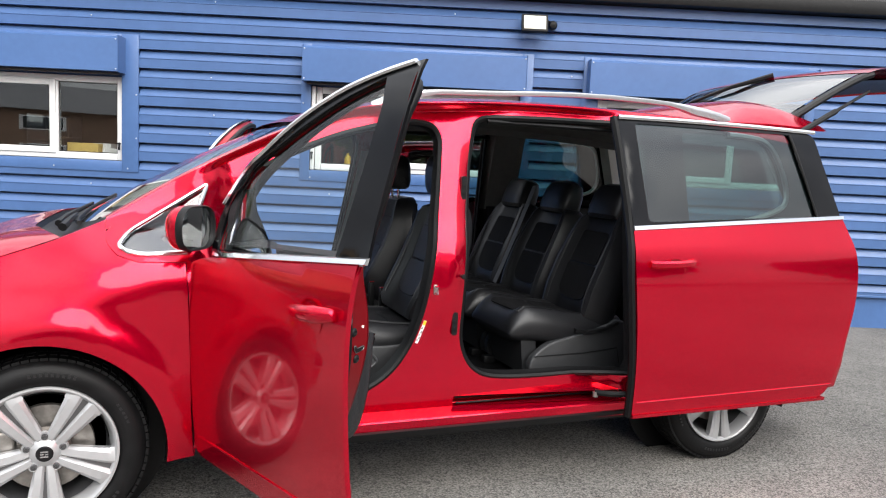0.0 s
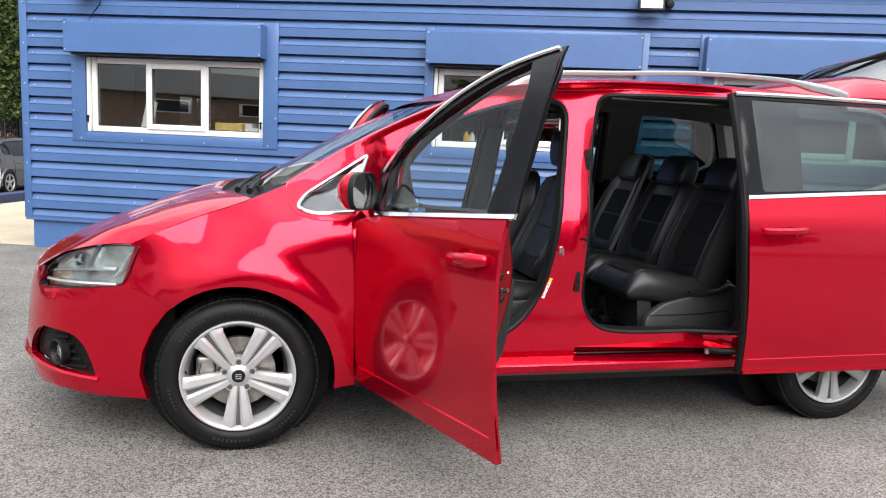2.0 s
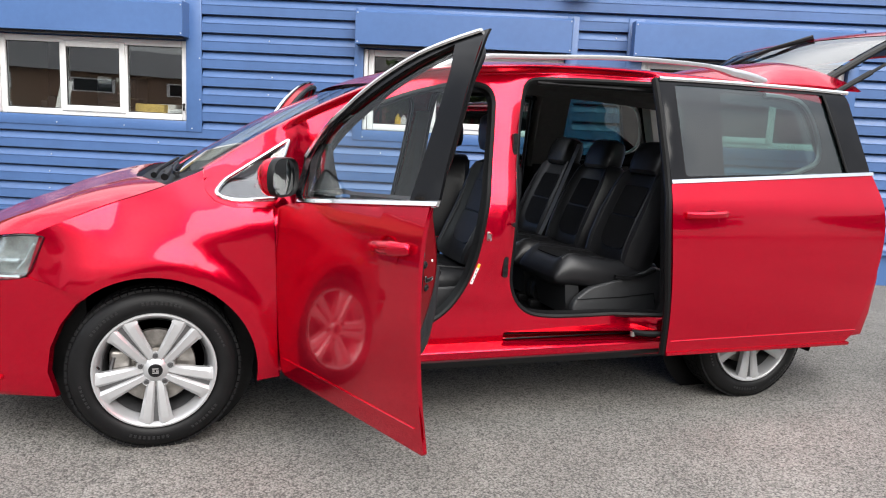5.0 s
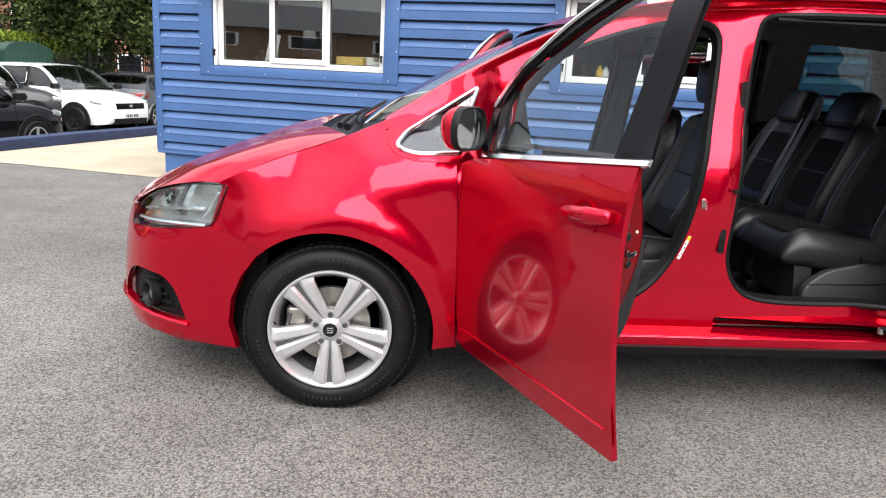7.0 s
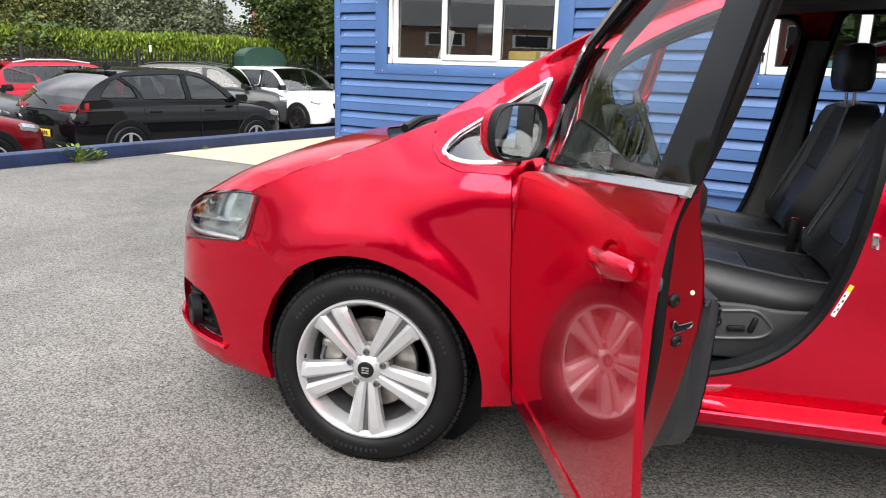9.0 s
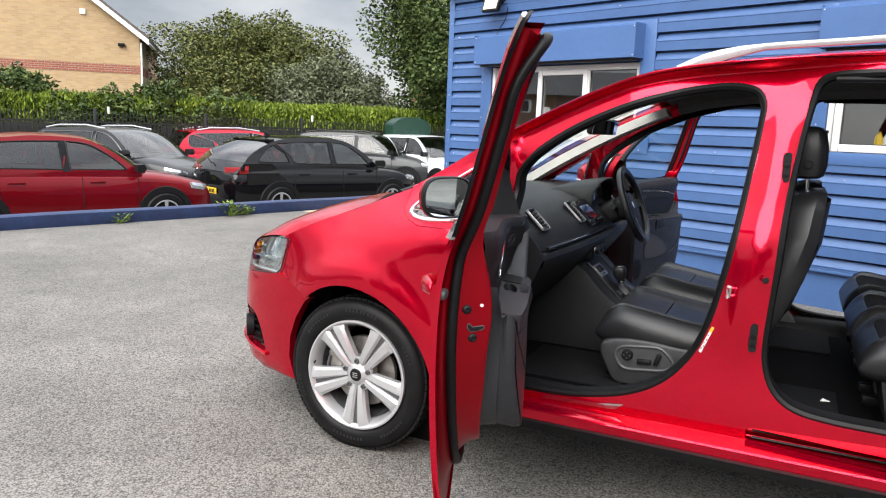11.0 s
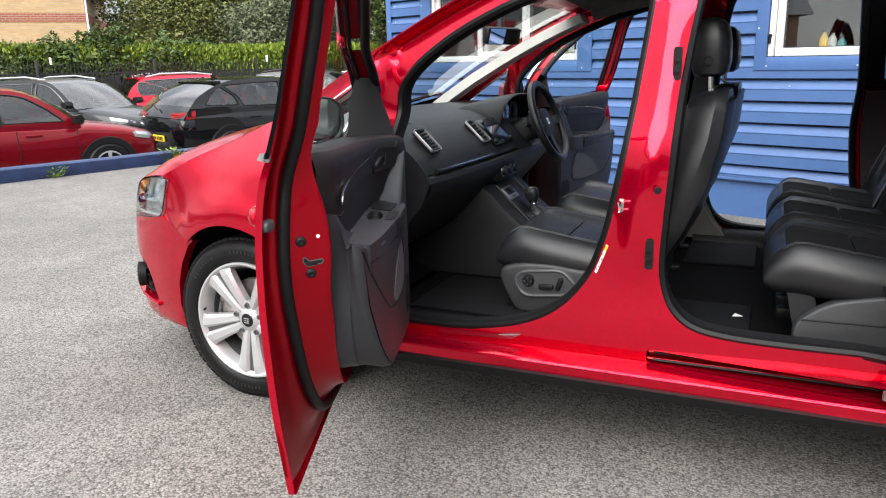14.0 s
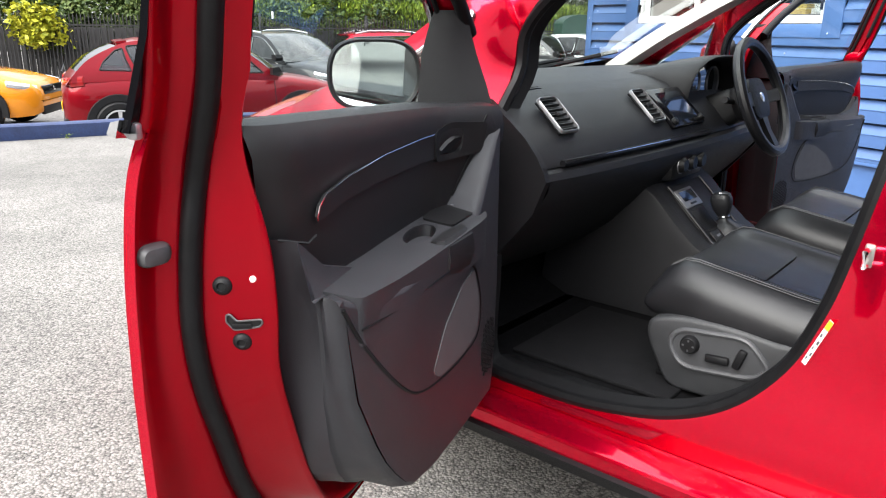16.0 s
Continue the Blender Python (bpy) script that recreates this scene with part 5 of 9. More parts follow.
    # lock and buffers on the shut face
    def on_face(x, z, up=0.0):
        f = lambda a, b: Vector((a, shut_depth(a, b), b))
        p = f(x, z)
        n = (f(x + 0.004, z) - p).cross(f(x, z + 0.004) - p).normalized()
        if n.y < 0:
            n = -n
        t = Vector((0, 0, 1)).cross(n).normalized()
        return Matrix.Translation(p + n * up) @ Matrix((t, n.cross(t), n)).transposed().to_4x4()

    def fixed(name, bm, m, x, z, up, label="", par=None):
        bmesh.ops.transform(bm, matrix=on_face(x, z, up), verts=bm.verts)
        return P(name, bm, m, label, par)

    for x, z in ((1.284, 0.893), (1.274, 0.815)):
        b = fixed("torx_bolt", lathed([(0.0, 0.0035), (0.0045, 0.0035), (0.006, 0.006), (0.010, 0.0045), (0.0125, 0.0015), (0.013, -0.003)], 20, "z"), BLACK, x, z, 0.0)
    fixed("plug", lathed([(0.0, 0.003), (0.0038, 0.0025), (0.0050, -0.002)], 14, "z"), PILLARTRIM, 1.273, 0.903, 0.0, "small white plug")
    slot = rounded([(-0.036, 0.004), (-0.033, 0.011), (0.010, 0.006), (0.022, 0.022), (0.028, 0.020), (0.029, 0.004), (0.016, -0.014), (0.006, -0.013), (-0.030, -0.006)], 0.0035, 3)
    slot = [(-p * 0.72, q * 0.62) for p, q in slot]
    lk = fixed("door_lock", prismed(slot, lambda p, q, dd: (p, q, dd), -0.004, 0.0012), mat("lock_cavity", (0.006, 0.006, 0.006), 0.5, 0.3, vary=0.2, scale=60), 1.276, 0.842, 0.001, "dark lock slot with a pale rim")
    fixed("lock_rim", tubed([(p, q, 0.0018) for p, q in slot], 0.0014, 6, True), BOLT, 1.276, 0.842, 0.001, "", lk)
    fixed("lock_claw", boxed(-0.014, 0.012, -0.006, 0.001, 0.0012, 0.004, 0.001), BLACK, 1.276, 0.842, 0.001, "", lk)
    bm = lofted([[(p * k + sh, q * k, h) for p, q in rrect(0.046, 0.028, 0.0135, 5)] for k, h, sh in ((1.0, -0.004, 0), (1.0, 0.004, 0), (0.93, 0.010, -0.001), (0.75, 0.0145, -0.003), (0.4, 0.016, -0.004))])
    fixed("buffer", bm, BUFFER, 1.327, 0.941, 0.0, "grey rubber buffer")
    P("belt_end_cap", boxed(1.356, 1.368, S(1.3, 1.10) - 0.006, S(1.3, 1.10) + 0.010, 1.086, 1.106, 0.004), SILVER)

    # door card
    P0 = P

    def P(n, bm, m, l="", par=None, **k):
        bmesh.ops.translate(bm, vec=(0.030, 0.020, 0.0), verts=bm.verts)
        return P0(n, bm, m, l, par, **k)

    UD = table([0.55, 0.60, 0.65, 0.70, 0.75, 0.9, 1.1, 1.19, 1.22, 1.242], [0.250, 0.236, 0.206, 0.182, 0.170, 0.160, 0.152, 0.142, 0.128, 0.104])
    FD = table([0.55, 0.6, 0.7, 0.9, 1.05, 1.1, 1.15, 1.19], [0.252, 0.251, 0.246, 0.243, 0.235, 0.224, 0.207, 0.196])
    ZT = table([0.55, 0.9, 1.15, 1.242], [1.066, 1.084, 1.096, 1.098])
    rings = []
    for x in (1.242, 1.234, 1.222, 1.206, 1.19, 1.15, 1.10, 1.02, 0.94, 0.86, 0.78, 0.74, 0.71, 0.68, 0.65, 0.62, 0.595, 0.572, 0.555):
        D, zt = UD(x), ZT(x)
        zb = 0.862
        prof = [(0.05, zt - 0.004), (D - 0.042, zt + 0.002), (D - 0.014, zt - 0.004), (D - 0.002, zt - 0.018), (D + 0.003, zt - 0.045), (D, zt - 0.075), (D - 0.004, 0.99), (min(D - 0.006, 0.126 if x > 1.165 else 1), zb)]
        k = min(1.0, max(0.0, (x - 1.0) / 0.2)) * 0.228
        rings.append([(x + (z - 1.098) * k, y, z) for y, z in prof])
    tp = P("door_trim", lofted(rings, False, False), TRIMGREY, "black soft plastic door lining")
    la = [(1.203, 0.944), (1.190, 0.87), (1.182, 0.816), (1.177, 0.71), (1.160, 0.614), (1.138, 0.56), (1.112, 0.526), (1.072, 0.500), (1.02, 0.482), (0.93, 0.462), (0.80, 0.447), (0.65, 0.437), (0.575, 0.437),
          (0.560, 0.50), (0.556, 0.70), (0.556, 0.90), (0.562, 1.03), (0.61, 1.02), (0.67, 0.93), (0.72, 0.87), (0.9, 0.87), (1.05, 0.87), (1.14, 0.90), (1.178, 0.936)]
    lb = [(1.188, 0.866), (1.188, 0.861), (1.181, 0.80), (1.166, 0.70), (1.130, 0.61), (1.110, 0.57), (1.085, 0.535), (1.055, 0.502), (1.02, 0.482), (0.93, 0.463), (0.80, 0.450), (0.65, 0.442), (0.585, 0.442),
          (0.570, 0.50), (0.567, 0.70), (0.567, 0.90), (0.573, 1.02), (0.605, 1.01), (0.662, 0.925), (0.71, 0.862), (0.9, 0.845), (1.05, 0.843), (1.14, 0.846), (1.172, 0.862)]
    li = inset(lb, 0.010)
    lc = [(a[0] * 0.72 + b[0] * 0.28, min(a[1] * 0.72 + b[1] * 0.28, 0.862 if b[0] > 0.7 else 2)) for a, b in zip(inset(la, 0.006), lb)]
    bm = lofted([[(x, 0.088, z) for x, z in la], [(x, 0.118, z) for x, z in la], [(x, 0.126, z) for x, z in inset(la, 0.003)], [(x, 0.158 - 0.2 * max(0.0, z - 0.866), z) for x, z in inset(la, 0.006)], [(x, 0.160, z) for x, z in lc], [(x, 0.164, z) for x, z in inset(lc, 0.003)], [(x, FD(x) - 0.022, z) for x, z in inset(lb, -0.002)], [(x, FD(x) - 0.012, z) for x, z in lb], [(x, FD(x) - 0.004, z) for x, z in inset(lb, 0.003)], [(x, FD(x) - 0.001, z) for x, z in li]], True, False)
    sheet(bm, li, lambda x, z: (x, FD(x) - 0.001 + 0.003 * math.sin(max(0, min(1, (z - 0.45) / 0.4)) * math.pi), z), (), 0.05, 0.0)
    P("lower_trim", bm, DOORTRIM, par=tp, angle=50)
    P("seam_bead", tubed([(1.203, 0.119, 0.944), (1.19, 0.136, 0.940), (1.176, 0.148, 0.936), (1.163, 0.153, 0.944)], 0.0022, 5), RUBBER, par=tp)
    # gloss strip with its bright line, and the inner handle
    strip = [(1.171, 0.966), (1.166, 0.980), (1.150, 0.993), (1.088, 1.007), (0.97, 1.019), (0.83, 1.024), (0.745, 1.026), (0.742, 0.979), (0.82, 0.981), (0.97, 0.980), (1.09, 0.974), (1.15, 0.962), (1.168, 0.958)]
    P("gloss_strip", sheeted(strip, lambda x, z: (x - 0.02, UD(x) + 0.0025, z), (), 0.05, 0.004, (0, -1, 0)), TRIMGREY, par=tp)
    P("chrome_line", tubed([(x - 0.02, UD(x) + 0.0035, z) for x, z in [(1.171, 0.960)] + strip[:7]], 0.0009, 5), CHROME, par=tp)
    hb = P("handle_bezel", sheeted(rounded([(0.745, 0.972), (0.750, 1.030), (0.70, 1.043), (0.612, 1.036), (0.625, 0.978)], 0.012), lambda x, z: (x, UD(x) + 0.004, z), [rounded([(0.735, 0.985), (0.738, 1.022), (0.70, 1.032), (0.665, 1.028), (0.672, 0.985)], 0.012)], 0.03, 0.010, (0, -1, 0)), BLACK, par=tp)
    P("handle_lever", lofted([[(x, UD(x) + 0.002 + dy, z + dz) for dy, dz in ((0.0, -h), (0.006, -h * 0.6), (0.006, h * 0.6), (0.0, h))] for x, z, h in ((0.736, 0.990, 0.006), (0.715, 0.998, 0.010), (0.695, 1.006, 0.010), (0.678, 1.012, 0.004))]), PIANO, par=hb)
    P("front_seam", tubed([(x, UD(x) + 0.0005, z) for x, z in ((0.612, 1.05), (0.635, 1.0), (0.66, 0.95), (0.69, 0.90))], 0.002, 5), RUBBER, par=tp)
    # armrest with its pull cup and switch panel
    az = lambda x, y: 0.866 + (1.16 - x) * 0.036 - (y - 0.155) * 0.16
    cup = [(0.868 + 0.056 * math.cos(k * math.pi / 10), 0.188 + 0.022 * math.sin(k * math.pi / 10)) for k in range(20)]
    top = rounded([(1.166, 0.145), (1.152, 0.212), (1.05, 0.232), (0.9, 0.246), (0.75, 0.258), (0.690, 0.260), (0.652, 0.242), (0.640, 0.19), (0.645, 0.150), (0.9, 0.145)], [0.004, 0.012, 0.1, 0.1, 0.1, 0.02, 0.03, 0.03, 0.004, 0.1], 4)
    arm = P("armrest", sheeted(top, lambda x, y: (x, y, az(x, y)), [cup], 0.04, 0.072, (0, 0, -1)), DOORTRIM, par=tp)
    P("armrest_pad", tubed([(x, y + 0.0005, az(x, y) - 0.046) for x, y in ((1.152, 0.212), (1.05, 0.232), (0.9, 0.246), (0.79, 0.256))], 0.002, 5), RUBBER, par=arm)
    cx_ = lambda k: [(0.868 + (x - 0.868) * k, 0.188 + (y - 0.188) * k) for x, y in cup]
    bm = lofted([[(x, y, az(x, y) - 0.001) for x, y in cx_(1.02)], [(x, y, az(x, y) - 0.012) for x, y in cx_(0.92)], [(x, y, az(x, y) - 0.030) for x, y in cx_(0.8)], [(x, y, az(x, y) - 0.034) for x, y in cx_(0.3)]], True, False)
    P("pull_cup", bm, TRIMGREY, par=arm)
    P("switch_panel", sheeted(rounded([(0.800, 0.166), (0.797, 0.224), (0.70, 0.234), (0.668, 0.222), (0.655, 0.195), (0.662, 0.160)], 0.010), lambda x, y: (x, y, az(x, y) + 0.004), (), 0.04, 0.006, (0, 0, -1)), BLACK, par=arm)
    P("window_switch", lofted([[(0.695, 0.186, az(0.69, 0.19) + h), (0.695, 0.204, az(0.69, 0.2) + h), (0.672, 0.202, az(0.67, 0.2) + h2), (0.672, 0.188, az(0.67, 0.19) + h2)] for h, h2 in ((0.002, 0.002), (0.007, 0.010))]), SILVER, par=arm)
    P("pull_grip", lofted([[(x, 0.218 + dy * k_, z) for dy, z in ((0.0, 0.868), (0.020, 0.868), (0.030, 0.858), (0.034, 0.83), (0.028, 0.80), (0.0, 0.788))] for x, k_ in ((0.895, 0.5), (0.885, 0.98), (0.83, 1.22), (0.785, 1.35), (0.772, 1.0))]), TRIMGREY, par=arm)
    # pocket seams and map slot
    P("pocket_seam", tubed([(x, FD(x) + 0.0008, z) for x, z in spline([(1.182, 0.850), (1.144, 0.785), (1.084, 0.706), (1.018, 0.653), (0.917, 0.628), (0.789, 0.616), (0.700, 0.624), (0.684, 0.689), (0.715, 0.76), (0.745, 0.784)], 4)], 0.003, 5), RUBBER, par=tp)
    P("map_slot", sheeted(rounded([(0.735, 0.772), (0.80, 0.764), (0.892, 0.719), (0.950, 0.655), (0.917, 0.634), (0.789, 0.622), (0.705, 0.630), (0.692, 0.689)], 0.012), lambda x, z: (x, FD(x) + 0.0032, z), (), 0.04, 0.002, (0, -1, 0)), mat("slot_grey", (0.060, 0.061, 0.065), 0.55, vary=0.12, scale=30, bump=0.25, bscale=900), par=tp)
    bm = bmesh.new()
    for i in range(9):
        for j in range(12):
            x, z = 0.585 + i * 0.010, 0.50 + j * 0.011 + (i % 2) * 0.005
            if (i - 4) ** 2 / 20 + (j - 6) ** 2 / 36 < 1:
                box(bm, x - 0.0035, x + 0.0035, FD(x) - 0.002, FD(x) + 0.003, z - 0.0035, z + 0.0035, 0)
    P("speaker_grille", bm, BLACK, par=tp, smooth=False)["kind"] = "stuff"
    # sail panel and mirror
    P = P0
    P("sail_panel", lofted([[(0.604, r_ - 0.03, z), (0.604, r_, z), (0.5 * (0.604 + xf_), (r_ + f_) / 2 + 0.008, z), (xf_, f_, z), (xf_ - 0.012, f_ - 0.02, z), (0.56, r_ - 0.03, z)] for z, r_, xf_, f_ in ((1.04, 0.120, 0.560, 0.244), (1.10, 0.124, 0.562, 0.226), (1.16, 0.129, 0.568, 0.205), (1.20, 0.140, 0.574, 0.194), (1.225, 0.148, 0.580, 0.190), (1.245, 0.156, 0.588, 0.180))]), TRIMGREY)
    MM = Matrix.Translation((0.563, -0.024, 1.114)) @ pose(0, 0, 0, 0, 0, 31)
    def mp(n, bm, m, l="", par=None):
        bmesh.ops.transform(bm, matrix=MM, verts=bm.verts)
        return P(n, bm, m, l, par)
    secs = []
    for t in np.linspace(0, 1, 10):
        k = 0.42 + 0.58 * math.sin(math.pi / 2 * min(1, t * 1.2 + 0.05))
        secs.append([(-0.080 + 0.080 * t, p * k, q * k) for p, q in rrect(0.198, 0.148, 0.0735, 8)])
    mir = mp("door_mirror", lofted(secs), PAINT, "red door mirror")
    mp("mirror_rim", lofted([[(o, p * k, q * k) for p, q in rrect(0.200, 0.150, 0.0745, 8)] for o, k in ((-0.004, 1.0), (0.014, 1.0), (0.020, 0.96), (0.016, 0.91), (0.008, 0.89))], True, False), BLACK, "", mir)
    mp("mirror_glass", prismed([(p * 0.895, q * 0.895) for p, q in rrect(0.200, 0.150, 0.0745, 8)], lambda p, q, dd: (dd, p, q), 0.006, 0.010), MIRROR, "", mir)
    mp("mirror_foot", boxed(-0.06, 0.0, 0.05, 0.13, -0.075, -0.045, 0.012), BLACK, "", mir)
    mp("indicator", tubed([(-0.085 + 0.06 * (abs(k - 3) / 4) ** 2, -0.085 + 0.12 * k / 6, -0.035) for k in range(7)], 0.008, 6), WHITELENS, "", mir)
    return d


def _mirror(bm, side):
    if side:
        for v in bm.verts:
            v.co.y = CW - v.co.y
        bmesh.ops.reverse_faces(bm, faces=bm.faces)
    return bm


for side in (0, 1):
    front_door(side)

# sliding doors, run back along the body
SD_OUT = rounded([(1.545, 0.318), (2.645, 0.325), (2.69, 0.42), (2.738, 0.62), (2.772, 0.85), (2.762, 1.06), (2.70, 1.195), (2.56, 1.185), (1.5, 1.130), (1.49, 0.95), (1.53, 0.6)], [0.02, 0.09, 0.15, 0.25, 0.2, 0.12, 0.02, 0.1, 0.01, 0.2, 0.2], 5)
SD_FRAME = rounded([(1.505, 1.120), (2.70, 1.190), (2.575, 1.585), (1.465, 1.592)], [0.004, 0.03, 0.04, 0.02], 4)
SD_GLASS = rounded([(1.585, 1.155), (2.55, 1.196), (2.43, 1.573), (1.550, 1.570)], [0.02, 0.03, 0.03, 0.02], 4)
SLID = (0.70, -0.150, 0.008)


def sliding_door(side):
    flat = lambda o: (lambda x, z: (x, side_y(z) + o, z))
    d = part("sliding_door", _mirror(sheeted(SD_OUT, flat(0), (), 0.06, 0.018), side), PAINT, car, "red sliding door run back along the body")
    d.matrix_world = Matrix.Translation((SLID[0], -SLID[1] if side else SLID[1], SLID[2]))
    P = lambda n, bm, m, l="", par=None, **k: cpart(n, bm, m, par or d, l, side, **k)
    P("inner_panel", sheeted(inset(SD_OUT, 0.02), flat(0.055), (), 0.09, 0.035, (0, -1, 0)), DOORTRIM)
    P("window_frame", sheeted(SD_FRAME, flat(0.006), [SD_GLASS], 0.06, 0.025), GLOSSBLK, "gloss black window frame")
    g = P("door_glass", sheeted(inset(SD_GLASS, -0.01), flat(0.012), (), 0.08, 0.004), GLASS_DARK, "dark tinted window")
    g.visible_shadow = False
    P("glass_divider", lofted([[flat(-0.001)(x, z), flat(-0.004)(x + 0.006, z), flat(-0.001)(x + 0.014, z), flat(0.012)(x + 0.007, z)] for x, z in [(2.535 - 0.118 * k / 8, 1.196 + 0.377 * k / 8) for k in range(9)]]), RUBBER)
    P("chrome_waist", lofted([[flat(-0.008)(x, z + 0.012), flat(-0.010)(x, z - 0.004), flat(0.004)(x, z - 0.010), flat(0.004)(x, z + 0.014)] for x, z in [(1.498 + 1.205 * k / 14, 1.127 + 0.066 * k / 14) for k in range(15)]]), CHROME, "chrome waist strip")
    P("chrome_top", tubed([flat(-0.002)(x, z) for x, z in [(1.466 + 1.115 * k / 12, 1.592 + 0.006 * math.sin(k / 12 * 3.1)) for k in range(13)]], 0.010, 6), CHROME)
    P("lead_seal", tubed([flat(0.02)(x - 0.006, z) for x, z in spline([(1.462, 1.590), (1.478, 1.40), (1.497, 1.15), (1.489, 0.95), (1.505, 0.75), (1.53, 0.55), (1.545, 0.32)], 5)], 0.017, 7), RUBBER)
    P("lower_crease", tubed([flat(-0.001)(1.56 + 1.12 * k / 16, 0.386 + 0.010 * k / 16) for k in range(17)], 0.0035, 5), PAINT)
    P("lower_lip", lofted([[flat(-0.006)(x, 0.330), flat(-0.004)(x, 0.314), flat(0.03)(x, 0.312), flat(0.03)(x, 0.330)] for x in np.linspace(1.55, 2.66, 12)]), PAINT)
    hd = P("door_handle", lofted([[(x, side_y(z) - 0.004 - 0.042 * math.sin(math.pi * min(1, max(0, (x - 1.56) / 0.23))) ** 0.5 + dy, z + dz) for dy, dz in ((-0.012, -0.010), (-0.014, 0.006), (-0.004, 0.015), (0.008, 0.010), (0.008, -0.010), (-0.002, -0.016))] for x, z in [(1.56 + 0.23 * k / 12, 0.985 + 0.008 * k / 12) for k in range(13)]]), PAINT)
    bm = lathed([(0.0, 0.014), (0.036, 0.010), (0.052, 0.002), (0.056, -0.001)], 28, "y", (1.69, side_y(0.952) - 0.0012, 0.952))
    P("handle_scoop", bm, PAINT, par=hd)
    P("roller_arm", tubed([(1.58, 0.10, 0.40), (1.50, 0.14, 0.395), (1.46, 0.19, 0.39)], 0.010, 6, flat=1.4), BLACK)
    P("roller", lathed([(0.0, -0.012), (0.013, -0.011), (0.013, 0.011), (0.0, 0.012)], 14, "z", (1.46, 0.19, 0.382)), STEEL)
    return d


for side in (0, 1):
    sliding_door(side)

# tailgate, raised on its struts
tg = new("tailgate"); tg.parent = car
tg["label"] = "raised red tailgate with dark glass"
HZ = Vector((3.46, CW / 2, 1.675))


def gate(l, w, h):
    """l along the raised gate from its hinge, w across, h above its outer face."""
    a = radians(26.0)
    return (HZ.x + l * math.cos(a) - h * math.sin(a), CW / 2 + w, HZ.z + l * math.sin(a) + h * math.cos(a))


gw = lambda l: 0.60 + 0.12 * min(1, l / 0.8) - 0.10 * max(0, (l - 0.85) / 0.3)
bow = lambda l, w: 0.055 * math.sin(math.pi * min(1, l / 1.15)) + 0.03 * (1 - (w / 0.72) ** 2) - 0.42 * max(0, l - 0.48) ** 1.5
bm = bmesh.new()
loft(bm, [[gate(l, s * gw(l), bow(l, s * gw(l)) + 0.01) for s in np.linspace(-0.93, 0.93, 15)] for l in np.linspace(0.05, 0.55, 9)], False, False)
part("gate_glass", bm, GLASS_DARK, tg, "dark rear window").visible_shadow = False
bm = bmesh.new()
loft(bm, [[gate(l, s * gw(l), bow(l, s * gw(l)) + h) for s in np.linspace(-1, 1, 15)] for l, h in ((0.53, 0.012), (0.60, 0.016), (0.70, 0.018), (0.82, 0.014), (0.94, 0.006), (1.02, -0.03), (1.05, -0.09))], False, False)
part("gate_panel", bm, PAINT, tg)
for s in (-1, 1):
    bm = bmesh.new()
    loft(bm, [[gate(l, s * (gw(l) * k), bow(l, s * gw(l)) + h) for k, h in ((0.955, 0.012), (1.0, 0.008), (1.01, -0.006), (0.99, -0.022), (0.955, -0.018))] for l in np.linspace(0.0, 0.56, 9)])
    part("gate_frame", bm, RUBBER, tg)
    part("gas_strut", tubed([(3.44, CW / 2 + s * 0.70, 1.62), gate(0.50, s * 0.68, -0.03)], [0.012, 0.008], 8), BLACK, tg)
    part("strut_tube", tubed([(3.44, CW / 2 + s * 0.70, 1.62), (3.44 * 0.5 + gate(0.50, 0, -0.03)[0] * 0.5, CW / 2 + s * 0.69, 1.62 * 0.5 + gate(0.50, 0, -0.03)[2] * 0.5)], 0.016, 8), BLACK, tg)
bm = bmesh.new()
loft(bm, [[gate(l, s * gw(l) * 0.96, bow(l, s * gw(l)) - h) for s in np.linspace(-1, 1, 9)] for l, h in ((0.68, 0.05), (0.78, 0.055), (0.88, 0.06), (1.04, 0.08))], False, False)
part("gate_lining", bm, BLACK, tg)
bm = bmesh.new()
loft(bm, [[gate(l, s * gw(l) * 0.99, bow(l, s * gw(l)) - h) for s in np.linspace(-1, 1, 13)] for l, h in ((0.53, 0.002), (0.55, 0.018), (0.60, 0.026), (0.67, 0.030), (0.70, 0.048))], False, False)
part("gate_inner_band", bm, PAINT, tg)
part("rear_wiper", tubed([gate(0.57, 0.0, bow(0.57, 0) + 0.03), gate(0.40, 0.18, bow(0.40, 0.18) + 0.035), gate(0.24, 0.40, bow(0.24, 0.40) + 0.03)], [0.018, 0.012, 0.008], 7), BLACK, tg)
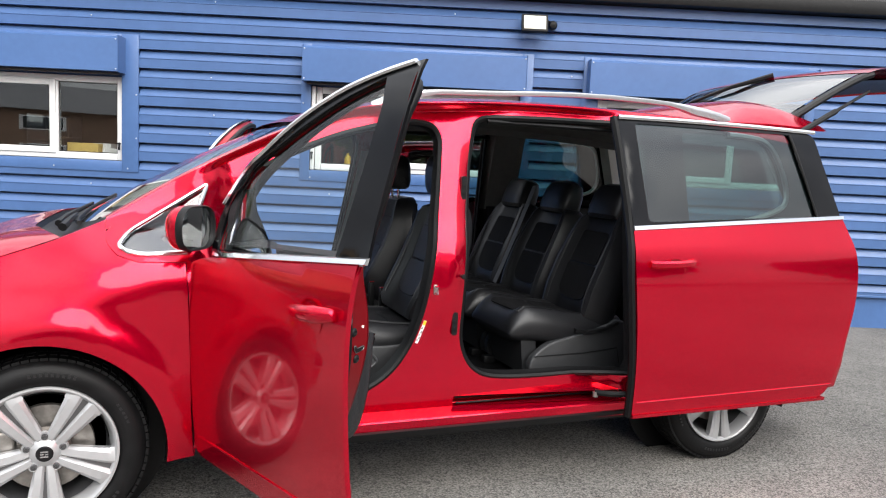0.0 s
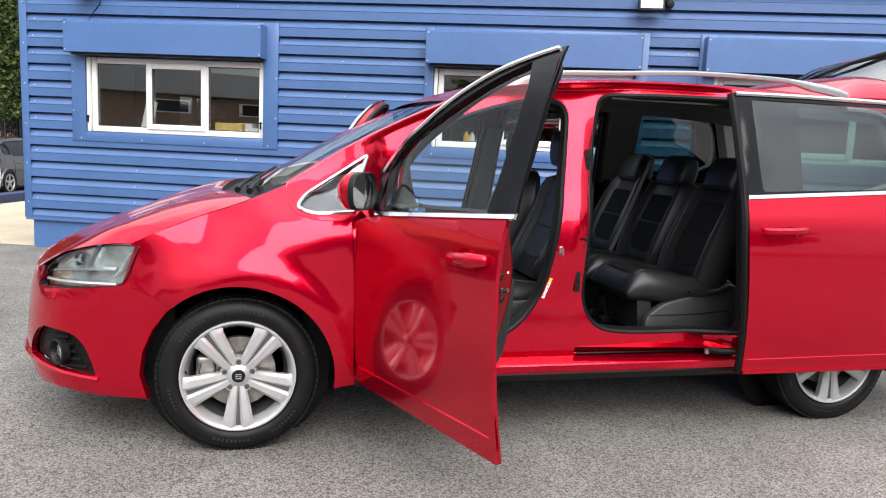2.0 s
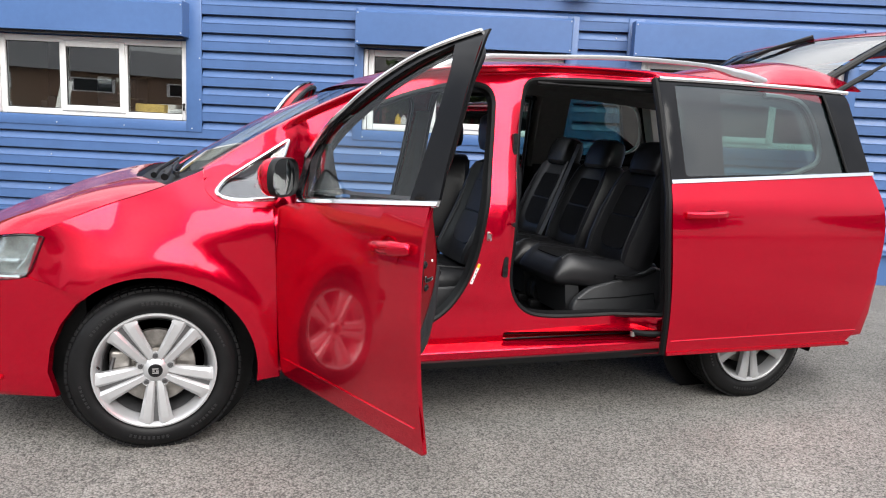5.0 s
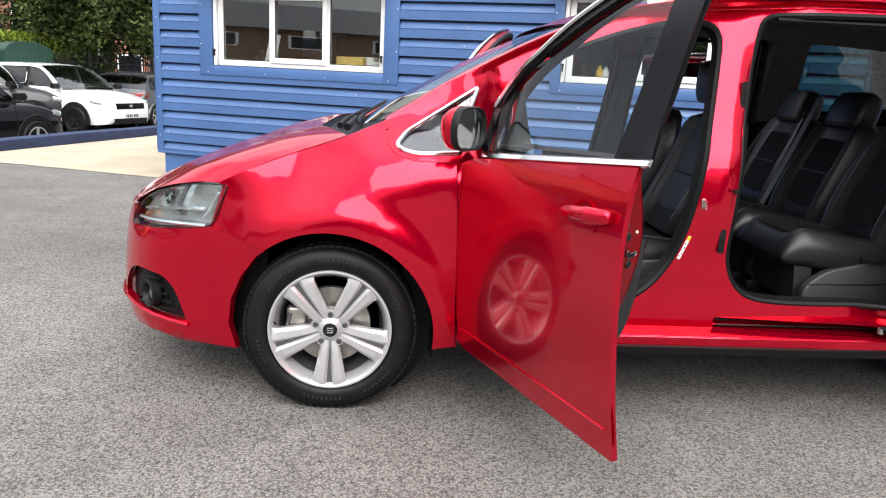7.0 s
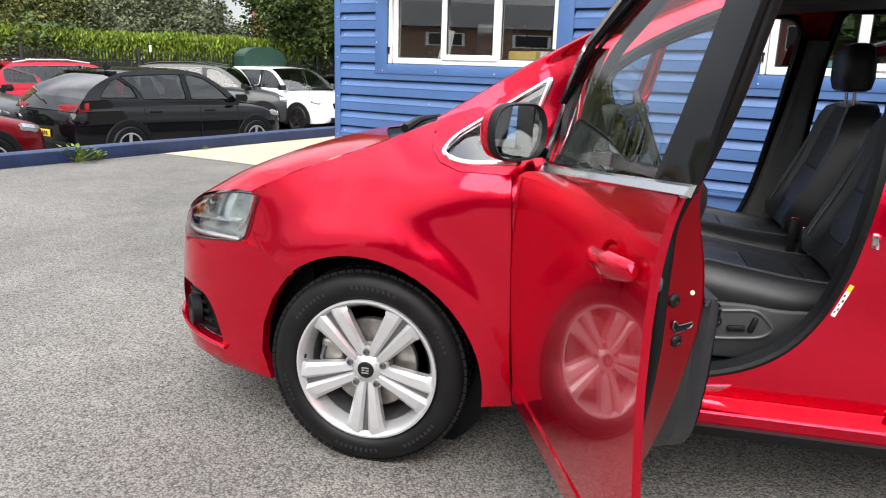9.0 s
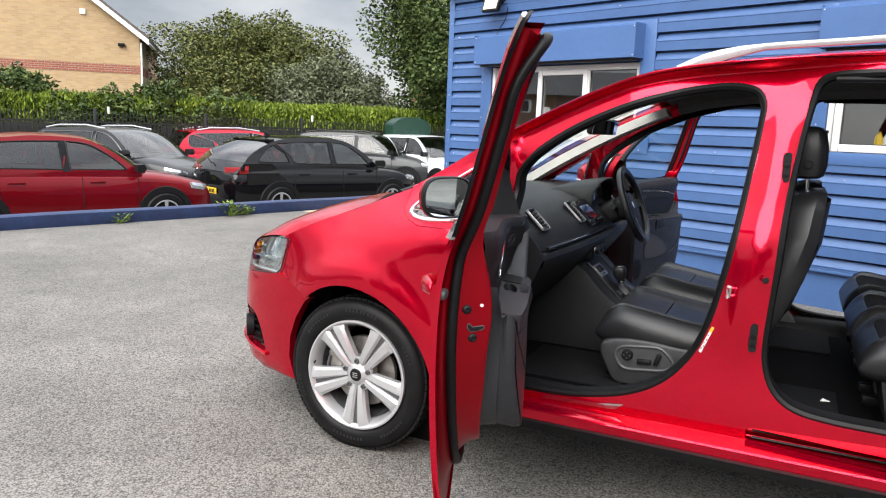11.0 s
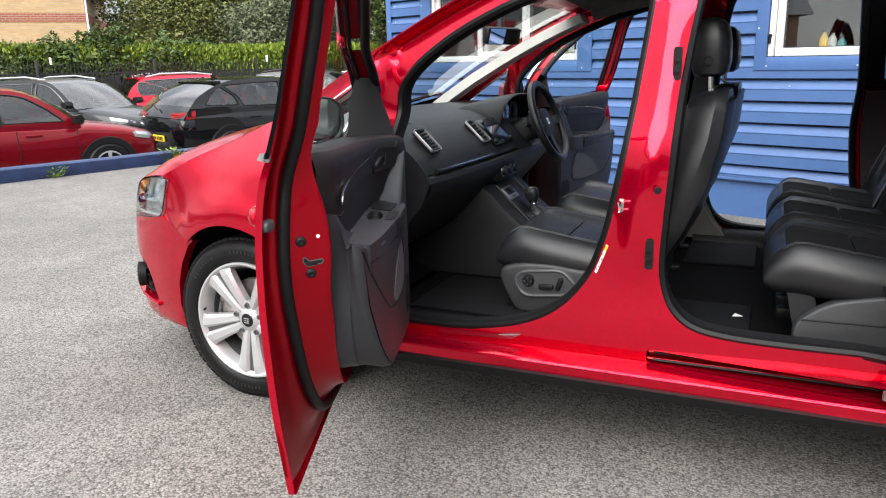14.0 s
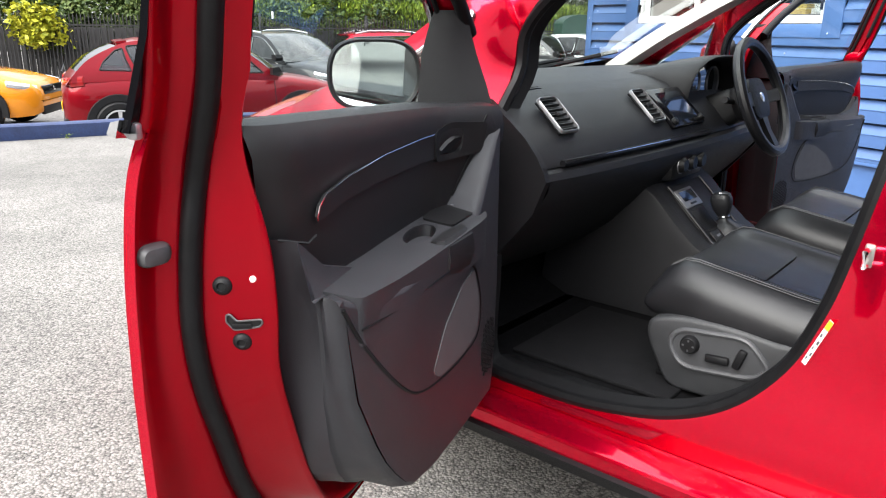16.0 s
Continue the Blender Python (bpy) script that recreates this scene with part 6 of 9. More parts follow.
# rear bumper and tail lamps
for side in (0, 1):
    bm = bmesh.new()
    secs = []
    for z, px in ((0.26, 3.71), (0.34, 3.77), (0.46, 3.80), (0.58, 3.805), (0.66, 3.78), (0.70, 3.74)):
        row = []
        for k in range(12):
            t = k / 11
            x = 3.42 + (px - 3.42) * math.sin(t * math.pi / 2) ** 0.7
            y = S(3.42, z) + 0.0 + (0.95 - S(3.42, z)) * (1 - math.cos(t * math.pi / 2)) ** 1.25
            row.append((x, y - 0.006, z))
        secs.append(row)
    cpart("rear_bumper", lofted(secs, False, False), PAINT, car, "", side)
    bm = bmesh.new()
    loft(bm, [[(3.60 + dx, S(3.6, z) - 0.008 + dy, z) for dx, dy in ((0.0, 0.0), (0.05, 0.005), (0.095, 0.04), (0.11, 0.10), (0.05, 0.1))] for z in np.linspace(0.74, 1.12, 8)])
    cpart("tail_lamp", bm, REDLENS, car, "red tail lamp", side)
    part("reflector", boxed(3.74, 3.77, 0.14 if not side else CW - 0.17, 0.17 if not side else CW - 0.14, 0.50, 0.54, 0.004), REDLENS, car)
# rear end closing below the open tailgate
bm = bmesh.new()
loft(bm, [[(3.72, 0.20, z), (3.79, 0.4, z), (3.80, 0.95, z), (3.79, 1.5, z), (3.72, 1.70, z)] for z in (0.30, 0.5, 0.70)], False, False)
part("boot_sill", bm, BLACK, car)

# ------------------------------------------------ cabin
part("floor_carpet", boxed(0.52, 3.70, 0.20, CW - 0.20, 0.30, 0.395, 0.01), CARPET, car, "black carpet")
bm = bmesh.new()
loft(bm, [[(0.50, y, 0.40), (0.38, y, 0.45), (0.26, y, 0.60), (0.22, y, 0.85), (0.24, y, 1.05)] for y in (0.14, 0.6, 1.3, CW - 0.14)], False, False)
part("bulkhead", bm, CARPET, car)
for y0, x0, x1 in ((0.26, 0.62, 1.05), (1.24, 0.62, 1.05), (0.25, 1.50, 1.80), (1.25, 1.50, 1.80)):
    part("floor_mat", boxed(x0, x1, y0, y0 + 0.42, 0.396, 0.408, 0.004), FABRIC, car)
bm = bmesh.new()
box(bm, 1.735, 1.760, 0.52, 0.548, 0.409, 0.4095)
part("mat_tag", prismed([(1.742, 0.520), (1.775, 0.532), (1.750, 0.556)], XY, 0.409, 0.411), PAPER, car, smooth=False)
for side in (0, 1):
    # sill and B-post linings
    bm = bmesh.new()
    loft(bm, [[(x, 0.25, 0.392), (x, 0.215, 0.404), (x, 0.19, 0.408), (x, 0.165, 0.402), (x, 0.165, 0.36), (x, 0.25, 0.36)] for x in np.linspace(0.62, 1.06, 10)])
    cpart("sill_lining", bm, BLACK, car, "", side)
    bm = bmesh.new()
    loft(bm, [[(x, 0.25, 0.40), (x, 0.215, 0.450), (x, 0.19, 0.466), (x, 0.155, 0.462), (x, 0.155, 0.40), (x, 0.25, 0.38)] for x in np.linspace(1.50, 2.36, 10)])
    cpart("sill_lining", bm, BLACK, car, "", side)
    bm = sheeted([(0.80, 0.366), (1.07, 0.376), (1.10, 0.402), (1.0, 0.388), (0.80, 0.382)], rec(0, -0.003), (), 0.05, 0.002, (0, 1, 0))
    cpart("sill_plate", bm, CHROME, car, "brushed steel sill plate", side)
    bm = bmesh.new()
    loft(bm, [[(xa, S(1.4, z) + 0.165, z), (xa + 0.015, S(1.4, z) + 0.205, z), (xb - 0.015, S(1.4, z) + 0.205, z), (xb, S(1.4, z) + 0.165, z)] for z, xa, xb in ((0.42, 1.10, 1.68), (0.50, 1.23, 1.60), (0.60, 1.315, 1.548), (0.72, 1.362, 1.54), (0.90, 1.405, 1.55), (1.15, 1.452, 1.558), (1.34, 1.480, 1.574), (1.43, 1.492, 1.582))])
    cpart("pillar_lining", bm, HEADLINER, car, "", side)
    bm = bmesh.new()
    loft(bm, [[screen_pt(u, v, o) for v, o in ((0.030, -0.02), (0.034, -0.060), (0.088, -0.055), (0.100, -0.018))] for u in np.linspace(0.0, 1.0, 14)])
    cpart("screen_pillar_lining", bm, PILLARTRIM, car, "pale grey pillar trim", side)
    bm = bmesh.new()
    loft(bm, [[(xa, S(2.5, z) + 0.05, z), (xa + 0.03, S(2.5, z) + 0.13, z), (xb - 0.03, S(2.5, z) + 0.13, z), (xb, S(2.5, z) + 0.05, z)] for z, xa, xb in ((0.40, 2.36, 3.5), (0.8, 2.36, 3.5), (1.12, 2.36, 3.45))])
    cpart("rear_side_lining", bm, BLACK, car, "", side)
    bm = bmesh.new()
    loft(bm, [[(2.35, S(2.5, z) + 0.035, z), (2.37, S(2.5, z) + 0.11, z), (2.58, S(2.5, z) + 0.11, z), (2.61, S(2.5, z) + 0.03, z)] for z in (1.10, 1.3, 1.5, 1.6)])
    cpart("rear_pillar_lining", bm, HEADLINER, car, "", side)
    bm = bmesh.new()
    loft(bm, [[(3.20 + (1.16 - z) * -0.0 + (1.56 - z) * 0.42 - 0.02, S(3.2, z) + 0.03, z), (3.2 + (1.56 - z) * 0.42, S(3.2, z) + 0.10, z), (3.40 + (1.56 - z) * 0.3, S(3.2, z) + 0.10, z), (3.45 + (1.56 - z) * 0.3, S(3.2, z) + 0.03, z)] for z in (1.10, 1.3, 1.5, 1.58)])
    cpart("tail_pillar_lining", bm, PILLARTRIM, car, "", side)
    # striker, hinge checks, pin and label on the B-post
    st = cpart("door_striker", tubed([(1.412, 0.145, 0.842), (1.412, 0.096, 0.842), (1.412, 0.092, 0.868), (1.412, 0.142, 0.868)], 0.005, 6), CHROME, car, "steel door striker", side)
    cpart("striker_plate", boxed(1.405, 1.422, 0.122, 0.136, 0.834, 0.876, 0.004), STEEL, st, "", side)
    tag = lambda u, v, o: rec(0, o - 0.009 * u)(1.336 + 0.009 * u + 0.035 * v, 0.636 - 0.002 * u + 0.093 * v)
    sticker = lambda u0, u1, v0, v1, o: lofted([[tag(u0 + (u1 - u0) * k / 4, v0 + (v1 - v0) * q / 6, o) for k in range(5)] for q in range(7)], False, False)
    lab = cpart("pressure_label", sticker(0, 1, 0, 1, -0.0022), PAPER, car, "white and yellow paper label", side)
    cpart("label_band", sticker(0.02, 0.98, 0.80, 0.99, -0.0030), YELLOW, lab, "", side)
    for u0, u1, v0, v1 in ((0.15, 0.55, 0.62, 0.70), (0.40, 0.85, 0.46, 0.54), (0.15, 0.45, 0.33, 0.40), (0.5, 0.85, 0.20, 0.28), (0.15, 0.5, 0.10, 0.17)):
        cpart("label_bar", sticker(u0, u1, v0, v1, -0.0030), BUFFER, lab, "", side)
    for z, cx_ in ((0.712, 1.503), (1.272, 1.546)):
        h = cpart("door_catch", prismed(rounded([(-0.012, -0.048), (0.012, -0.048), (0.012, 0.048), (-0.012, 0.048)], 0.010), lambda p, q, dd: (cx_ + p, rec()(cx_ - 0.02, z)[1] + dd, z + q), -0.003, 0.010), BLACK, car, "", side)
        for dz in (-0.024, 0.006):
            cpart("catch_roller", lathed([(0.0, -0.012), (0.009, -0.011), (0.010, -0.004)], 12, "y", (cx_, rec()(cx_, z)[1], z + dz)), RUBBER, h, "", side)
    cpart("guide_pin", lathed([(0.0, -0.036), (0.010, -0.035), (0.011, -0.026), (0.006, -0.024), (0.006, 0.01)], 12, "y", (1.522, rec()(1.522, 0.912)[1], 0.912)), BLACK, car, "", side)
    # headliner side rail and rear grab rail
    bm = bmesh.new()
    loft(bm, [[(x, S(x, edge_z(x)) + 0.145, edge_z(x) - 0.040), (x, S(x, edge_z(x)) + 0.165, edge_z(x) - 0.078), (x, S(x, edge_z(x)) + 0.24, edge_z(x) - 0.045), (x, S(x, edge_z(x)) + 0.24, edge_z(x) + 0.0), (x, S(x, edge_z(x)) + 0.15, edge_z(x) - 0.012)] for x in np.linspace(1.0, 3.3, 20)])
    cpart("roof_side_lining", bm, HEADLINER, car, "", side)
    cpart("upper_track", tubed([(x, S(x, 1.565) + 0.075, 1.555) for x in np.linspace(1.66, 2.34, 6)], 0.010, 6), RUBBER, car, "", side)
bm = bmesh.new()
loft(bm, [[(x, y, edge_z(x) - 0.012 + 0.03 * (1 - ((y - 0.95) / 0.65) ** 2)) for y in np.linspace(0.30, CW - 0.30, 11)] for x in np.linspace(0.95, 3.4, 14)], False, False)
part("headliner", bm, HEADLINER, car)

# dashboard swept across the cabin
dash = new("dashboard"); dash.parent = car
DP = [(-0.10, 1.080), (0.14, 1.086), (0.40, 1.084), (0.52, 1.072), (0.585, 1.052), (0.64, 1.015), (0.69, 0.975), (0.725, 0.935), (0.742, 0.905)]
bm = bmesh.new()
secs = []
for k in range(29):
    y = 0.185 + (CW - 0.37) * k / 28
    t = abs(y - 0.95) / 0.765
    push = 0.030 * (1 - t ** 2) - 0.012 * t ** 4
    xs = 0.225 - 0.10 * (1 - t ** 2)
    ff = (0.40 - xs) / 0.50
    secs.append([((x if x >= 0.4 else 0.40 - (0.40 - x) * ff) + push * (1 if x > 0.4 else 0.3), y, z) for x, z in DP])
loft(bm, secs, False, False)
part("dash_top", bm, TRIMGREY, dash)
bm = bmesh.new()
secs = []
for k in range(29):
    y = 0.185 + (CW - 0.37) * k / 28
    t = abs(y - 0.95) / 0.765
    push = 0.030 * (1 - t ** 2) - 0.012 * t ** 4
    secs.append([(x + push, y, z) for x, z in ((0.735, 0.904), (0.756, 0.895), (0.764, 0.880), (0.760, 0.855), (0.735, 0.815), (0.68, 0.745), (0.60, 0.66), (0.50, 0.585), (0.36, 0.52))])
loft(bm, secs, False, False)
part("glove_box", bm, TRIMGREY, dash)
part("dash_strip", tubed([(0.738 + 0.030 * (1 - (abs(y - 0.95) / 0.765) ** 2), y, 0.912) for y in np.linspace(0.25, 1.1, 16)], 0.009, 6), PIANO, dash)
part("dash_line", tubed([(0.746 + 0.030 * (1 - (abs(y - 0.95) / 0.765) ** 2), y, 0.918) for y in np.linspace(0.25, 0.78, 12)], 0.0016, 5), CHROME, dash)
for side in (0, 1):
    bm = bmesh.new()
    prism(bm, [(0.24, 1.02), (0.28, 1.076)] + DP[2:] + [(0.752, 0.88), (0.72, 0.80), (0.62, 0.68), (0.36, 0.50)], XZ, 0.166, 0.186)
    cpart("dash_end", bm, TRIMGREY, dash, "", side)


def vent(cy, w, h, down=0.0):
    """Air vent: silver rim, dark slats, a thumb tab, set in the dash face."""
    m = Matrix.Translation((0.660 + 0.03 * (1 - (abs(cy - 0.95) / 0.765) ** 2), cy, 1.012)) @ pose(0, 0, 0, 0, 44, 0) @ Matrix.Translation((down, 0, 0))
    bm = bmesh.new()
    loft(bm, [[(q * k, p * k, 0.002 + o) for p, q in rrect(w, h, 0.014, 4)] for o, k in ((-0.004, 1.045), (0.004, 1.03), (0.0055, 1.0), (0.004, 0.965), (-0.004, 0.955))], True, False)
    bmesh.ops.transform(bm, matrix=m, verts=bm.verts)
    vt = part("air_vent", bm, LEVER, dash)
    for k in range(7):
        q = -h / 2 + h * (k + 0.5) / 7
        part("slat", boxed(-0.0022, 0.0022, -w / 2 * 0.93, w / 2 * 0.93, -0.003, 0.004, 0.0008, 1, m=m @ Matrix.Translation((q, 0, 0)) @ pose(0, 0, 0, 0, -25, 0)), BLACK, vt)
    part("thumb_tab", boxed(-0.006, 0.006, -0.010, 0.010, 0.0, 0.008, 0.002, m=m), BLACK, vt)
    part("vent_backing", boxed(-h / 2 * 0.95, h / 2 * 0.95, -w / 2 * 0.95, w / 2 * 0.95, -0.010, -0.007, 0.0, m=m), RUBBER, vt, smooth=False)


vent(0.335, 0.082, 0.105)
vent(0.785, 0.078, 0.115, 0.008)
vent(1.60, 0.082, 0.105)
# centre stack
mscr = Matrix.Translation((0.706, 0.955, 0.992)) @ pose(0, 0, 0, 0, 44, 0)
part("display_bezel", boxed(-0.072, 0.072, -0.115, 0.115, -0.01, 0.008, 0.006, m=mscr), GLOSSBLK, dash)
part("display", boxed(-0.052, 0.052, -0.078, 0.078, 0.0085, 0.010, 0.0, m=mscr), SCREEN, dash, "dark touch screen")
for y in (0.85, 1.05):
    bm = lathed([(0.0, 0.018), (0.010, 0.018), (0.012, 0.008)], 16, "z")
    bmesh.ops.transform(bm, matrix=mscr @ Matrix.Translation((0.055, y - 0.95, 0)), verts=bm.verts)
    part("display_knob", bm, BLACK, dash)
part("climate_panel", boxed(0.68, 0.785, 0.80, 1.04, 0.790, 0.895, 0.02), BLACK, dash)
for y in (0.852, 0.920, 0.988):
    bm = lathed([(0.0, 0.802), (0.018, 0.802), (0.022, 0.796), (0.024, 0.782)], 20, "x", (0, y, 0.838))
    part("climate_knob", bm, BLACK, dash)
    part("knob_ring", lathed([(0.0235, 0.787), (0.026, 0.788), (0.027, 0.784)], 20, "x", (0, y, 0.838)), LEVER, dash)
part("climate_buttons", boxed(0.782, 0.788, 0.82, 1.02, 0.868, 0.886, 0.003), GLOSSBLK, dash)
# small demister grille
bm = bmesh.new()
for k in range(5):
    box(bm, 0.505 + 0.012 * k, 0.511 + 0.012 * k, 0.365, 0.435, 1.0715 - 0.003 * k, 1.078 - 0.003 * k)
part("demister_grille", bm, GLOSSBLK, dash, smooth=False)
# instrument binnacle
bm = bmesh.new()
secs = []
for x, h_, w_ in ((0.40, 0.004, 0.17), (0.45, 0.022, 0.185), (0.52, 0.050, 0.20), (0.60, 0.072, 0.21), (0.68, 0.086, 0.213), (0.715, 0.088, 0.213), (0.722, 0.084, 0.208), (0.715, 0.078, 0.202), (0.66, 0.066, 0.196)):
    zb_ = float(np.interp(x, [0.4, 0.52, 0.585, 0.64, 0.69, 0.73], [1.076, 1.066, 1.048, 1.022, 0.992, 0.965]))
    top_ = 1.052 + h_
    secs.append([(x - 0.035 * (1 - math.sin(math.pi * k / 24)) * (1 if x > 0.5 else 0), 1.298 - w_ * math.copysign(abs(math.cos(math.pi * k / 24)) ** 0.62, math.cos(math.pi * k / 24)), zb_ + (top_ - zb_) * math.sin(math.pi * k / 24) ** 0.55) for k in range(25)])
loft(bm, secs, False, False)
part("binnacle_hood", bm, TRIMGREY, dash, angle=60)
part("instruments", boxed(0.640, 0.652, 1.12, 1.47, 0.99, 1.105, 0.006), SCREEN, dash)
for y in (1.215, 1.385):
    part("dial_ring", lathed([(0.050, 0.652), (0.053, 0.657), (0.056, 0.652)], 28, "x", (0, y, 1.045)), LEVER, dash)

# centre console
con = new("centre_console"); con.parent = car
CON = [(0.40, 0.40), (0.42, 0.58), (0.60, 0.71), (0.72, 0.80), (0.775, 0.762), (0.84, 0.694), (0.90, 0.642), (0.97, 0.602), (1.05, 0.578), (1.12, 0.555), (1.14, 0.40)]
bm = bmesh.new()
secs = []
for y, s in ((0.735, 0.0), (0.74, 0.6), (0.76, 1.0), (0.85, 1.0), (1.05, 1.0), (1.14, 1.0), (1.16, 0.6), (1.165, 0.0)):
    secs.append([(x - (0.02 * (1 - s) if x > 0.5 else 0), y, z - (0.02 * (1 - s) if z > 0.5 else 0)) for x, z in CON])
loft(bm, secs)
part("console_body", bm, TRIMGREY, con)
slope = Matrix.Translation((0.838, 0.935, 0.697)) @ pose(0, 0, 0, 0, 44, 0)
part("console_plate", boxed(-0.105, 0.125, -0.120, 0.120, -0.004, 0.006, 0.005, m=slope), BLACK, con)
for y in (-0.118, 0.118):
    part("console_edge", tubed([slope @ Vector((-0.105, y, 0.007)), slope @ Vector((0.125, y, 0.007))], 0.004, 6), PIANO, con)
sp_ = part("switch_plate", boxed(-0.085, -0.020, -0.115, 0.005, 0.006, 0.012, 0.003, m=slope), LEVER, con, "silver switch plate")
part("switch_recess", boxed(-0.075, -0.042, -0.100, -0.010, 0.012, 0.0135, 0.0, m=slope), SCREEN, sp_)
part("switch_slot", boxed(-0.034, -0.028, -0.075, -0.035, 0.012, 0.0135, 0.0, m=slope), BLACK, sp_)
part("cup_recess", boxed(-0.012, 0.060, -0.105, -0.005, 0.006, 0.008, 0.002, m=slope), RUBBER, con)
pk_ = part("parking_switch", boxed(0.070, 0.110, -0.095, -0.030, 0.006, 0.014, 0.004, m=slope), BLACK, con)
part("switch_mark", boxed(0.085, 0.092, -0.075, -0.050, 0.014, 0.0148, 0.0, m=slope), LEVER, pk_)
gear = part("gear_lever", lofted([[(p * k * a_, p2 * k, z) for p, p2 in rrect(1.0, 1.0, 0.42, 5)] for z, k, a_ in ((0.0, 0.105, 1.2), (0.012, 0.092, 1.2), (0.022, 0.082, 1.15), (0.030, 0.072, 1.1), (0.040, 0.050, 1.0), (0.050, 0.030, 1.0), (0.056, 0.026, 1.0), (0.064, 0.034, 1.05), (0.076, 0.044, 1.1), (0.092, 0.051, 1.15), (0.110, 0.053, 1.15), (0.122, 0.048, 1.1), (0.129, 0.034, 1.0), (0.131, 0.012, 1.0))]), LEATHER, con, "gear lever with a leather gaiter", angle=60)
gear.matrix_world = Matrix.Translation((0.905, 0.955, 0.628)) @ pose(0, 0, 0, 0, -14, 0)
part("gear_collar", tubed([(p * 0.032, p2 * 0.032, 0.056) for p, p2 in rrect(1.0, 1.0, 0.45, 4)], 0.003, 6, True), CHROME, gear)
part("gear_trim", tubed([(0.0285 * math.sin(a_) * 0.9, 0.0275 * math.cos(a_), 0.096 + 0.034 * math.sin(a_ * 0.5)) for a_ in np.linspace(0.2, math.pi - 0.2, 12)], 0.003, 6), LEVER, gear, "silver frame")

# steering wheel and column (driver sits on the offside)
sw = new("steering_wheel"); sw.parent = car
SWM = Matrix.Translation((0.822, 1.315, 1.000)) @ pose(0, 0, 0, 0, 68, 0)
def swp(n, bm, m, l=""):
    bmesh.ops.transform(bm, matrix=SWM, verts=bm.verts)
    return part(n, bm, m, sw, l)
swp("rim", tubed([(0.183 * math.cos(2 * math.pi * k / 40), 0.183 * math.sin(2 * math.pi * k / 40), 0.03) for k in range(40)], 0.0175, 10, True), LEATHER, "black leather rim")
swp("boss", lofted([[(p * k, q * k, z) for p, q in rrect(0.14, 0.16, 0.05, 4)] for z, k in ((-0.05, 0.8), (0.0, 1.0), (0.02, 0.95), (0.028, 0.7))]), TRIMGREY)
for a in (90, -90, 0):
    c, s = math.cos(radians(a)), math.sin(radians(a))
    swp("spoke", lofted([[(c * r - s * w, s * r + c * w, z + 0.008), (c * r + s * w, s * r - c * w, z + 0.008), (c * r + s * w, s * r - c * w, z - 0.008), (c * r - s * w, s * r + c * w, z - 0.008)] for r, w, z in ((0.05, 0.026, 0.012), (0.11, 0.018, 0.016), (0.172, 0.022, 0.028))]), PIANO)
swp("badge", lathed([(0.0, 0.031), (0.016, 0.030), (0.018, 0.026)], 20, "z"), CHROME)
swp("column", lofted([[(p * k, q * k, z) for p, q in rrect(0.13, 0.13, 0.04, 3)] for z, k in ((-0.28, 1.0), (-0.06, 0.9), (-0.04, 0.7))]), BLACK)
for s in (-1, 1):
    swp("stalk", tubed([(-0.01, s * 0.05, -0.045), (-0.02, s * 0.17, -0.03)], [0.008, 0.011], 7), BLACK)
# interior mirror
im = part("interior_mirror", boxed(-0.015, 0.015, -0.12, 0.12, -0.035, 0.035, 0.014), BLACK, car)
im.matrix_world = Matrix.Translation((0.775, 0.86, 1.388)) @ pose(0, 0, 0, 0, 12, -14)
part("mirror_stem", tubed([(-0.01, 0, 0.02), (-0.035, 0.02, 0.06)], 0.014, 7), BLACK, im)
part("mirror_glass", boxed(0.0155, 0.0165, -0.112, 0.112, -0.029, 0.029), MIRROR, im, smooth=False)


# ------------------------------------------------ seats
def cushion_sec(w, h, bolster, dip, n=9):
    """Section of a seat pad: flat below, bolsters at both sides, a dip between."""
    top = []
    for k in range(n * 2 + 1):
        t = -1 + k / n
        a = abs(t)
        z = h - dip * (1 - a ** 4) + bolster * math.exp(-((a - 0.80) / 0.16) ** 2) - (max(0, a - 0.86) / 0.14) ** 2 * h * 0.42
        top.append((t * w / 2, z))
    return top + [(w / 2 + 0.004, h * 0.30), (w / 2 - 0.02, 0.0), (-w / 2 + 0.02, 0.0), (-w / 2 - 0.004, h * 0.30)]


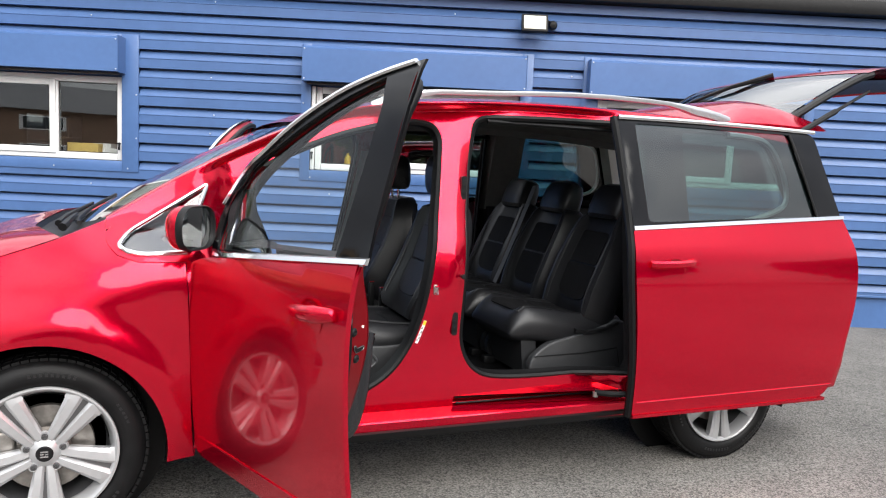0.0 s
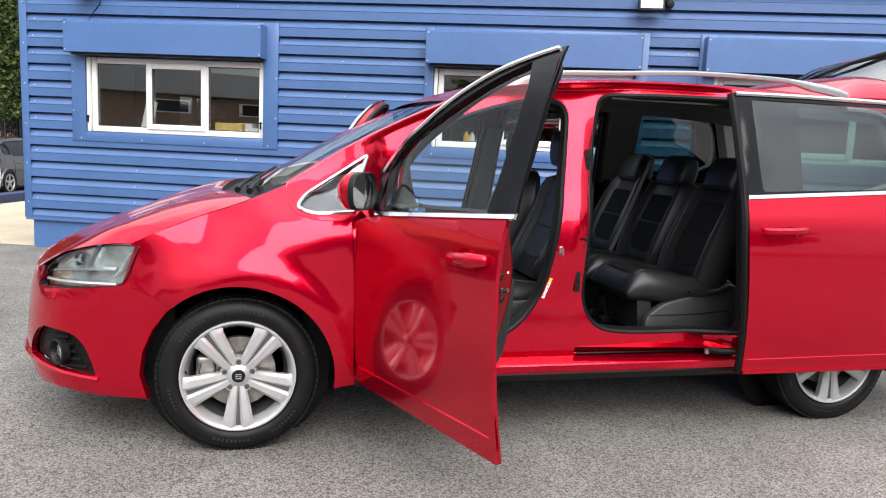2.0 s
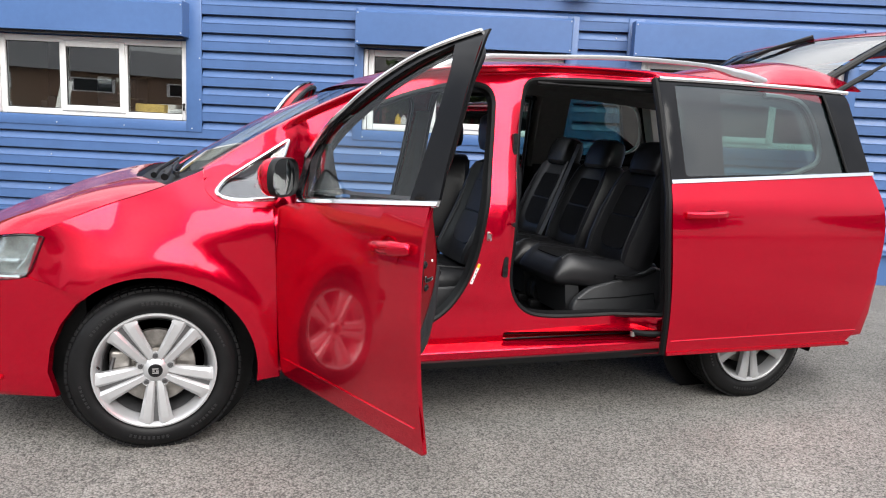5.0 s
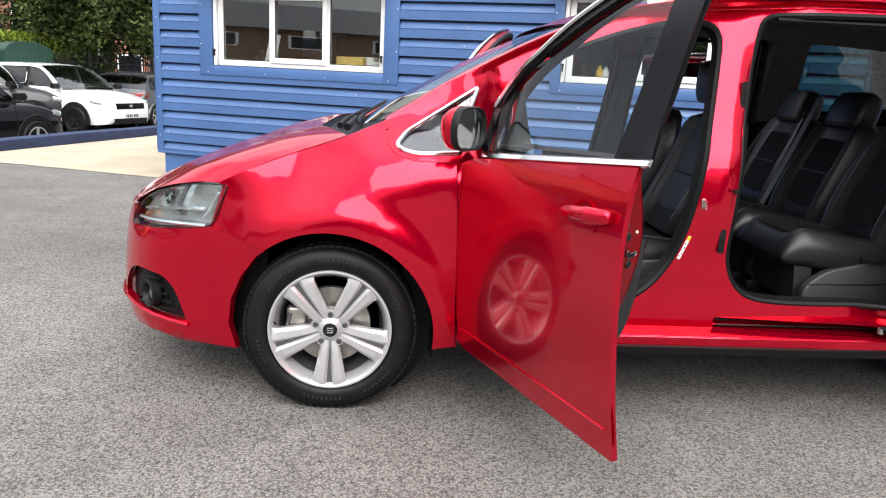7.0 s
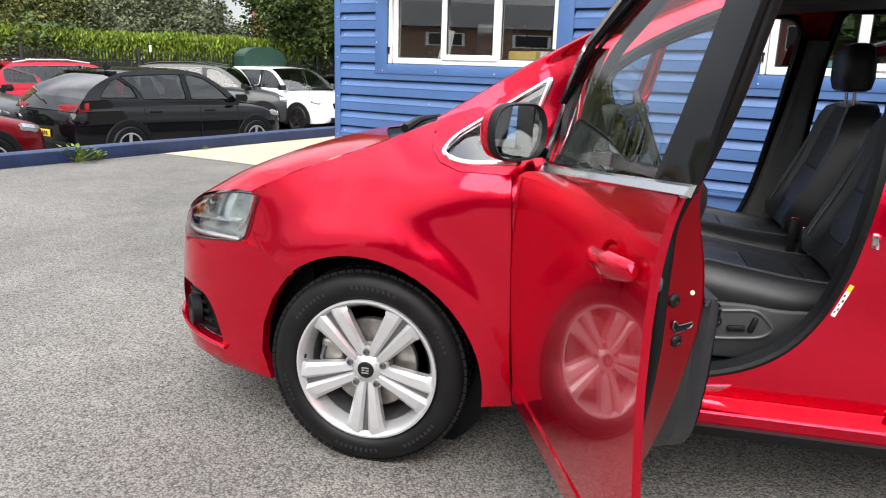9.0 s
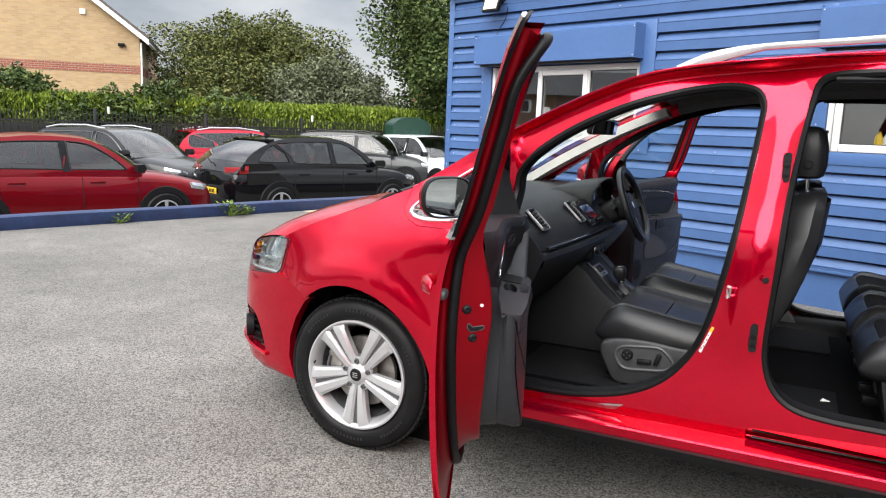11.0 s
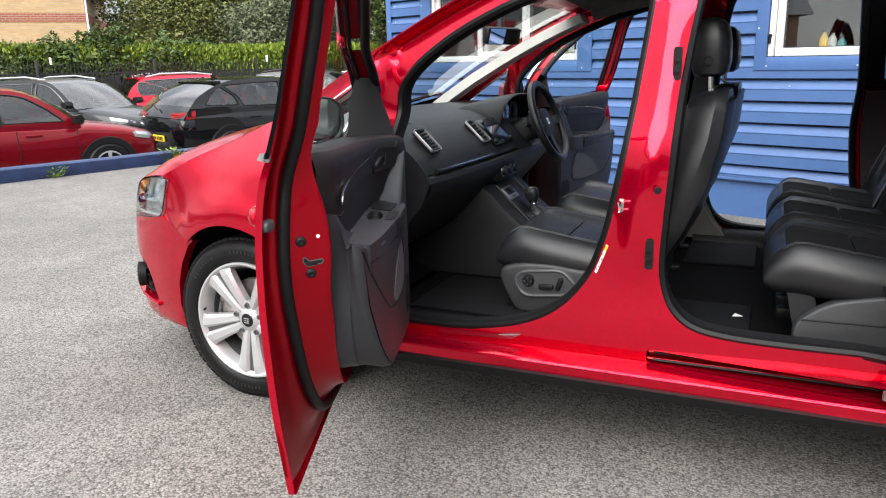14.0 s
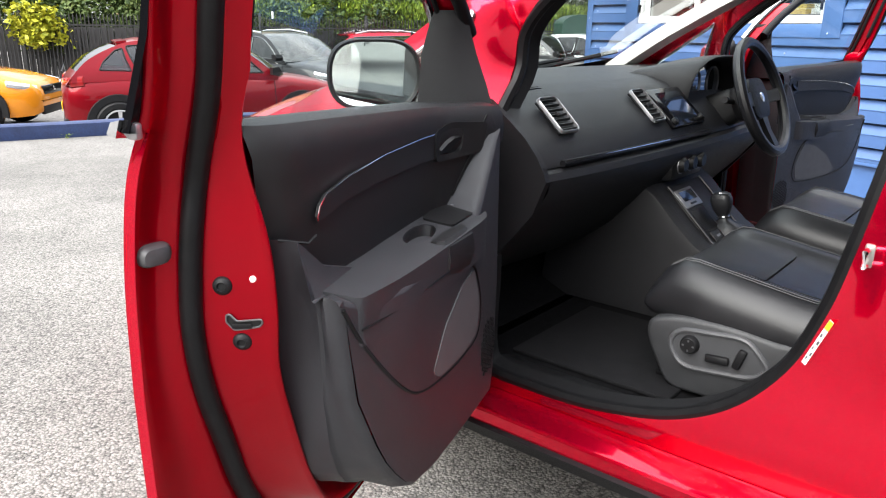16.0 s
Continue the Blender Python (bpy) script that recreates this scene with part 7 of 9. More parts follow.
def seat(cy, front, side):
    """One car seat; front: an electric leather front seat, else one of the three folding rear ones."""
    st = new("seat"); st.parent = car
    W = 0.50 if front else 0.455
    x0, x1 = (0.925, 1.50) if front else (1.825, 2.42)
    zt = 0.512 if front else 0.550
    m0 = Matrix.Translation((0, cy, 0))
    st.matrix_world = m0
    st["label"] = "black leather front seat" if front else "black leather folding rear seat"
    # cushion
    def pad(x, a_):
        """Mid height, rise and gloss of shape of the cushion at length x and share a_ of its half width."""
        t = (x - x0) / (x1 - x0)
        u = min(1.0, max(0.0, (x - x0) / 0.085))
        h = 0.5 * 0.15 * float(np.interp(t, [0, 0.16, 0.6, 1.0], [1.0, 1.05, 1.0, 0.95])) * math.sqrt(max(0.0, 1 - (1 - u) ** 2.2))
        mid = zt + 0.072 + float(np.interp(t, [0.0, 0.06, 0.16, 0.35, 0.6, 0.85, 1.0], [0.004, 0.02, 0.035, 0.02, 0.0, -0.01, -0.02]))
        rise = h * (1 - abs(a_) ** 6) ** 0.42 + u * (0.026 * math.exp(-((abs(a_) - 0.74) / 0.17) ** 2) - 0.012 * (1 - a_ ** 4))
        return mid, max(rise, 0.0), h * (1 - abs(a_) ** 6) ** 0.42
    aa = [math.sin(math.pi / 2 * k / 12) ** 0.9 if k >= 0 else -math.sin(math.pi / 2 * -k / 12) ** 0.9 for k in range(-12, 13)]
    secs = []
    for x in [x0 + 0.085 * u for u in (0.0, 0.03, 0.1, 0.22, 0.4, 0.65, 1.0)] + [x0 + (x1 - x0) * t for t in (0.2, 0.27, 0.35, 0.48, 0.6, 0.72, 0.85, 1.0)]:
        wk = W * 0.5 * (0.90 + 0.12 * min(1.0, (x - x0) / 0.16) ** 0.5)
        secs.append([(x, a_ * wk, pad(x, a_)[0] + pad(x, a_)[1]) for a_ in aa] + [(x, a_ * wk, pad(x, a_)[0] - pad(x, a_)[2]) for a_ in reversed(aa[1:-1])])
    cu = part("cushion", lofted(secs), LEATHER, st, angle=70)
    cz = lambda x, y: pad(x, y / (W * 0.51))[0] + pad(x, y / (W * 0.51))[1]
    L_ = x1 - x0
    for f0, f1 in ((0.10, 0.42), (0.43, 0.72), (0.73, 0.93)):
        out_ = rounded([(x0 + L_ * f0, -W * 0.29), (x0 + L_ * f0, W * 0.29), (x0 + L_ * f1, W * 0.29), (x0 + L_ * f1, -W * 0.29)], 0.022, 4)
        part("cushion_insert", sheeted(out_, lambda x, y: (x, y, cz(x, y) + 0.004), (), 0.04, 0.010, (0, 0, -1)), FABRIC if not front else LEATHER, cu)
    for s in (-1, 1):
        for w_ in (0.385, 0.40):
            part("seam", tubed([(x, s * W * w_, cz(x, W * w_) + 0.0012) for x in np.linspace(x0 + 0.05, x1 - 0.06, 16)], 0.0011, 4), STITCH if front else LEATHER, cu)
    part("front_seam", tubed([(x0 + 0.052, y, cz(x0 + 0.052, y) + 0.001) for y in np.linspace(-W * 0.385, W * 0.385, 14)], 0.0011, 4), STITCH if front else LEATHER, cu)
    # backrest
    bx0, bz0 = (1.44, 0.60) if front else (2.33, 0.62)
    lean = radians(19)
    H = 0.60 if front else 0.56
    spine = [(1.485, 0.62)]
    for k in range(100):
        a_ = radians(34 - 36 * min(1.0, (k + 0.5) / 60) ** 1.15)
        spine.append((spine[-1][0] + 0.01 * math.sin(a_), spine[-1][1] + 0.01 * math.cos(a_)))
    def bp(l, w, d):
        """l up the backrest, w across, d forward of its back."""
        if front:
            k_ = min(98, max(0, int(l * 100)))
            (xa, za), (xb, zb) = spine[k_], spine[k_ + 1]
            f_ = l * 100 - k_
            a_ = math.atan2(xb - xa, zb - za)
            return (xa + (xb - xa) * f_ - d * math.cos(a_), w, za + (zb - za) * f_ + d * math.sin(a_))
        return (bx0 + l * math.sin(lean) - d * math.cos(lean) + 0.0, w, bz0 + l * math.cos(lean) + d * math.sin(lean))
    secs = []
    for t, wk, k in ((0.0, 0.90, 0.8), (0.06, 1.0, 1.0), (0.25, 1.03, 1.08), (0.5, 1.03, 1.05), (0.75, 0.96, 0.95), (0.9, 0.86, 0.88), (0.97, 0.74, 0.75), (1.0, 0.58, 0.45)):
        secs.append([bp(H * t, y, z - 0.02) for y, z in cushion_sec(W * wk, 0.135 * k, 0.038 * (1 - t * 0.5), 0.016)])
    bk = part("backrest", lofted(secs), LEATHER, st)
    def face(l, w):
        """Depth of the backrest's face."""
        t, a_ = l / H, abs(w) / (W * 0.5)
        k = float(np.interp(t, [0, 0.06, 0.25, 0.5, 0.75, 0.9], [0.8, 1, 1.08, 1.05, 0.95, 0.88]))
        return 0.135 * k - 0.02 - 0.016 * (1 - a_ ** 4) + 0.038 * (1 - t * 0.5) * math.exp(-((a_ - 0.80) / 0.16) ** 2)

    q_ = W * 0.5
    for out_, rad_ in (([(-0.50, 0.50), (0.50, 0.50), (0.47, 0.80), (-0.47, 0.80)], 0.02), ([(-0.52, 0.485), (-0.53, 0.24), (-0.36, 0.17), (0.36, 0.17), (0.53, 0.24), (0.52, 0.485)], [0.015, 0.05, 0.05, 0.05, 0.05, 0.015])):
        out_ = rounded([(a_ * q_, b_ * H) for a_, b_ in out_], rad_, 5)
        part("backrest_insert", sheeted(out_, lambda w, l: bp(l, w, face(l, w) + 0.005), (), 0.045, 0.010, (0.9, 0, -0.3)), LEATHER if front else FABRIC, bk)
        part("insert_seam", tubed([bp(l, w, face(l, w) + 0.003) for w, l in out_], 0.0032, 5, True), RUBBER, bk)
    for s_ in (-1, 1):
        part("bolster_seam", tubed([bp(H * t, s_ * q_ * 0.72, face(H * t, q_ * 0.72) + 0.002) for t in np.linspace(0.10, 0.86, 12)], 0.0025, 4), STITCH if front else LEATHER, bk)
    # head restraint
    if front:
        hl = H + 0.045
        hr = part("headrest", lofted([[bp(hl + 0.185 * t, p * 0.25 * wk, 0.045 + q * 0.125 * wk2) for p, q in [(a / 1.0, b) for a, b in rrect(1.0, 1.0, 0.32, 4)]] for t, wk, wk2 in ((0.0, 0.86, 0.6), (0.05, 0.98, 0.85), (0.25, 1.04, 1.0), (0.6, 1.04, 1.0), (0.88, 0.98, 0.85), (0.97, 0.88, 0.6), (1.0, 0.7, 0.3))]), LEATHER, st)
        for s in (-1, 1):
            part("headrest_post", tubed([bp(H - 0.06, s * 0.055, 0.04), bp(hl + 0.02, s * 0.055, 0.045)], 0.0065, 8), CHROME, hr)
        part("adjuster_button", lathed([(0.0, 0.012), (0.012, 0.011), (0.014, 0.0)], 14, "y", (bp(hl + 0.05, 0, 0.045)[0], -0.135, bp(hl + 0.05, 0, 0.045)[2])), BLACK, hr)
    else:
        part("headrest", lofted([[bp(H - 0.04 + 0.185 * t, p * 0.27 * wk, 0.055 + q * 0.135 * wk2) for p, q in rrect(1.0, 1.0, 0.30, 4)] for t, wk, wk2 in ((0.0, 0.95, 0.7), (0.08, 1.0, 0.95), (0.3, 1.04, 1.0), (0.65, 1.0, 0.95), (0.9, 0.88, 0.75), (1.0, 0.65, 0.3))]), LEATHER, st)
    # seat back shell
    secs = []
    for t, wk in ((0.02, 0.9), (0.3, 1.0), (0.7, 0.95), (0.95, 0.78)):
        secs.append([bp(H * t, y * W * wk * 0.5, -0.020 - 0.02 * (1 - y * y)) for y in np.linspace(-0.98, 0.98, 7)])
    part("back_shell", lofted(secs, False, False), LEATHER if front else CARPET, bk)
    # base
    if front:
        s = 1 if side else -1
        out = [(1.015, 0.405), (1.44, 0.405), (1.49, 0.52), (1.47, 0.600), (1.27, 0.575), (1.15, 0.592), (1.02, 0.586), (0.955, 0.562), (0.952, 0.52), (0.985, 0.455)]
        pan = part("side_panel", prismed(rounded(out, [0.03, 0.05, 0.06, 0.03, 0.1, 0.1, 0.08, 0.02, 0.03, 0.06], 4), XZ, s * 0.225, s * 0.262, 0.012), SEATSIDE, st, "grey plastic seat valance with electric switches")
        rec_ = rounded([(1.012, 0.525), (1.035, 0.558), (1.182, 0.574), (1.212, 0.548), (1.240, 0.515), (1.205, 0.486), (1.042, 0.468)], [0.02, 0.03, 0.03, 0.03, 0.02, 0.03, 0.04], 5)
        part("switch_recess", prismed(rec_, XZ, s * 0.2622, s * 0.2645), mat("recess_grey", (0.040, 0.041, 0.044), 0.45, vary=0.1, scale=25, bump=0.3, bscale=900), pan)
        part("recess_rim", tubed([(p, s * 0.264, q) for p, q in rec_], 0.0065, 8, True), mat("pale_seat_trim", (0.065, 0.066, 0.070), 0.38, 0.1, vary=0.08, scale=30), pan, "pale grey rim")
        part("lumbar_knob", lathed([(0.0, s * 0.279), (0.017, s * 0.279), (0.0205, s * 0.275), (0.022, s * 0.264)], 24, "y", (1.063, 0, 0.528)), BLACK, pan)
        bm = bmesh.new()
        for a in range(4):
            box(bm, 0.009, 0.014, 0.279 * s - 0.001, 0.279 * s + 0.002, -0.002, 0.002, m=Matrix.Translation((1.063, 0, 0.528)) @ Matrix.Rotation(a * math.pi / 2, 4, "Y"))
        part("knob_arrow", bm, BOLT, pan, smooth=False)
        part("seat_switch", boxed(-0.027, 0.027, min(s * 0.264, s * 0.278), max(s * 0.264, s * 0.278), -0.010, 0.010, 0.006, m=Matrix.Translation((1.128, 0, 0.511)) @ pose(0, 0, 0, 0, -4, 0)), BLACK, pan)
        part("back_switch", boxed(-0.009, 0.009, min(s * 0.264, s * 0.278), max(s * 0.264, s * 0.278), -0.025, 0.025, 0.006, m=Matrix.Translation((1.176, 0, 0.526)) @ pose(0, 0, 0, 0, 18, 0)), BLACK, pan)
        part("base", boxed(0.97, 1.44, -0.21, 0.21, 0.40, 0.60, 0.02), RUBBER, st)
        for s2 in (-0.2, 0.2):
            part("seat_rail", boxed(0.97, 1.50, s2 - 0.02, s2 + 0.02, 0.396, 0.418, 0.004), RUBBER, st)
        s3 = -1 if side else 1
        bk2 = part("belt_buckle", boxed(1.40, 1.43, s3 * 0.27 - 0.012, s3 * 0.27 + 0.012, 0.60, 0.74, 0.006, m=Matrix()), BLACK, st)
        part("buckle_button", boxed(1.402, 1.428, s3 * 0.27 - 0.008, s3 * 0.27 + 0.008, 0.741, 0.746, 0.002), REDLENS, bk2)
    else:
        for s in (-1, 1):
            out = [(1.925, 0.420), (2.42, 0.405), (2.46, 0.50), (2.44, 0.665), (2.37, 0.680), (2.27, 0.640), (2.10, 0.605), (2.00, 0.580), (1.915, 0.505)]
            pan = part("side_panel", prismed(rounded(out, [0.03, 0.03, 0.05, 0.03, 0.04, 0.1, 0.1, 0.06, 0.04], 4), XZ, s * 0.205, s * 0.242, 0.010), SEATSIDE, st)
            part("panel_crease", tubed([(p, s * 0.2425, q) for p, q in [(1.94, 0.525), (2.2, 0.530), (2.38, 0.545), (2.40, 0.47)]], 0.003, 4), RUBBER, pan)
            part("release_handle", lofted([[(x, s * (0.244 + dy), z + dz) for dy, dz in ((0.0, 0.010), (0.014, 0.008), (0.014, -0.006), (0.0, -0.008))] for x, z in ((2.14, 0.640), (2.20, 0.628), (2.30, 0.640), (2.37, 0.668))]), BLACK, pan)
        part("front_valance", lofted([[(x + dx, y, z) for y, z, dx in ((-0.15, 0.42, 0.04), (0.15, 0.42, 0.04), (0.19, 0.60, 0.0), (-0.19, 0.60, 0.0))] for x in (1.895, 1.905, 1.965, 1.97)]), SEATSIDE, st)
        part("base", boxed(2.02, 2.44, -0.19, 0.19, 0.42, 0.58, 0.02), RUBBER, st)
        for s in (-1, 1):
            part("seat_rail", boxed(1.93, 2.5, s * 0.17 - 0.018, s * 0.17 + 0.018, 0.394, 0.420, 0.004), RUBBER, st)
            part("floor_anchor", boxed(1.88, 1.935, s * 0.17 - 0.022, s * 0.17 + 0.022, 0.394, 0.432, 0.008), BLACK, st)
        part("isofix_loop", boxed(2.275, 2.29, -0.16, -0.14, 0.70, 0.735, 0.004), BLACK, bk)
    return st


seat(0.585, True, 0)
seat(CW - 0.585, True, 1)
for cy in (0.455, 0.95, CW - 0.455):
    seat(cy, False, 0)
# belts
for side in (0, 1):
    bm = bmesh.new()
    loft(bm, [[(x - 0.022, y, z), (x + 0.022, y, z)] for x, y, z in spline([(1.51, 0.335, 1.36), (1.50, 0.315, 1.15), (1.475, 0.275, 0.75), (1.47, 0.255, 0.47)], 4)], False, False)
    cpart("seat_belt", bm, BELT, car, "grey woven belt", side)
bm = bmesh.new()
loft(bm, [[(x, y - 0.022, z), (x, y + 0.022, z + 0.004)] for x, y, z in spline([(2.415, 1.165, 1.27), (2.312, 1.172, 1.0), (2.262, 1.19, 0.85), (2.210, 1.212, 0.70)], 5)], False, False)
part("seat_belt", bm, BELT, car, "grey woven belt")
# scuttle, wipers
bm = bmesh.new()
secs = []
for v in np.linspace(0.0, 1.0, 33):
    a_, b_ = bonnet_pt(1.0, v), Vector(screen_pt(0.0, v))
    secs.append([a_ + Vector((-0.004, 0, -0.006)), a_ + Vector((0.010, 0, -0.024)), a_.lerp(b_, 0.5) + Vector((0, 0, -0.030)), b_ + Vector((-0.012, 0, -0.016)), b_ + Vector((0.004, 0, 0.001))])
loft(bm, secs, False, False)
part("scuttle", bm, BLACK, car)
for side in (0, 1):
    # the wing's top runs in to the foot of the screen pillar
    bm = bmesh.new()
    loft(bm, [[(x, S(x, hood_seam(x)) + o * w, hood_seam(x) - 0.003 + dz) for o, dz in ((-0.002, 0.0), (0.02, 0.003), (0.05, 0.001), (0.075, -0.012), (0.085, -0.035))] for x, w in ((0.040, 0.9), (0.08, 1.0), (0.12, 0.9), (0.155, 0.7), (0.186, 0.5))], False, False)
    cpart("wing_top", bm, PAINT, car, "", side)
for y0, y1 in ((0.42, 1.00), (0.95, 1.60)):
    pts = []
    for k in range(11):
        y = y0 + (y1 - y0) * k / 10
        v = (y - 0.166) / (CW - 0.332)
        p = screen_pt(-0.03 + 0.07 * k / 10, v, 0.012)
        pts.append((p[0], y, p[2]))
    wp = part("wiper", tubed(pts, 0.009, 6), BLACK, car)
    part("wiper_arm", tubed([(pts[0][0] - 0.05, y0 - 0.06, pts[0][2] - 0.012), (pts[0][0] - 0.03, y0 + 0.05, pts[0][2] + 0.012), (pts[6][0] - 0.012, pts[6][1], pts[6][2] + 0.012)], [0.016, 0.012, 0.007], 7), BLACK, wp)

# ---------------------------------------------------------------- car park beyond the kerb
EYE0 = Vector((1.5, -2.4, 0))


def bearing(deg, d):
    """A place d metres from the yard, deg left of straight ahead."""
    return EYE0 + Vector((-math.sin(radians(deg)) * d, math.cos(radians(deg)) * d, 0))


def simple_wheel(parent, x, y, side, r, rimcol, spokes):
    w = new("wheel"); w.parent = parent
    w.matrix_local = Matrix.Translation((x, y, r)) @ (pose(0, 0, 0, 0, 0, 180) if side > 0 else Matrix())
    ty = part("tyre", lathed([(r * 0.68, 0.03), (r * 0.75, 0.0), (r * 0.92, 0.004), (r, 0.03), (r, 0.18), (r * 0.9, 0.2)], 28), TYRE, w)
    rim = part("rim", lathed([(r * 0.68, 0.03), (r * 0.66, 0.012), (r * 0.61, 0.02), (r * 0.56, 0.09), (0.02, 0.11)], 28), mat("dark_wheel_well", (0.03, 0.03, 0.032), 0.5, vary=0.2, scale=20), w)
    bm = bmesh.new()
    for k in range(spokes):
        a = 2 * math.pi * k / spokes + 0.3
        c, s = math.cos(a), math.sin(a)
        loft(bm, [[(c * q - s * wd, y_, s * q + c * wd), (c * q + s * wd, y_, s * q - c * wd), (c * q + s * wd, y_ + 0.03, s * q - c * wd), (c * q - s * wd, y_ + 0.03, s * q + c * wd)] for q, wd, y_ in ((0.02, 0.03, 0.018), (r * 0.4, 0.022, 0.016), (r * 0.64, 0.03, 0.012))])
    lathe(bm, [(0.0, 0.014), (0.04, 0.016), (0.05, 0.04)], 14)
    lathe(bm, [(r * 0.60, 0.03), (r * 0.62, 0.008), (r * 0.67, 0.010), (r * 0.685, 0.03)], 28)
    part("spokes", bm, rimcol, rim)


def parked_car(label, paint, hub, heading, wheelbase=2.65, length=4.4, height=1.62, width=1.82, rails=None, roof=None, cladding=True, rimcol=None, plate_front=False, spokes=5, rake=0.45, front_overhang=0.86, ground=LOW):
    """A parked car; hub: plan place of its front hub on the right-hand side; heading in degrees from +x."""
    hd = Vector((math.cos(radians(heading)), math.sin(radians(heading)), 0))
    rt = Vector((hd.y, -hd.x, 0))
    org = Vector((hub[0], hub[1], 0)) - rt * (width / 2 - 0.06)
    car_ = thing("parked_car", label, "car", Matrix.Translation((org.x, org.y, ground)) @ pose(0, 0, 0, 0, 0, heading), "parked cars")
    fo = front_overhang
    ro = length - wheelbase - fo
    xf, xr = fo, -wheelbase - ro
    W = width / 2
    belt = height * 0.64
    nosez = height * 0.50
    # lower body
    st = [(xr, 0.80, 0.40, 0.62 * height * 0.86), (xr + 0.10, 0.93, 0.30, belt - 0.03), (xr + 0.35, 0.985, 0.24, belt + 0.02), (-wheelbase, 1.0, 0.24, belt + 0.015), (-wheelbase * 0.55, 1.0, 0.22, belt), (-0.55, 1.0, 0.22, belt - 0.03), (-0.15, 1.0, 0.23, belt - 0.045), (0.25, 0.985, 0.24, belt - 0.10), (0.52, 0.94, 0.25, nosez + 0.05), (xf - 0.12, 0.84, 0.27, nosez), (xf - 0.02, 0.70, 0.32, nosez - 0.12), (xf, 0.62, 0.38, nosez - 0.22)]
    secs = []
    for x, k, zb, zt in st:
        w = W * k
        zm = zb + (zt - zb) * 0.55
        secs.append([(x, -w * 0.93, zb), (x, -w * 0.985, zb + 0.12), (x, -w, zm), (x, -w * 0.985, zt - 0.08), (x, -w * 0.93, zt - 0.01), (x, -w * 0.6, zt + 0.03), (x, 0, zt + 0.045), (x, w * 0.6, zt + 0.03), (x, w * 0.93, zt - 0.01), (x, w * 0.985, zt - 0.08), (x, w, zm), (x, w * 0.985, zb + 0.12), (x, w * 0.93, zb)])
    body = part("body", lofted(secs), paint, car_, angle=50)
    # cabin: side frames with window openings, roof, screens
    zr = height - 0.04
    k_ = wheelbase / 2.65
    hz = zr - belt
    xe = xr + 0.14                     # tailgate foot
    xt = xe + rake                     # roof's rear end
    top_y = lambda z: W * (0.985 - 0.215 * max(0.0, (z - belt + 0.05) / (hz + 0.05)) ** 1.2)
    X = lambda x: x * k_
    roof_line = spline([(X(-0.36), belt - 0.02), (X(-0.66), belt + hz * 0.44), (X(-1.0), belt + hz * 0.83), (X(-1.28), zr - 0.02), (X(-1.75), zr + 0.004), (xt - 0.45 + 0.9, zr - 0.012) if xt + 0.45 < X(-1.9) else (X(-2.1), zr - 0.01), (xt, zr - 0.075), (xe + rake * 0.35, belt + hz * 0.46), (xe, belt + 0.0)], 5)
    side_out = roof_line + [(xe, belt - 0.07), (X(-0.36), belt - 0.07)]
    zl = belt + 0.035
    wf = rounded([(X(-0.58), zl), (X(-0.78), belt + hz * 0.42), (X(-1.06), belt + hz * 0.76), (X(-1.25), zr - 0.085), (X(-1.42), zr - 0.072), (X(-1.40), zl + 0.01)], [0.02, 0.1, 0.1, 0.05, 0.02, 0.02], 3)
    wr = rounded([(X(-1.50), zl + 0.01), (X(-1.52), zr - 0.070), (X(-2.05), zr - 0.078), (min(X(-2.30), xt + 0.02), zr - 0.11), (X(-2.42), belt + hz * 0.42), (X(-2.34), zl + 0.03)], [0.02, 0.02, 0.1, 0.04, 0.05, 0.03], 3)
    xq = max(xt - 0.02, xe + 0.30)
    wq = rounded([(X(-2.44), zl + 0.045), (X(-2.50), belt + hz * 0.46), (min(X(-2.42), xq), zr - 0.14), (xq - 0.10, zr - 0.17), (xe + rake * 0.45 + 0.10, belt + hz * 0.38), (xe + 0.36, zl + 0.06)], 0.015, 3)
    holes = [wf, wr] + ([wq] if xe + 0.34 < X(-2.46) else [])
    for s in (1, -1):
        lift = lambda o: (lambda x, z: (x, s * (top_y(z) - o - 0.10 * max(0.0, min(1.0, (x - X(-0.9)) / 0.6)) ** 2 * 0.3), z))
        sd = part("side_frame", sheeted(side_out, lift(0.0), holes, 0.12, 0.03, (0, -s, 0)), paint, body)
        for h in holes:
            part("side_window", sheeted(h, lift(0.010), (), 0.3, 0.003, (0, -s, 0)), CARGLASS, sd).visible_shadow = False
            part("window_seal", tubed([lift(-0.001)(*q) for q in h], 0.010, 5, True), BOLT if rails else BLACK, sd)
        part("centre_pillar", sheeted([(X(-1.405), zl - 0.02), (X(-1.50), zl - 0.02), (X(-1.53), zr - 0.06), (X(-1.43), zr - 0.06)], lift(-0.003), (), 0.2, 0.004, (0, -s, 0)), GLOSSBLK, sd)
    ring = lambda q, n=9, bowx=0.0, crown=0.02: [(q[0] + bowx * (1 - (2 * i / (n - 1) - 1) ** 2), -top_y(q[1]) * (1 - 2 * i / (n - 1)), q[1] + crown * (1 - (2 * i / (n - 1) - 1) ** 2)) for i in range(n)]
    i6 = 30
    part("roof", lofted([ring(q, 9, 0.10 * max(0, 1 - i / 8), 0.030) for i, q in enumerate(roof_line[13:i6 + 2])], False, False), roof or paint, car_)
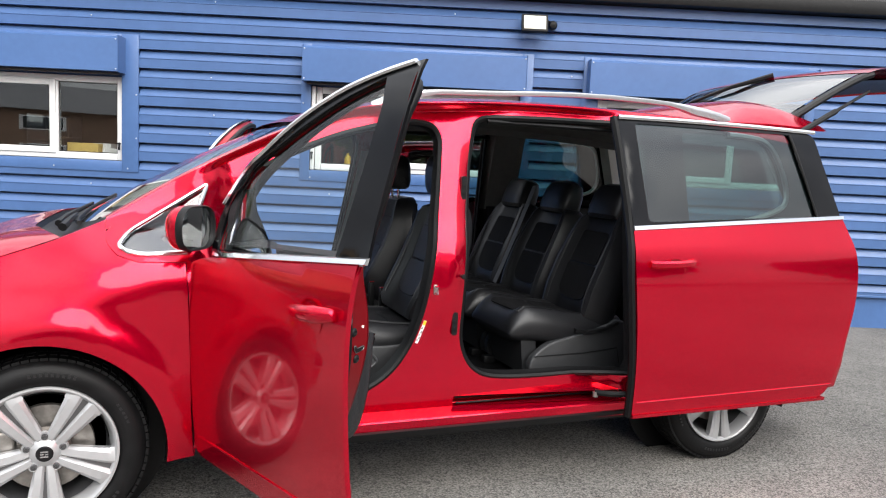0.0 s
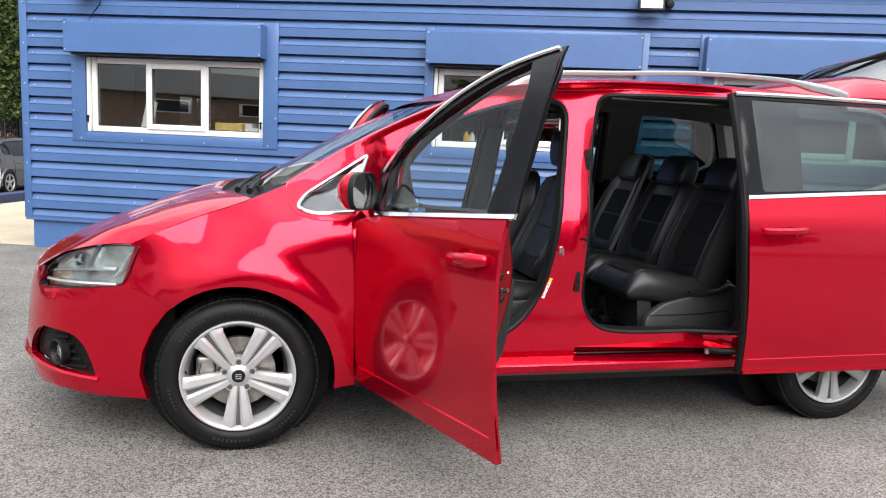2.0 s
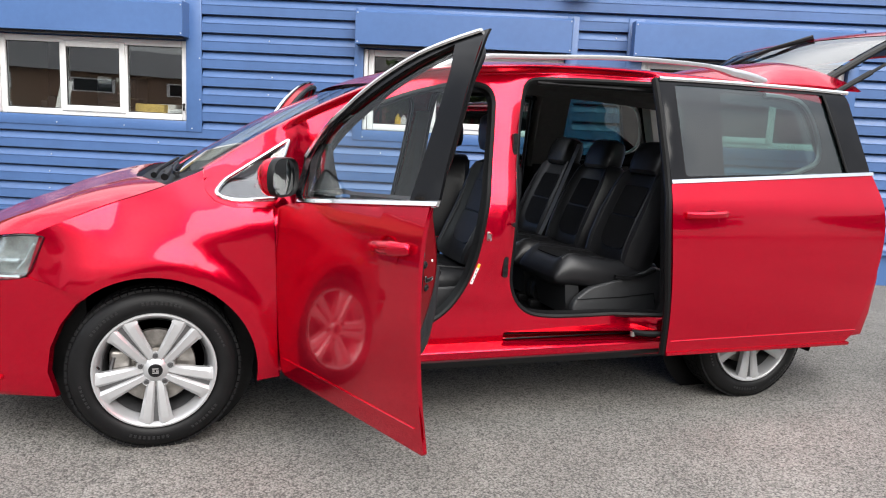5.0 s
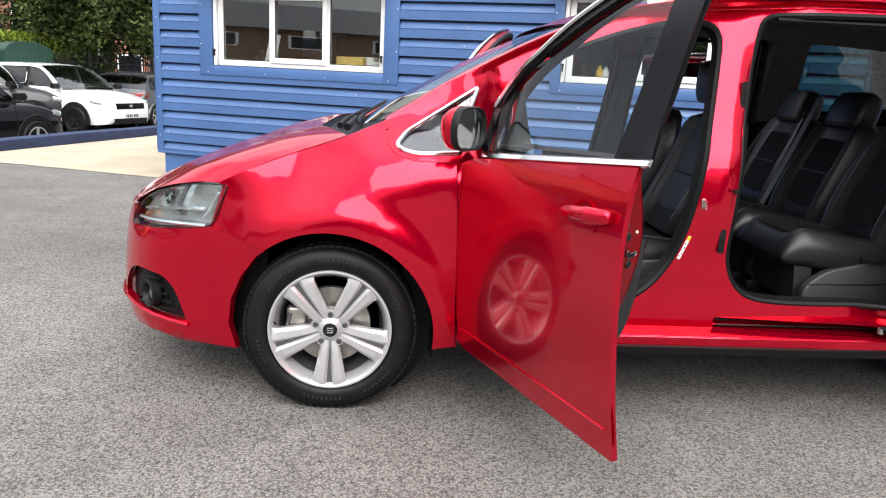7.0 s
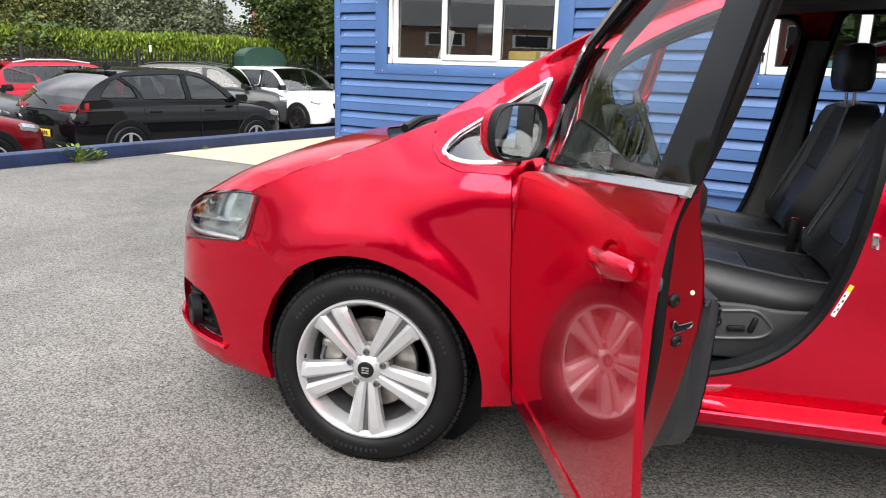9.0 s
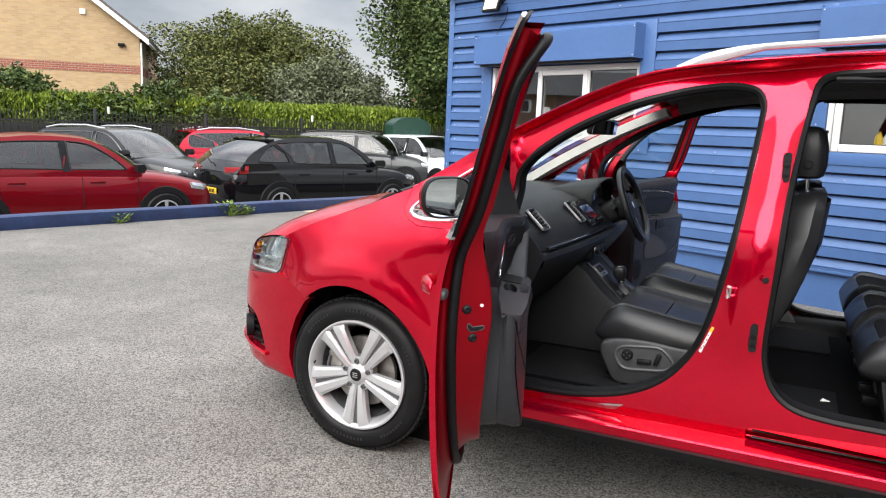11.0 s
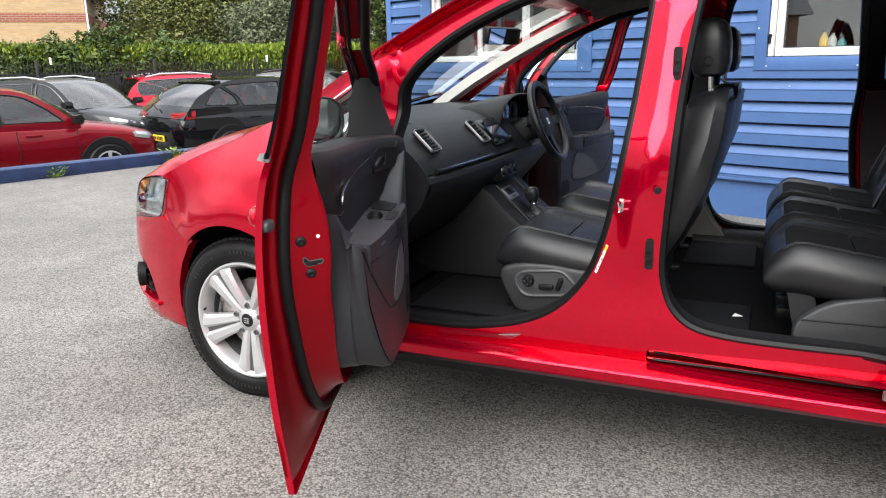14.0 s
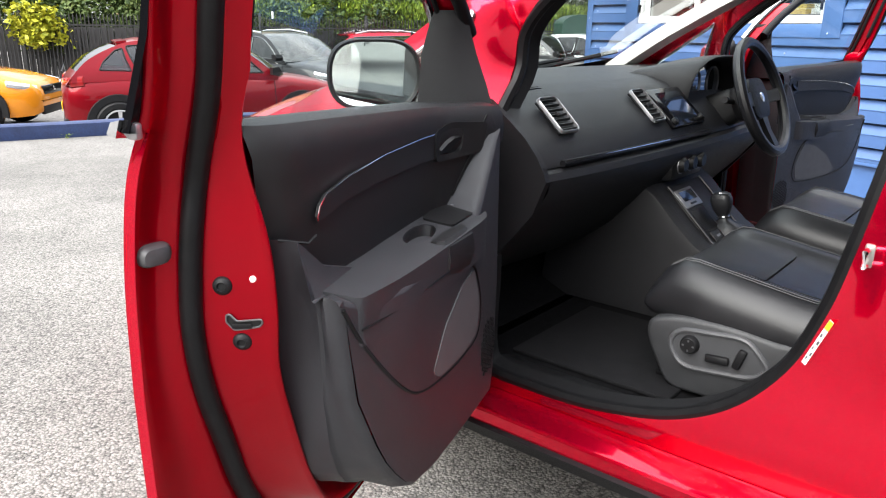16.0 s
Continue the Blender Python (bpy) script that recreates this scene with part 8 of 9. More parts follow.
    part("windscreen", lofted([ring(q, 9, 0.26 - 0.16 * i / 13, 0.01 + 0.02 * i / 13) for i, q in enumerate(roof_line[0:14])], False, False), CARGLASS, car_).visible_shadow = False
    part("rear_window", lofted([ring((q[0] - 0.0, q[1]), 9, -0.07, 0.02) for q in roof_line[i6 + 1:i6 + 9]], False, False), CARGLASS_DARK, car_).visible_shadow = False
    part("tailgate", lofted([ring((q[0], q[1]), 9, -0.07, 0.02) for q in roof_line[i6 + 8:]] + [ring((xr + 0.05, belt - 0.12), 9, -0.06, 0.02)], False, False), paint, car_)
    part("dashboard", boxed(X(-0.85), X(-0.30), -W * 0.80, W * 0.80, belt - 0.06, belt + 0.03, 0.03), BLACK, body)
    for sx in (-1.35, -2.15):
        for sy in (-0.36, 0.36):
            seat = part("seat_back", lofted([[(X(sx) + dx - (z - belt) * 0.25, sy + dy * kk, z) for dx, dy in ((-0.06, -0.21), (0.06, -0.19), (0.06, 0.19), (-0.06, 0.21))] for z, kk in ((belt - 0.1, 1.0), (belt + 0.10, 0.98), (belt + 0.20, 0.8), (belt + 0.215, 0.5), (belt + 0.22, 0.5), (belt + 0.36, 0.48), (belt + 0.38, 0.35))]), SEATDARK, body)
    def on(i, f, out=0.0):
        q = ((X(-1.75), zr), (X(-1.75), zr), (xt + 0.10, zr - 0.05), (xt + 0.45, zr - 0.015), (X(-1.75), zr + 0.0), (X(-1.22), zr - 0.03))[i]
        return Vector((q[0], s * (top_y(q[1]) + out), q[1]))
    for s in (1, -1):
        # doors seams, handles
        for x in (-wheelbase * 0.47, -0.42, -wheelbase + 0.30):
            part("door_gap", tubed([(x, s * W * 0.998, 0.32), (x + 0.01, s * W * 1.003, 0.62), (x, s * W * 0.985, belt - 0.07)], 0.006, 4), BLACK, body)
        for x in (-wheelbase * 0.47 + 0.22, -wheelbase + 0.52):
            part("door_handle", boxed(x - 0.11, x + 0.11, s * W - 0.01, s * W + 0.018, belt - 0.16, belt - 0.13, 0.008), paint, body)
        if cladding:
            part("sill_cladding", boxed(-wheelbase + 0.36, -0.36, s * W * 0.985 - 0.02, s * W * 0.985 + 0.02, 0.20, 0.34, 0.02), BLACK, body)
        for x in (0.0, -wheelbase):
            bm = bmesh.new()
            yo = s * (W + 0.006)
            r0, r1 = 0.345, 0.445 if cladding else 0.37
            rings = [[(x + r * math.cos(a), yo + s * oy, 0.335 + r * math.sin(a)) for a in np.linspace(-0.2, math.pi + 0.2, 22)] for r, oy in ((r1, -0.02), (r1 - 0.012, 0.008), (r0, 0.008), (r0 - 0.01, -0.06))]
            loft(bm, rings, False, False)
            part("wheel_arch", bm, BLACK if cladding else paint, body)
            bm = bmesh.new()
            vs = [bm.verts.new((x + 0.36 * math.cos(a), s * (W + 0.001), max(0.2, 0.335 + 0.36 * math.sin(a)))) for a in np.linspace(0, 2 * math.pi, 24, endpoint=False)]
            bm.faces.new(vs)
            part("arch_shadow_gap", bm, RUBBER, body, smooth=False)
            simple_wheel(car_, x, s * (W + 0.034), s, 0.335, rimcol or ALLOY, spokes)
        # lamps
        part("headlamp", lofted([[(x, s * y, z), (x + 0.01, s * (y + 0.015), z - 0.05), (x - 0.0, s * y, z - 0.10), (x - 0.06, s * (y - 0.05), z - 0.05)] for x, y, z in ((xf - 0.06, W * 0.66, nosez - 0.04), (xf - 0.15, W * 0.83, nosez + 0.0), (xf - 0.30, W * 0.935, nosez + 0.03), (xf - 0.42, W * 0.955, nosez + 0.05))]), WHITELENS, car_)
        part("tail_lamp", lofted([[(x, s * y, z), (x - 0.012, s * (y + 0.014), z - 0.07), (x, s * y, z - 0.13), (x + 0.06, s * (y - 0.05), z - 0.06)] for x, y, z in ((xr + 0.02, W * 0.55, belt - 0.02), (xr + 0.05, W * 0.80, belt - 0.01), (xr + 0.12, W * 0.945, belt), (xr + 0.28, W * 0.985, belt + 0.02))]), REDLENS, car_)
        part("door_mirror", lofted([[(-0.42 + dx, s * (W + y), belt + 0.06 + dz) for dx, dz in ((-0.07, 0.06), (0.03, 0.07), (0.07, 0.0), (0.03, -0.06), (-0.07, -0.05))] for y in (0.02, 0.06, 0.16, 0.20)]), BLACK if cladding else paint, car_)
        if rails:
            part("roof_rail", tubed([on(5, 1.0, -0.03) + Vector((0, 0, 0.03)), on(4, 1.0, -0.03) + Vector((0, 0, 0.065)), on(3, 1.0, -0.03) + Vector((0, 0, 0.06)), on(2, 1.0, -0.03) + Vector((0, 0, 0.03))], 0.02, 6), rails, car_)
    part("front_grille", boxed(xf - 0.06, xf + 0.006, -W * 0.52, W * 0.52, nosez - 0.20, nosez - 0.05, 0.02), GLOSSBLK, car_)
    part("grille_badge", boxed(xf + 0.004, xf + 0.012, -0.05, 0.05, nosez - 0.15, nosez - 0.09, 0.004), CHROME, car_)
    part("lower_grille", boxed(xf - 0.06, xf + 0.004, -W * 0.62, W * 0.62, 0.27, 0.42, 0.02), BLACK, car_)
    part("rear_bumper", boxed(xr - 0.02, xr + 0.10, -W * 0.84, W * 0.84, 0.26, 0.44, 0.03), BLACK if cladding else paint, car_)
    pl = part("number_plate", boxed(xr - 0.03, xr - 0.018, -0.26, 0.26, 0.50, 0.61, 0.004), YELLOW, car_)
    bm = bmesh.new()
    for k in range(7):
        y = -0.19 + 0.058 * k + (0.03 if k > 3 else 0)
        box(bm, xr - 0.033, xr - 0.030, y, y + 0.036, 0.522, 0.588)
    part("plate_bars", bm, BLACK, pl, smooth=False)["kind"] = "stuff"
    if plate_front:
        pl = part("number_plate", boxed(xf + 0.006, xf + 0.016, -0.26, 0.26, 0.42, 0.53, 0.004), WHITEPLATE, car_)
        bm = bmesh.new()
        for k in range(7):
            y = -0.19 + 0.058 * k + (0.03 if k > 3 else 0)
            box(bm, xf + 0.0165, xf + 0.0185, y, y + 0.036, 0.442, 0.508)
        part("plate_bars", bm, BLACK, pl, smooth=False)["kind"] = "stuff"
    part("rear_wiper", tubed([(xr + 0.02, 0.0, belt + 0.03), (xr + 0.06, 0.25, belt + 0.12)], 0.012, 5), BLACK, car_)
    part("tailgate_spoiler", lofted([[(xt - 0.10, y, zr - 0.055), (xt + 0.05, y, zr - 0.035), (xt + 0.05, y, zr - 0.075), (xt - 0.08, y, zr - 0.08)] for y in np.linspace(-W * 0.72, W * 0.72, 7)]), roof or paint, car_)
    part("roof_aerial", lofted([[(xt + 0.30 + d, y, zr + z) for d, y, z in ((-0.06, -0.02, 0.0), (-0.06, 0.02, 0.0), (0.08, 0.012, 0.0), (0.08, -0.012, 0.0))] if z0 == 0 else [(xt + 0.26 + d, y, zr + 0.075) for d, y in ((-0.03, -0.008), (-0.03, 0.008), (0.01, 0.006), (0.01, -0.006))] for z0 in (0, 1)]), BLACK, car_)
    return car_


CARGLASS = glass_mat("parked_car_glass", (0.30, 0.34, 0.335))
CARGLASS_DARK = glass_mat("parked_car_rear_glass", (0.10, 0.115, 0.115))
SEATDARK = mat("parked_car_seats", (0.05, 0.05, 0.055), 0.8, vary=0.2, scale=8)


def car_paint(name, c, metal=0.2):
    return mat(name, c, 0.35, metal, vary=0.05, scale=2.5, coat=1.0, rvary=0.05, spec=0.05)


P_BLACK = mat("black_car_paint", (0.003, 0.003, 0.004), 0.4, 0.0, vary=0.05, scale=2.5, coat=0.9, spec=0.0)
P_RED = mat("dark_red_car_paint", (0.18, 0.002, 0.007), 0.35, 0.55, vary=0.05, scale=2.5, coat=0.55, rvary=0.05, spec=0.05)
P_PINKRED = car_paint("bright_red_car_paint", (0.50, 0.012, 0.035), 0.2)
P_GREY = mat("gunmetal_car_paint", (0.045, 0.047, 0.05), 0.35, 0.4, vary=0.05, scale=2.5, coat=0.5, spec=0.1)
P_SILVER = car_paint("dark_silver_car_paint", (0.10, 0.105, 0.11), 0.4)
P_DARK = mat("dark_grey_car_paint", (0.022, 0.023, 0.025), 0.35, 0.4, vary=0.05, scale=2.5, coat=0.6, spec=0.1)
P_WHITE = car_paint("white_car_paint", (0.78, 0.79, 0.80), 0.0)
P_ORANGE = car_paint("orange_car_paint", (0.62, 0.22, 0.012), 0.25)
DARKRIM = mat("black_alloy", (0.012, 0.012, 0.013), 0.3, 0.3, vary=0.2, scale=20)
HD = 68.7
parked_car("black crossover with a yellow rear plate, parked beyond the kerb", P_BLACK, (-6.17, 11.26), HD, 2.68, 4.48, 1.61, 1.86, rake=0.75)
parked_car("dark red crossover with black wheel arches, parked beyond the kerb", P_RED, (-7.55, 6.35), HD - 3, 2.62, 4.18, 1.57, 1.80, rails=None, roof=P_RED, rake=0.70)
parked_car("dark grey sport utility car with pale roof rails", P_DARK, (-10.5, 8.75), 6, 2.63, 4.38, 1.62, 1.84, rails=SILVER)
parked_car("bright red sport utility car with silver roof rails", P_PINKRED, (-10.9, 14.7), HD - 10, 2.67, 4.45, 1.63, 1.84, rails=SILVER)
parked_car("gunmetal sport utility car with roof rails", P_GREY, (-8.3, 15.9), 14, 2.73, 4.6, 1.66, 1.86, rails=GLOSSBLK)
parked_car("white sport utility car with black wheels and arches", P_WHITE, (-7.35, 16.0), -22, 2.67, 4.48, 1.65, 1.85, rimcol=DARKRIM, plate_front=True)
parked_car("silver hatchback with red tail lamps, rear on", P_SILVER, (-5.77, 20.97), 78, 2.53, 4.0, 1.52, 1.70, cladding=False)
parked_car("orange crossover parked at the far side", P_ORANGE, (-11.6, 3.2), HD - 20, 2.6, 4.15, 1.56, 1.8, rake=0.6)
parked_car("red hatchback behind the railings", P_PINKRED, (-5.6, 31.0), 10, 2.53, 4.0, 1.5, 1.7, cladding=False, ground=-0.1)

# ---------------------------------------------------------------- railings, boards, hedge
F0, F1 = Vector((-19.5, 4.2, LOW)), Vector((-5.6, 25.0, LOW))
FD = (F1 - F0).normalized()
FLEN = (F1 - F0).length
FM = Matrix.Translation(F0) @ pose(0, 0, 0, 0, 0, math.degrees(math.atan2(FD.y, FD.x)))
IRON = mat("black_railing_paint", (0.012, 0.012, 0.013), 0.5, vary=0.3, scale=12)
BOARD = mat("dark_stained_boards", (0.030, 0.028, 0.028), 0.8, vary=0.35, scale=7, fine=0.3, fscale=60)
fence = thing("railings", "black steel railings with spear-topped pales round the car park", "fence", FM)
pale_me = None
n_pale = 290
for k in range(n_pale):
    x = FLEN * (k + 0.5) / n_pale
    if pale_me is None:
        bm = bmesh.new()
        box(bm, -0.012, 0.012, -0.012, 0.012, 0.06, 1.88)
        vs = [bm.verts.new(p) for p in ((-0.012, -0.012, 1.88), (0.012, -0.012, 1.88), (0.012, 0.012, 1.88), (-0.012, 0.012, 1.88), (0, 0, 1.97))]
        for a in range(4):
            bm.faces.new((vs[a], vs[(a + 1) % 4], vs[4]))
        o = part("pale", bm, IRON, fence, smooth=False)
        pale_me = o.data
    else:
        o = new("pale", pale_me); o.parent = fence
    o.matrix_local = Matrix.Translation((x, 0, 0))
for z in (0.30, 1.68):
    part("rail", boxed(0, FLEN, -0.010, 0.030, z - 0.02, z + 0.02, 0.0), IRON, fence, smooth=False)
for k in range(10):
    part("post", boxed(FLEN * k / 9 - 0.035, FLEN * k / 9 + 0.035, -0.045, 0.03, 0, 2.02, 0.006), IRON, fence)
for k in (3, 5, 6, 7):
    part("post_cap", boxed(FLEN * k / 9 + 0.3, FLEN * k / 9 + 0.35, -0.06, 0.0, 1.90, 2.08, 0.006), WHITEPLATE, fence, "white marker on a post")
boards = thing("board_fence", "dark stained close-boarded fence behind the railings", "fence", FM @ Matrix.Translation((0, 0.35, 0)))
bd = None
nb = 130
for k in range(nb):
    x = FLEN * 0.80 * (k + 0.5) / nb
    if bd is None:
        o = part("board", boxed(-0.072, 0.072, 0, 0.022, 0, 1.62, 0.004, 1), BOARD, boards, smooth=False)
        bd = o.data
    else:
        o = new("board", bd); o.parent = boards
    o.matrix_local = Matrix.Translation((x, 0.012 * (k % 2), 0.02 * ((k * 7) % 5) / 5))


def leaves(bm, centre, radii, n, size, rng, shell=0.55, up=0.0, lump=7):
    """Small bent leaf clumps spread through a lumpy ellipsoid."""
    C, Rr = Vector(centre), Vector(radii)
    lumps = []
    for _ in range(lump):
        v = Vector((rng.gauss(0, 1), rng.gauss(0, 1), rng.gauss(0, 1) + up)).normalized()
        lumps.append((v, rng.uniform(0.22, 0.42)))
    for _ in range(n):
        v = Vector((rng.gauss(0, 1), rng.gauss(0, 1), rng.gauss(0, 1))).normalized()
        rad = shell + (1 - shell) * rng.random() ** 0.6
        g = 1.0
        for lv, lr in lumps:
            d = (v - lv).length
            g += lr * math.exp(-(d / 0.42) ** 2) * 0.7
        nz = noise.noise(v * 3.1 + C * 0.3)
        g *= 0.80 + 0.32 * nz
        p = C + Vector((v.x * Rr.x, v.y * Rr.y, v.z * Rr.z)) * (rad * g)
        s = size * rng.uniform(0.6, 1.4)
        a = Vector((rng.gauss(0, 1), rng.gauss(0, 1), rng.gauss(0, 0.6))).normalized()
        b = a.cross(Vector((rng.gauss(0, 1), rng.gauss(0, 1), rng.gauss(0, 1)))).normalized()
        nrm = a.cross(b)
        q = [bm.verts.new(p + a * s), bm.verts.new(p + b * s * 0.6 + nrm * s * 0.15), bm.verts.new(p - a * s), bm.verts.new(p - b * s * 0.6 + nrm * s * 0.15)]
        bm.faces.new(q)


LEAF_DARK = leaf_mat("deep_green_leaves", (0.028, 0.050, 0.014), (0.060, 0.095, 0.022), (0.12, 0.155, 0.042))
LEAF_OLIVE = leaf_mat("olive_leaves", (0.040, 0.052, 0.014), (0.090, 0.108, 0.026), (0.19, 0.19, 0.055))
LEAF_HEDGE = leaf_mat("bright_hedge_leaves", (0.055, 0.090, 0.008), (0.14, 0.21, 0.016), (0.27, 0.33, 0.04))
LEAF_GREY = leaf_mat("silvery_leaves", (0.055, 0.070, 0.035), (0.11, 0.13, 0.070), (0.20, 0.215, 0.13))
LEAF_YEL = leaf_mat("yellow_green_leaves", (0.16, 0.18, 0.01), (0.36, 0.36, 0.02), (0.5, 0.46, 0.05))
BARK = mat("grey_bark", (0.10, 0.08, 0.062), 0.9, vary=0.3, scale=6, fine=0.25, fscale=50, bump=0.6, bscale=40)


def tree(label, base, crown_z, radii, n, size, leafm, seed, trunk=0.22, lump=7):
    rng = random.Random(seed)
    t = thing("tree", label, "tree", Matrix.Translation(base), "trees")
    h = crown_z - radii[2] * 0.2
    bm = bmesh.new()
    tube(bm, spline([(0, 0, -0.1), (0.05, 0.03, h * 0.4), (-0.06, 0.05, h * 0.75), (0.0, 0.0, h)], 4), [trunk * (1.25 - 0.75 * i / 12) for i in range(13)], 10)
    part("trunk", bm, BARK, t)
    for k in range(7):
        a = 2 * math.pi * k / 7 + rng.random()
        z0 = h * rng.uniform(0.45, 0.9)
        e = Vector((math.cos(a) * radii[0] * 0.6, math.sin(a) * radii[1] * 0.6, crown_z + rng.uniform(-0.2, 0.5) * radii[2]))
        part("limb", tubed([(0, 0, z0), (e.x * 0.4, e.y * 0.4, z0 * 0.5 + e.z * 0.5), tuple(e)], [trunk * 0.5, trunk * 0.3, trunk * 0.1], 6), BARK, t)
    bm = bmesh.new()
    leaves(bm, (0, 0, crown_z), radii, n, size, rng, 0.45, 0.2, lump)
    part("crown", bm, leafm, t, smooth=False)
    return t


g = lambda b, d, z=LOW: (*bearing(b, d).to_2d(), z)
tree("broad olive-green dome-shaped tree behind the hedge", g(39.7, 33), 3.3, (3.8, 3.8, 3.5), 71400, 0.065, LEAF_OLIVE, 11, 0.3, 9)
tree("tall dense dark green tree beside the hut", g(24.3, 26), 5.6, (3.3, 3.3, 4.8), 79800, 0.065, LEAF_DARK, 12, 0.32, 10)
tree("tall dark green tree behind the railings", g(16.5, 30), 5.2, (4.0, 4.0, 4.6), 79800, 0.065, LEAF_DARK, 13, 0.32, 9)
tree("tall dark green tree by the road", g(10.5, 33), 5.6, (3.6, 3.6, 4.8), 67200, 0.065, LEAF_DARK, 14, 0.3, 8)
tree("small dark green tree beyond the house", g(47.2, 42), 2.2, (2.6, 2.6, 2.4), 25200, 0.068, LEAF_DARK, 15, 0.2)
tree("silvery grey-green shrub tree", g(34.3, 29), 2.0, (2.5, 2.5, 2.7), 33600, 0.062, LEAF_GREY, 16, 0.18)
tree("silvery grey-green shrub tree", g(31.0, 28), 1.4, (1.8, 1.8, 2.0), 21000, 0.062, LEAF_GREY, 17, 0.15)
# trees across the road behind the yard, seen mirrored in the paint and glass
for k, (bx, by, bz, br) in enumerate(((-9, -26, 3.4, 5.0), (4.0, -24, 3.8, 5.2), (14, -21, 3.6, 5.0), (22, -13, 3.4, 4.4), (19, -5, 3.0, 3.4))):
    tree("dark green tree across the road, mirrored in the paintwork", (bx, by, 0.0), bz * 0.82, (br, br, bz * 0.70), 11000, 0.26, LEAF_DARK, 41 + k, 0.25)
# terraced houses across the road, mirrored in the office windows
rh = thing("house", "brown brick terraced houses across the road, mirrored in the windows", "house", Matrix.Translation((-50, -23, 0)) @ pose(0, 0, 0, 0, 0, -59) @ Matrix.Diagonal((2.4, 1, 0.85, 1)))
RENDERW = mat("far_brown_brick", (0.24, 0.15, 0.10), 0.85, vary=0.08, scale=1.5, bump=0.2, bscale=60)
part("wall", boxed(-9, 9, -3, 3, 0, 5.2), RENDERW, rh, smooth=False)
part("roof", prismed([(-3.4, 5.1), (3.4, 5.1), (0, 7.6)], YZ, -9.4, 9.4), mat("house_roof_slate", (0.07, 0.07, 0.075), 0.7, vary=0.2, scale=4), rh, smooth=False)
for k in range(6):
    for z in (1.0, 3.4):
        wn_ = part("window", boxed(-7.6 + k * 2.9, -6.3 + k * 2.9, 2.98, 3.04, z, z + 1.2), UPVC, rh, smooth=False)
        part("pane", boxed(-7.5 + k * 2.9, -6.4 + k * 2.9, 3.04, 3.05, z + 0.1, z + 1.1), SCREEN, wn_, smooth=False)
# clipped hedge behind the boards
rng = random.Random(31)
hedge = thing("hedge", "bright green clipped hedge along the board fence", "hedge", FM @ Matrix.Translation((0, 1.25, 0)))
bm = bmesh.new()
for _ in range(60000):
    x = rng.uniform(6.0, FLEN * 0.83)
    face = rng.random()
    top = 2.30 + 0.08 * noise.noise(Vector((x * 0.8, 3.1, 0)))
    if face < 0.45:
        p = Vector((x, rng.uniform(-0.65, 0.65), top + rng.gauss(0, 0.05)))
    else:
        p = Vector((x, -0.65 + rng.gauss(0, 0.06), rng.uniform(1.0, top)))
    s = 0.052 * rng.uniform(0.6, 1.4)
    a = Vector((rng.gauss(0, 0.45), rng.gauss(0, 0.45), 1.0)).normalized()
    b = a.cross(Vector((rng.gauss(0, 1), rng.gauss(0, 1), rng.gauss(0, 1)))).normalized()
    bm.faces.new([bm.verts.new(p + a * s * 1.5), bm.verts.new(p + b * s * 0.42), bm.verts.new(p - a * s), bm.verts.new(p - b * s * 0.42)])
part("foliage", bm, LEAF_HEDGE, hedge, smooth=False)
# added box: its dark colour stands in for shade between the leaves
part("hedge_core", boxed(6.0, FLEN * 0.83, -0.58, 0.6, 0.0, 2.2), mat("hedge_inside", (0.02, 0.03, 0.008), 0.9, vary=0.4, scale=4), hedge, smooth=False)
sh = thing("shrub", "loose dark green shrubs over the railings", "shrub", FM @ Matrix.Translation((0, 0.9, 0)))
bm = bmesh.new()
for k in range(11):
    leaves(bm, (1.0 + k * 1.15, rng.uniform(-0.2, 0.4), 1.5 + 0.5 * rng.random() + (0.5 if k in (3, 4, 5) else 0)), (1.0, 0.8, 1.1), 4000, 0.062, rng, 0.5)
part("foliage", bm, LEAF_DARK, sh, smooth=False)
sh = thing("shrub", "yellow-green climbing shrub on the railings", "shrub", FM @ Matrix.Translation((3.1, -0.05, 0)))
bm = bmesh.new()
leaves(bm, (0, 0, 1.65), (0.75, 0.3, 0.65), 1300, 0.07, rng, 0.3)
part("foliage", bm, LEAF_YEL, sh, smooth=False)

# green cabinet and sign post by the railings
cb = thing("street_cabinet", "dark green metal cabinet with a curved top", "cabinet", FM @ Matrix.Translation((FLEN * 0.686, -0.55, 0.12)))
GREENP = mat("dark_green_paint", (0.010, 0.040, 0.026), 0.45, vary=0.12, scale=6)
part("body", prismed([(-0.65, 0.0), (0.65, 0.0), (0.65, 1.75)] + [(0.65 * math.cos(a), 1.75 + 0.28 * math.sin(a)) for a in np.linspace(0.1, math.pi - 0.1, 10)] + [(-0.65, 1.75)], XZ, -0.3, 0.3, 0.01), GREENP, cb)
for k in range(5):
    part("panel_rib", boxed(-0.5 + 0.22 * k, -0.44 + 0.22 * k, -0.315, -0.30, 0.2, 1.65, 0.004), GREENP, cb)
sp = thing("sign_post", "slim grey lamp post by the railings", "post", FM @ Matrix.Translation((FLEN * 0.90, 1.0, 0)))
part("pole", tubed([(0, 0, 0), (0, 0, 7.5)], [0.06, 0.045], 10), mat("galvanised_pole", (0.32, 0.33, 0.32), 0.5, 0.4, vary=0.15, scale=5), sp)
sp = thing("sign_post", "slim brown post by the railings", "post", FM @ Matrix.Translation((FLEN * 0.965, -0.5, 0)))
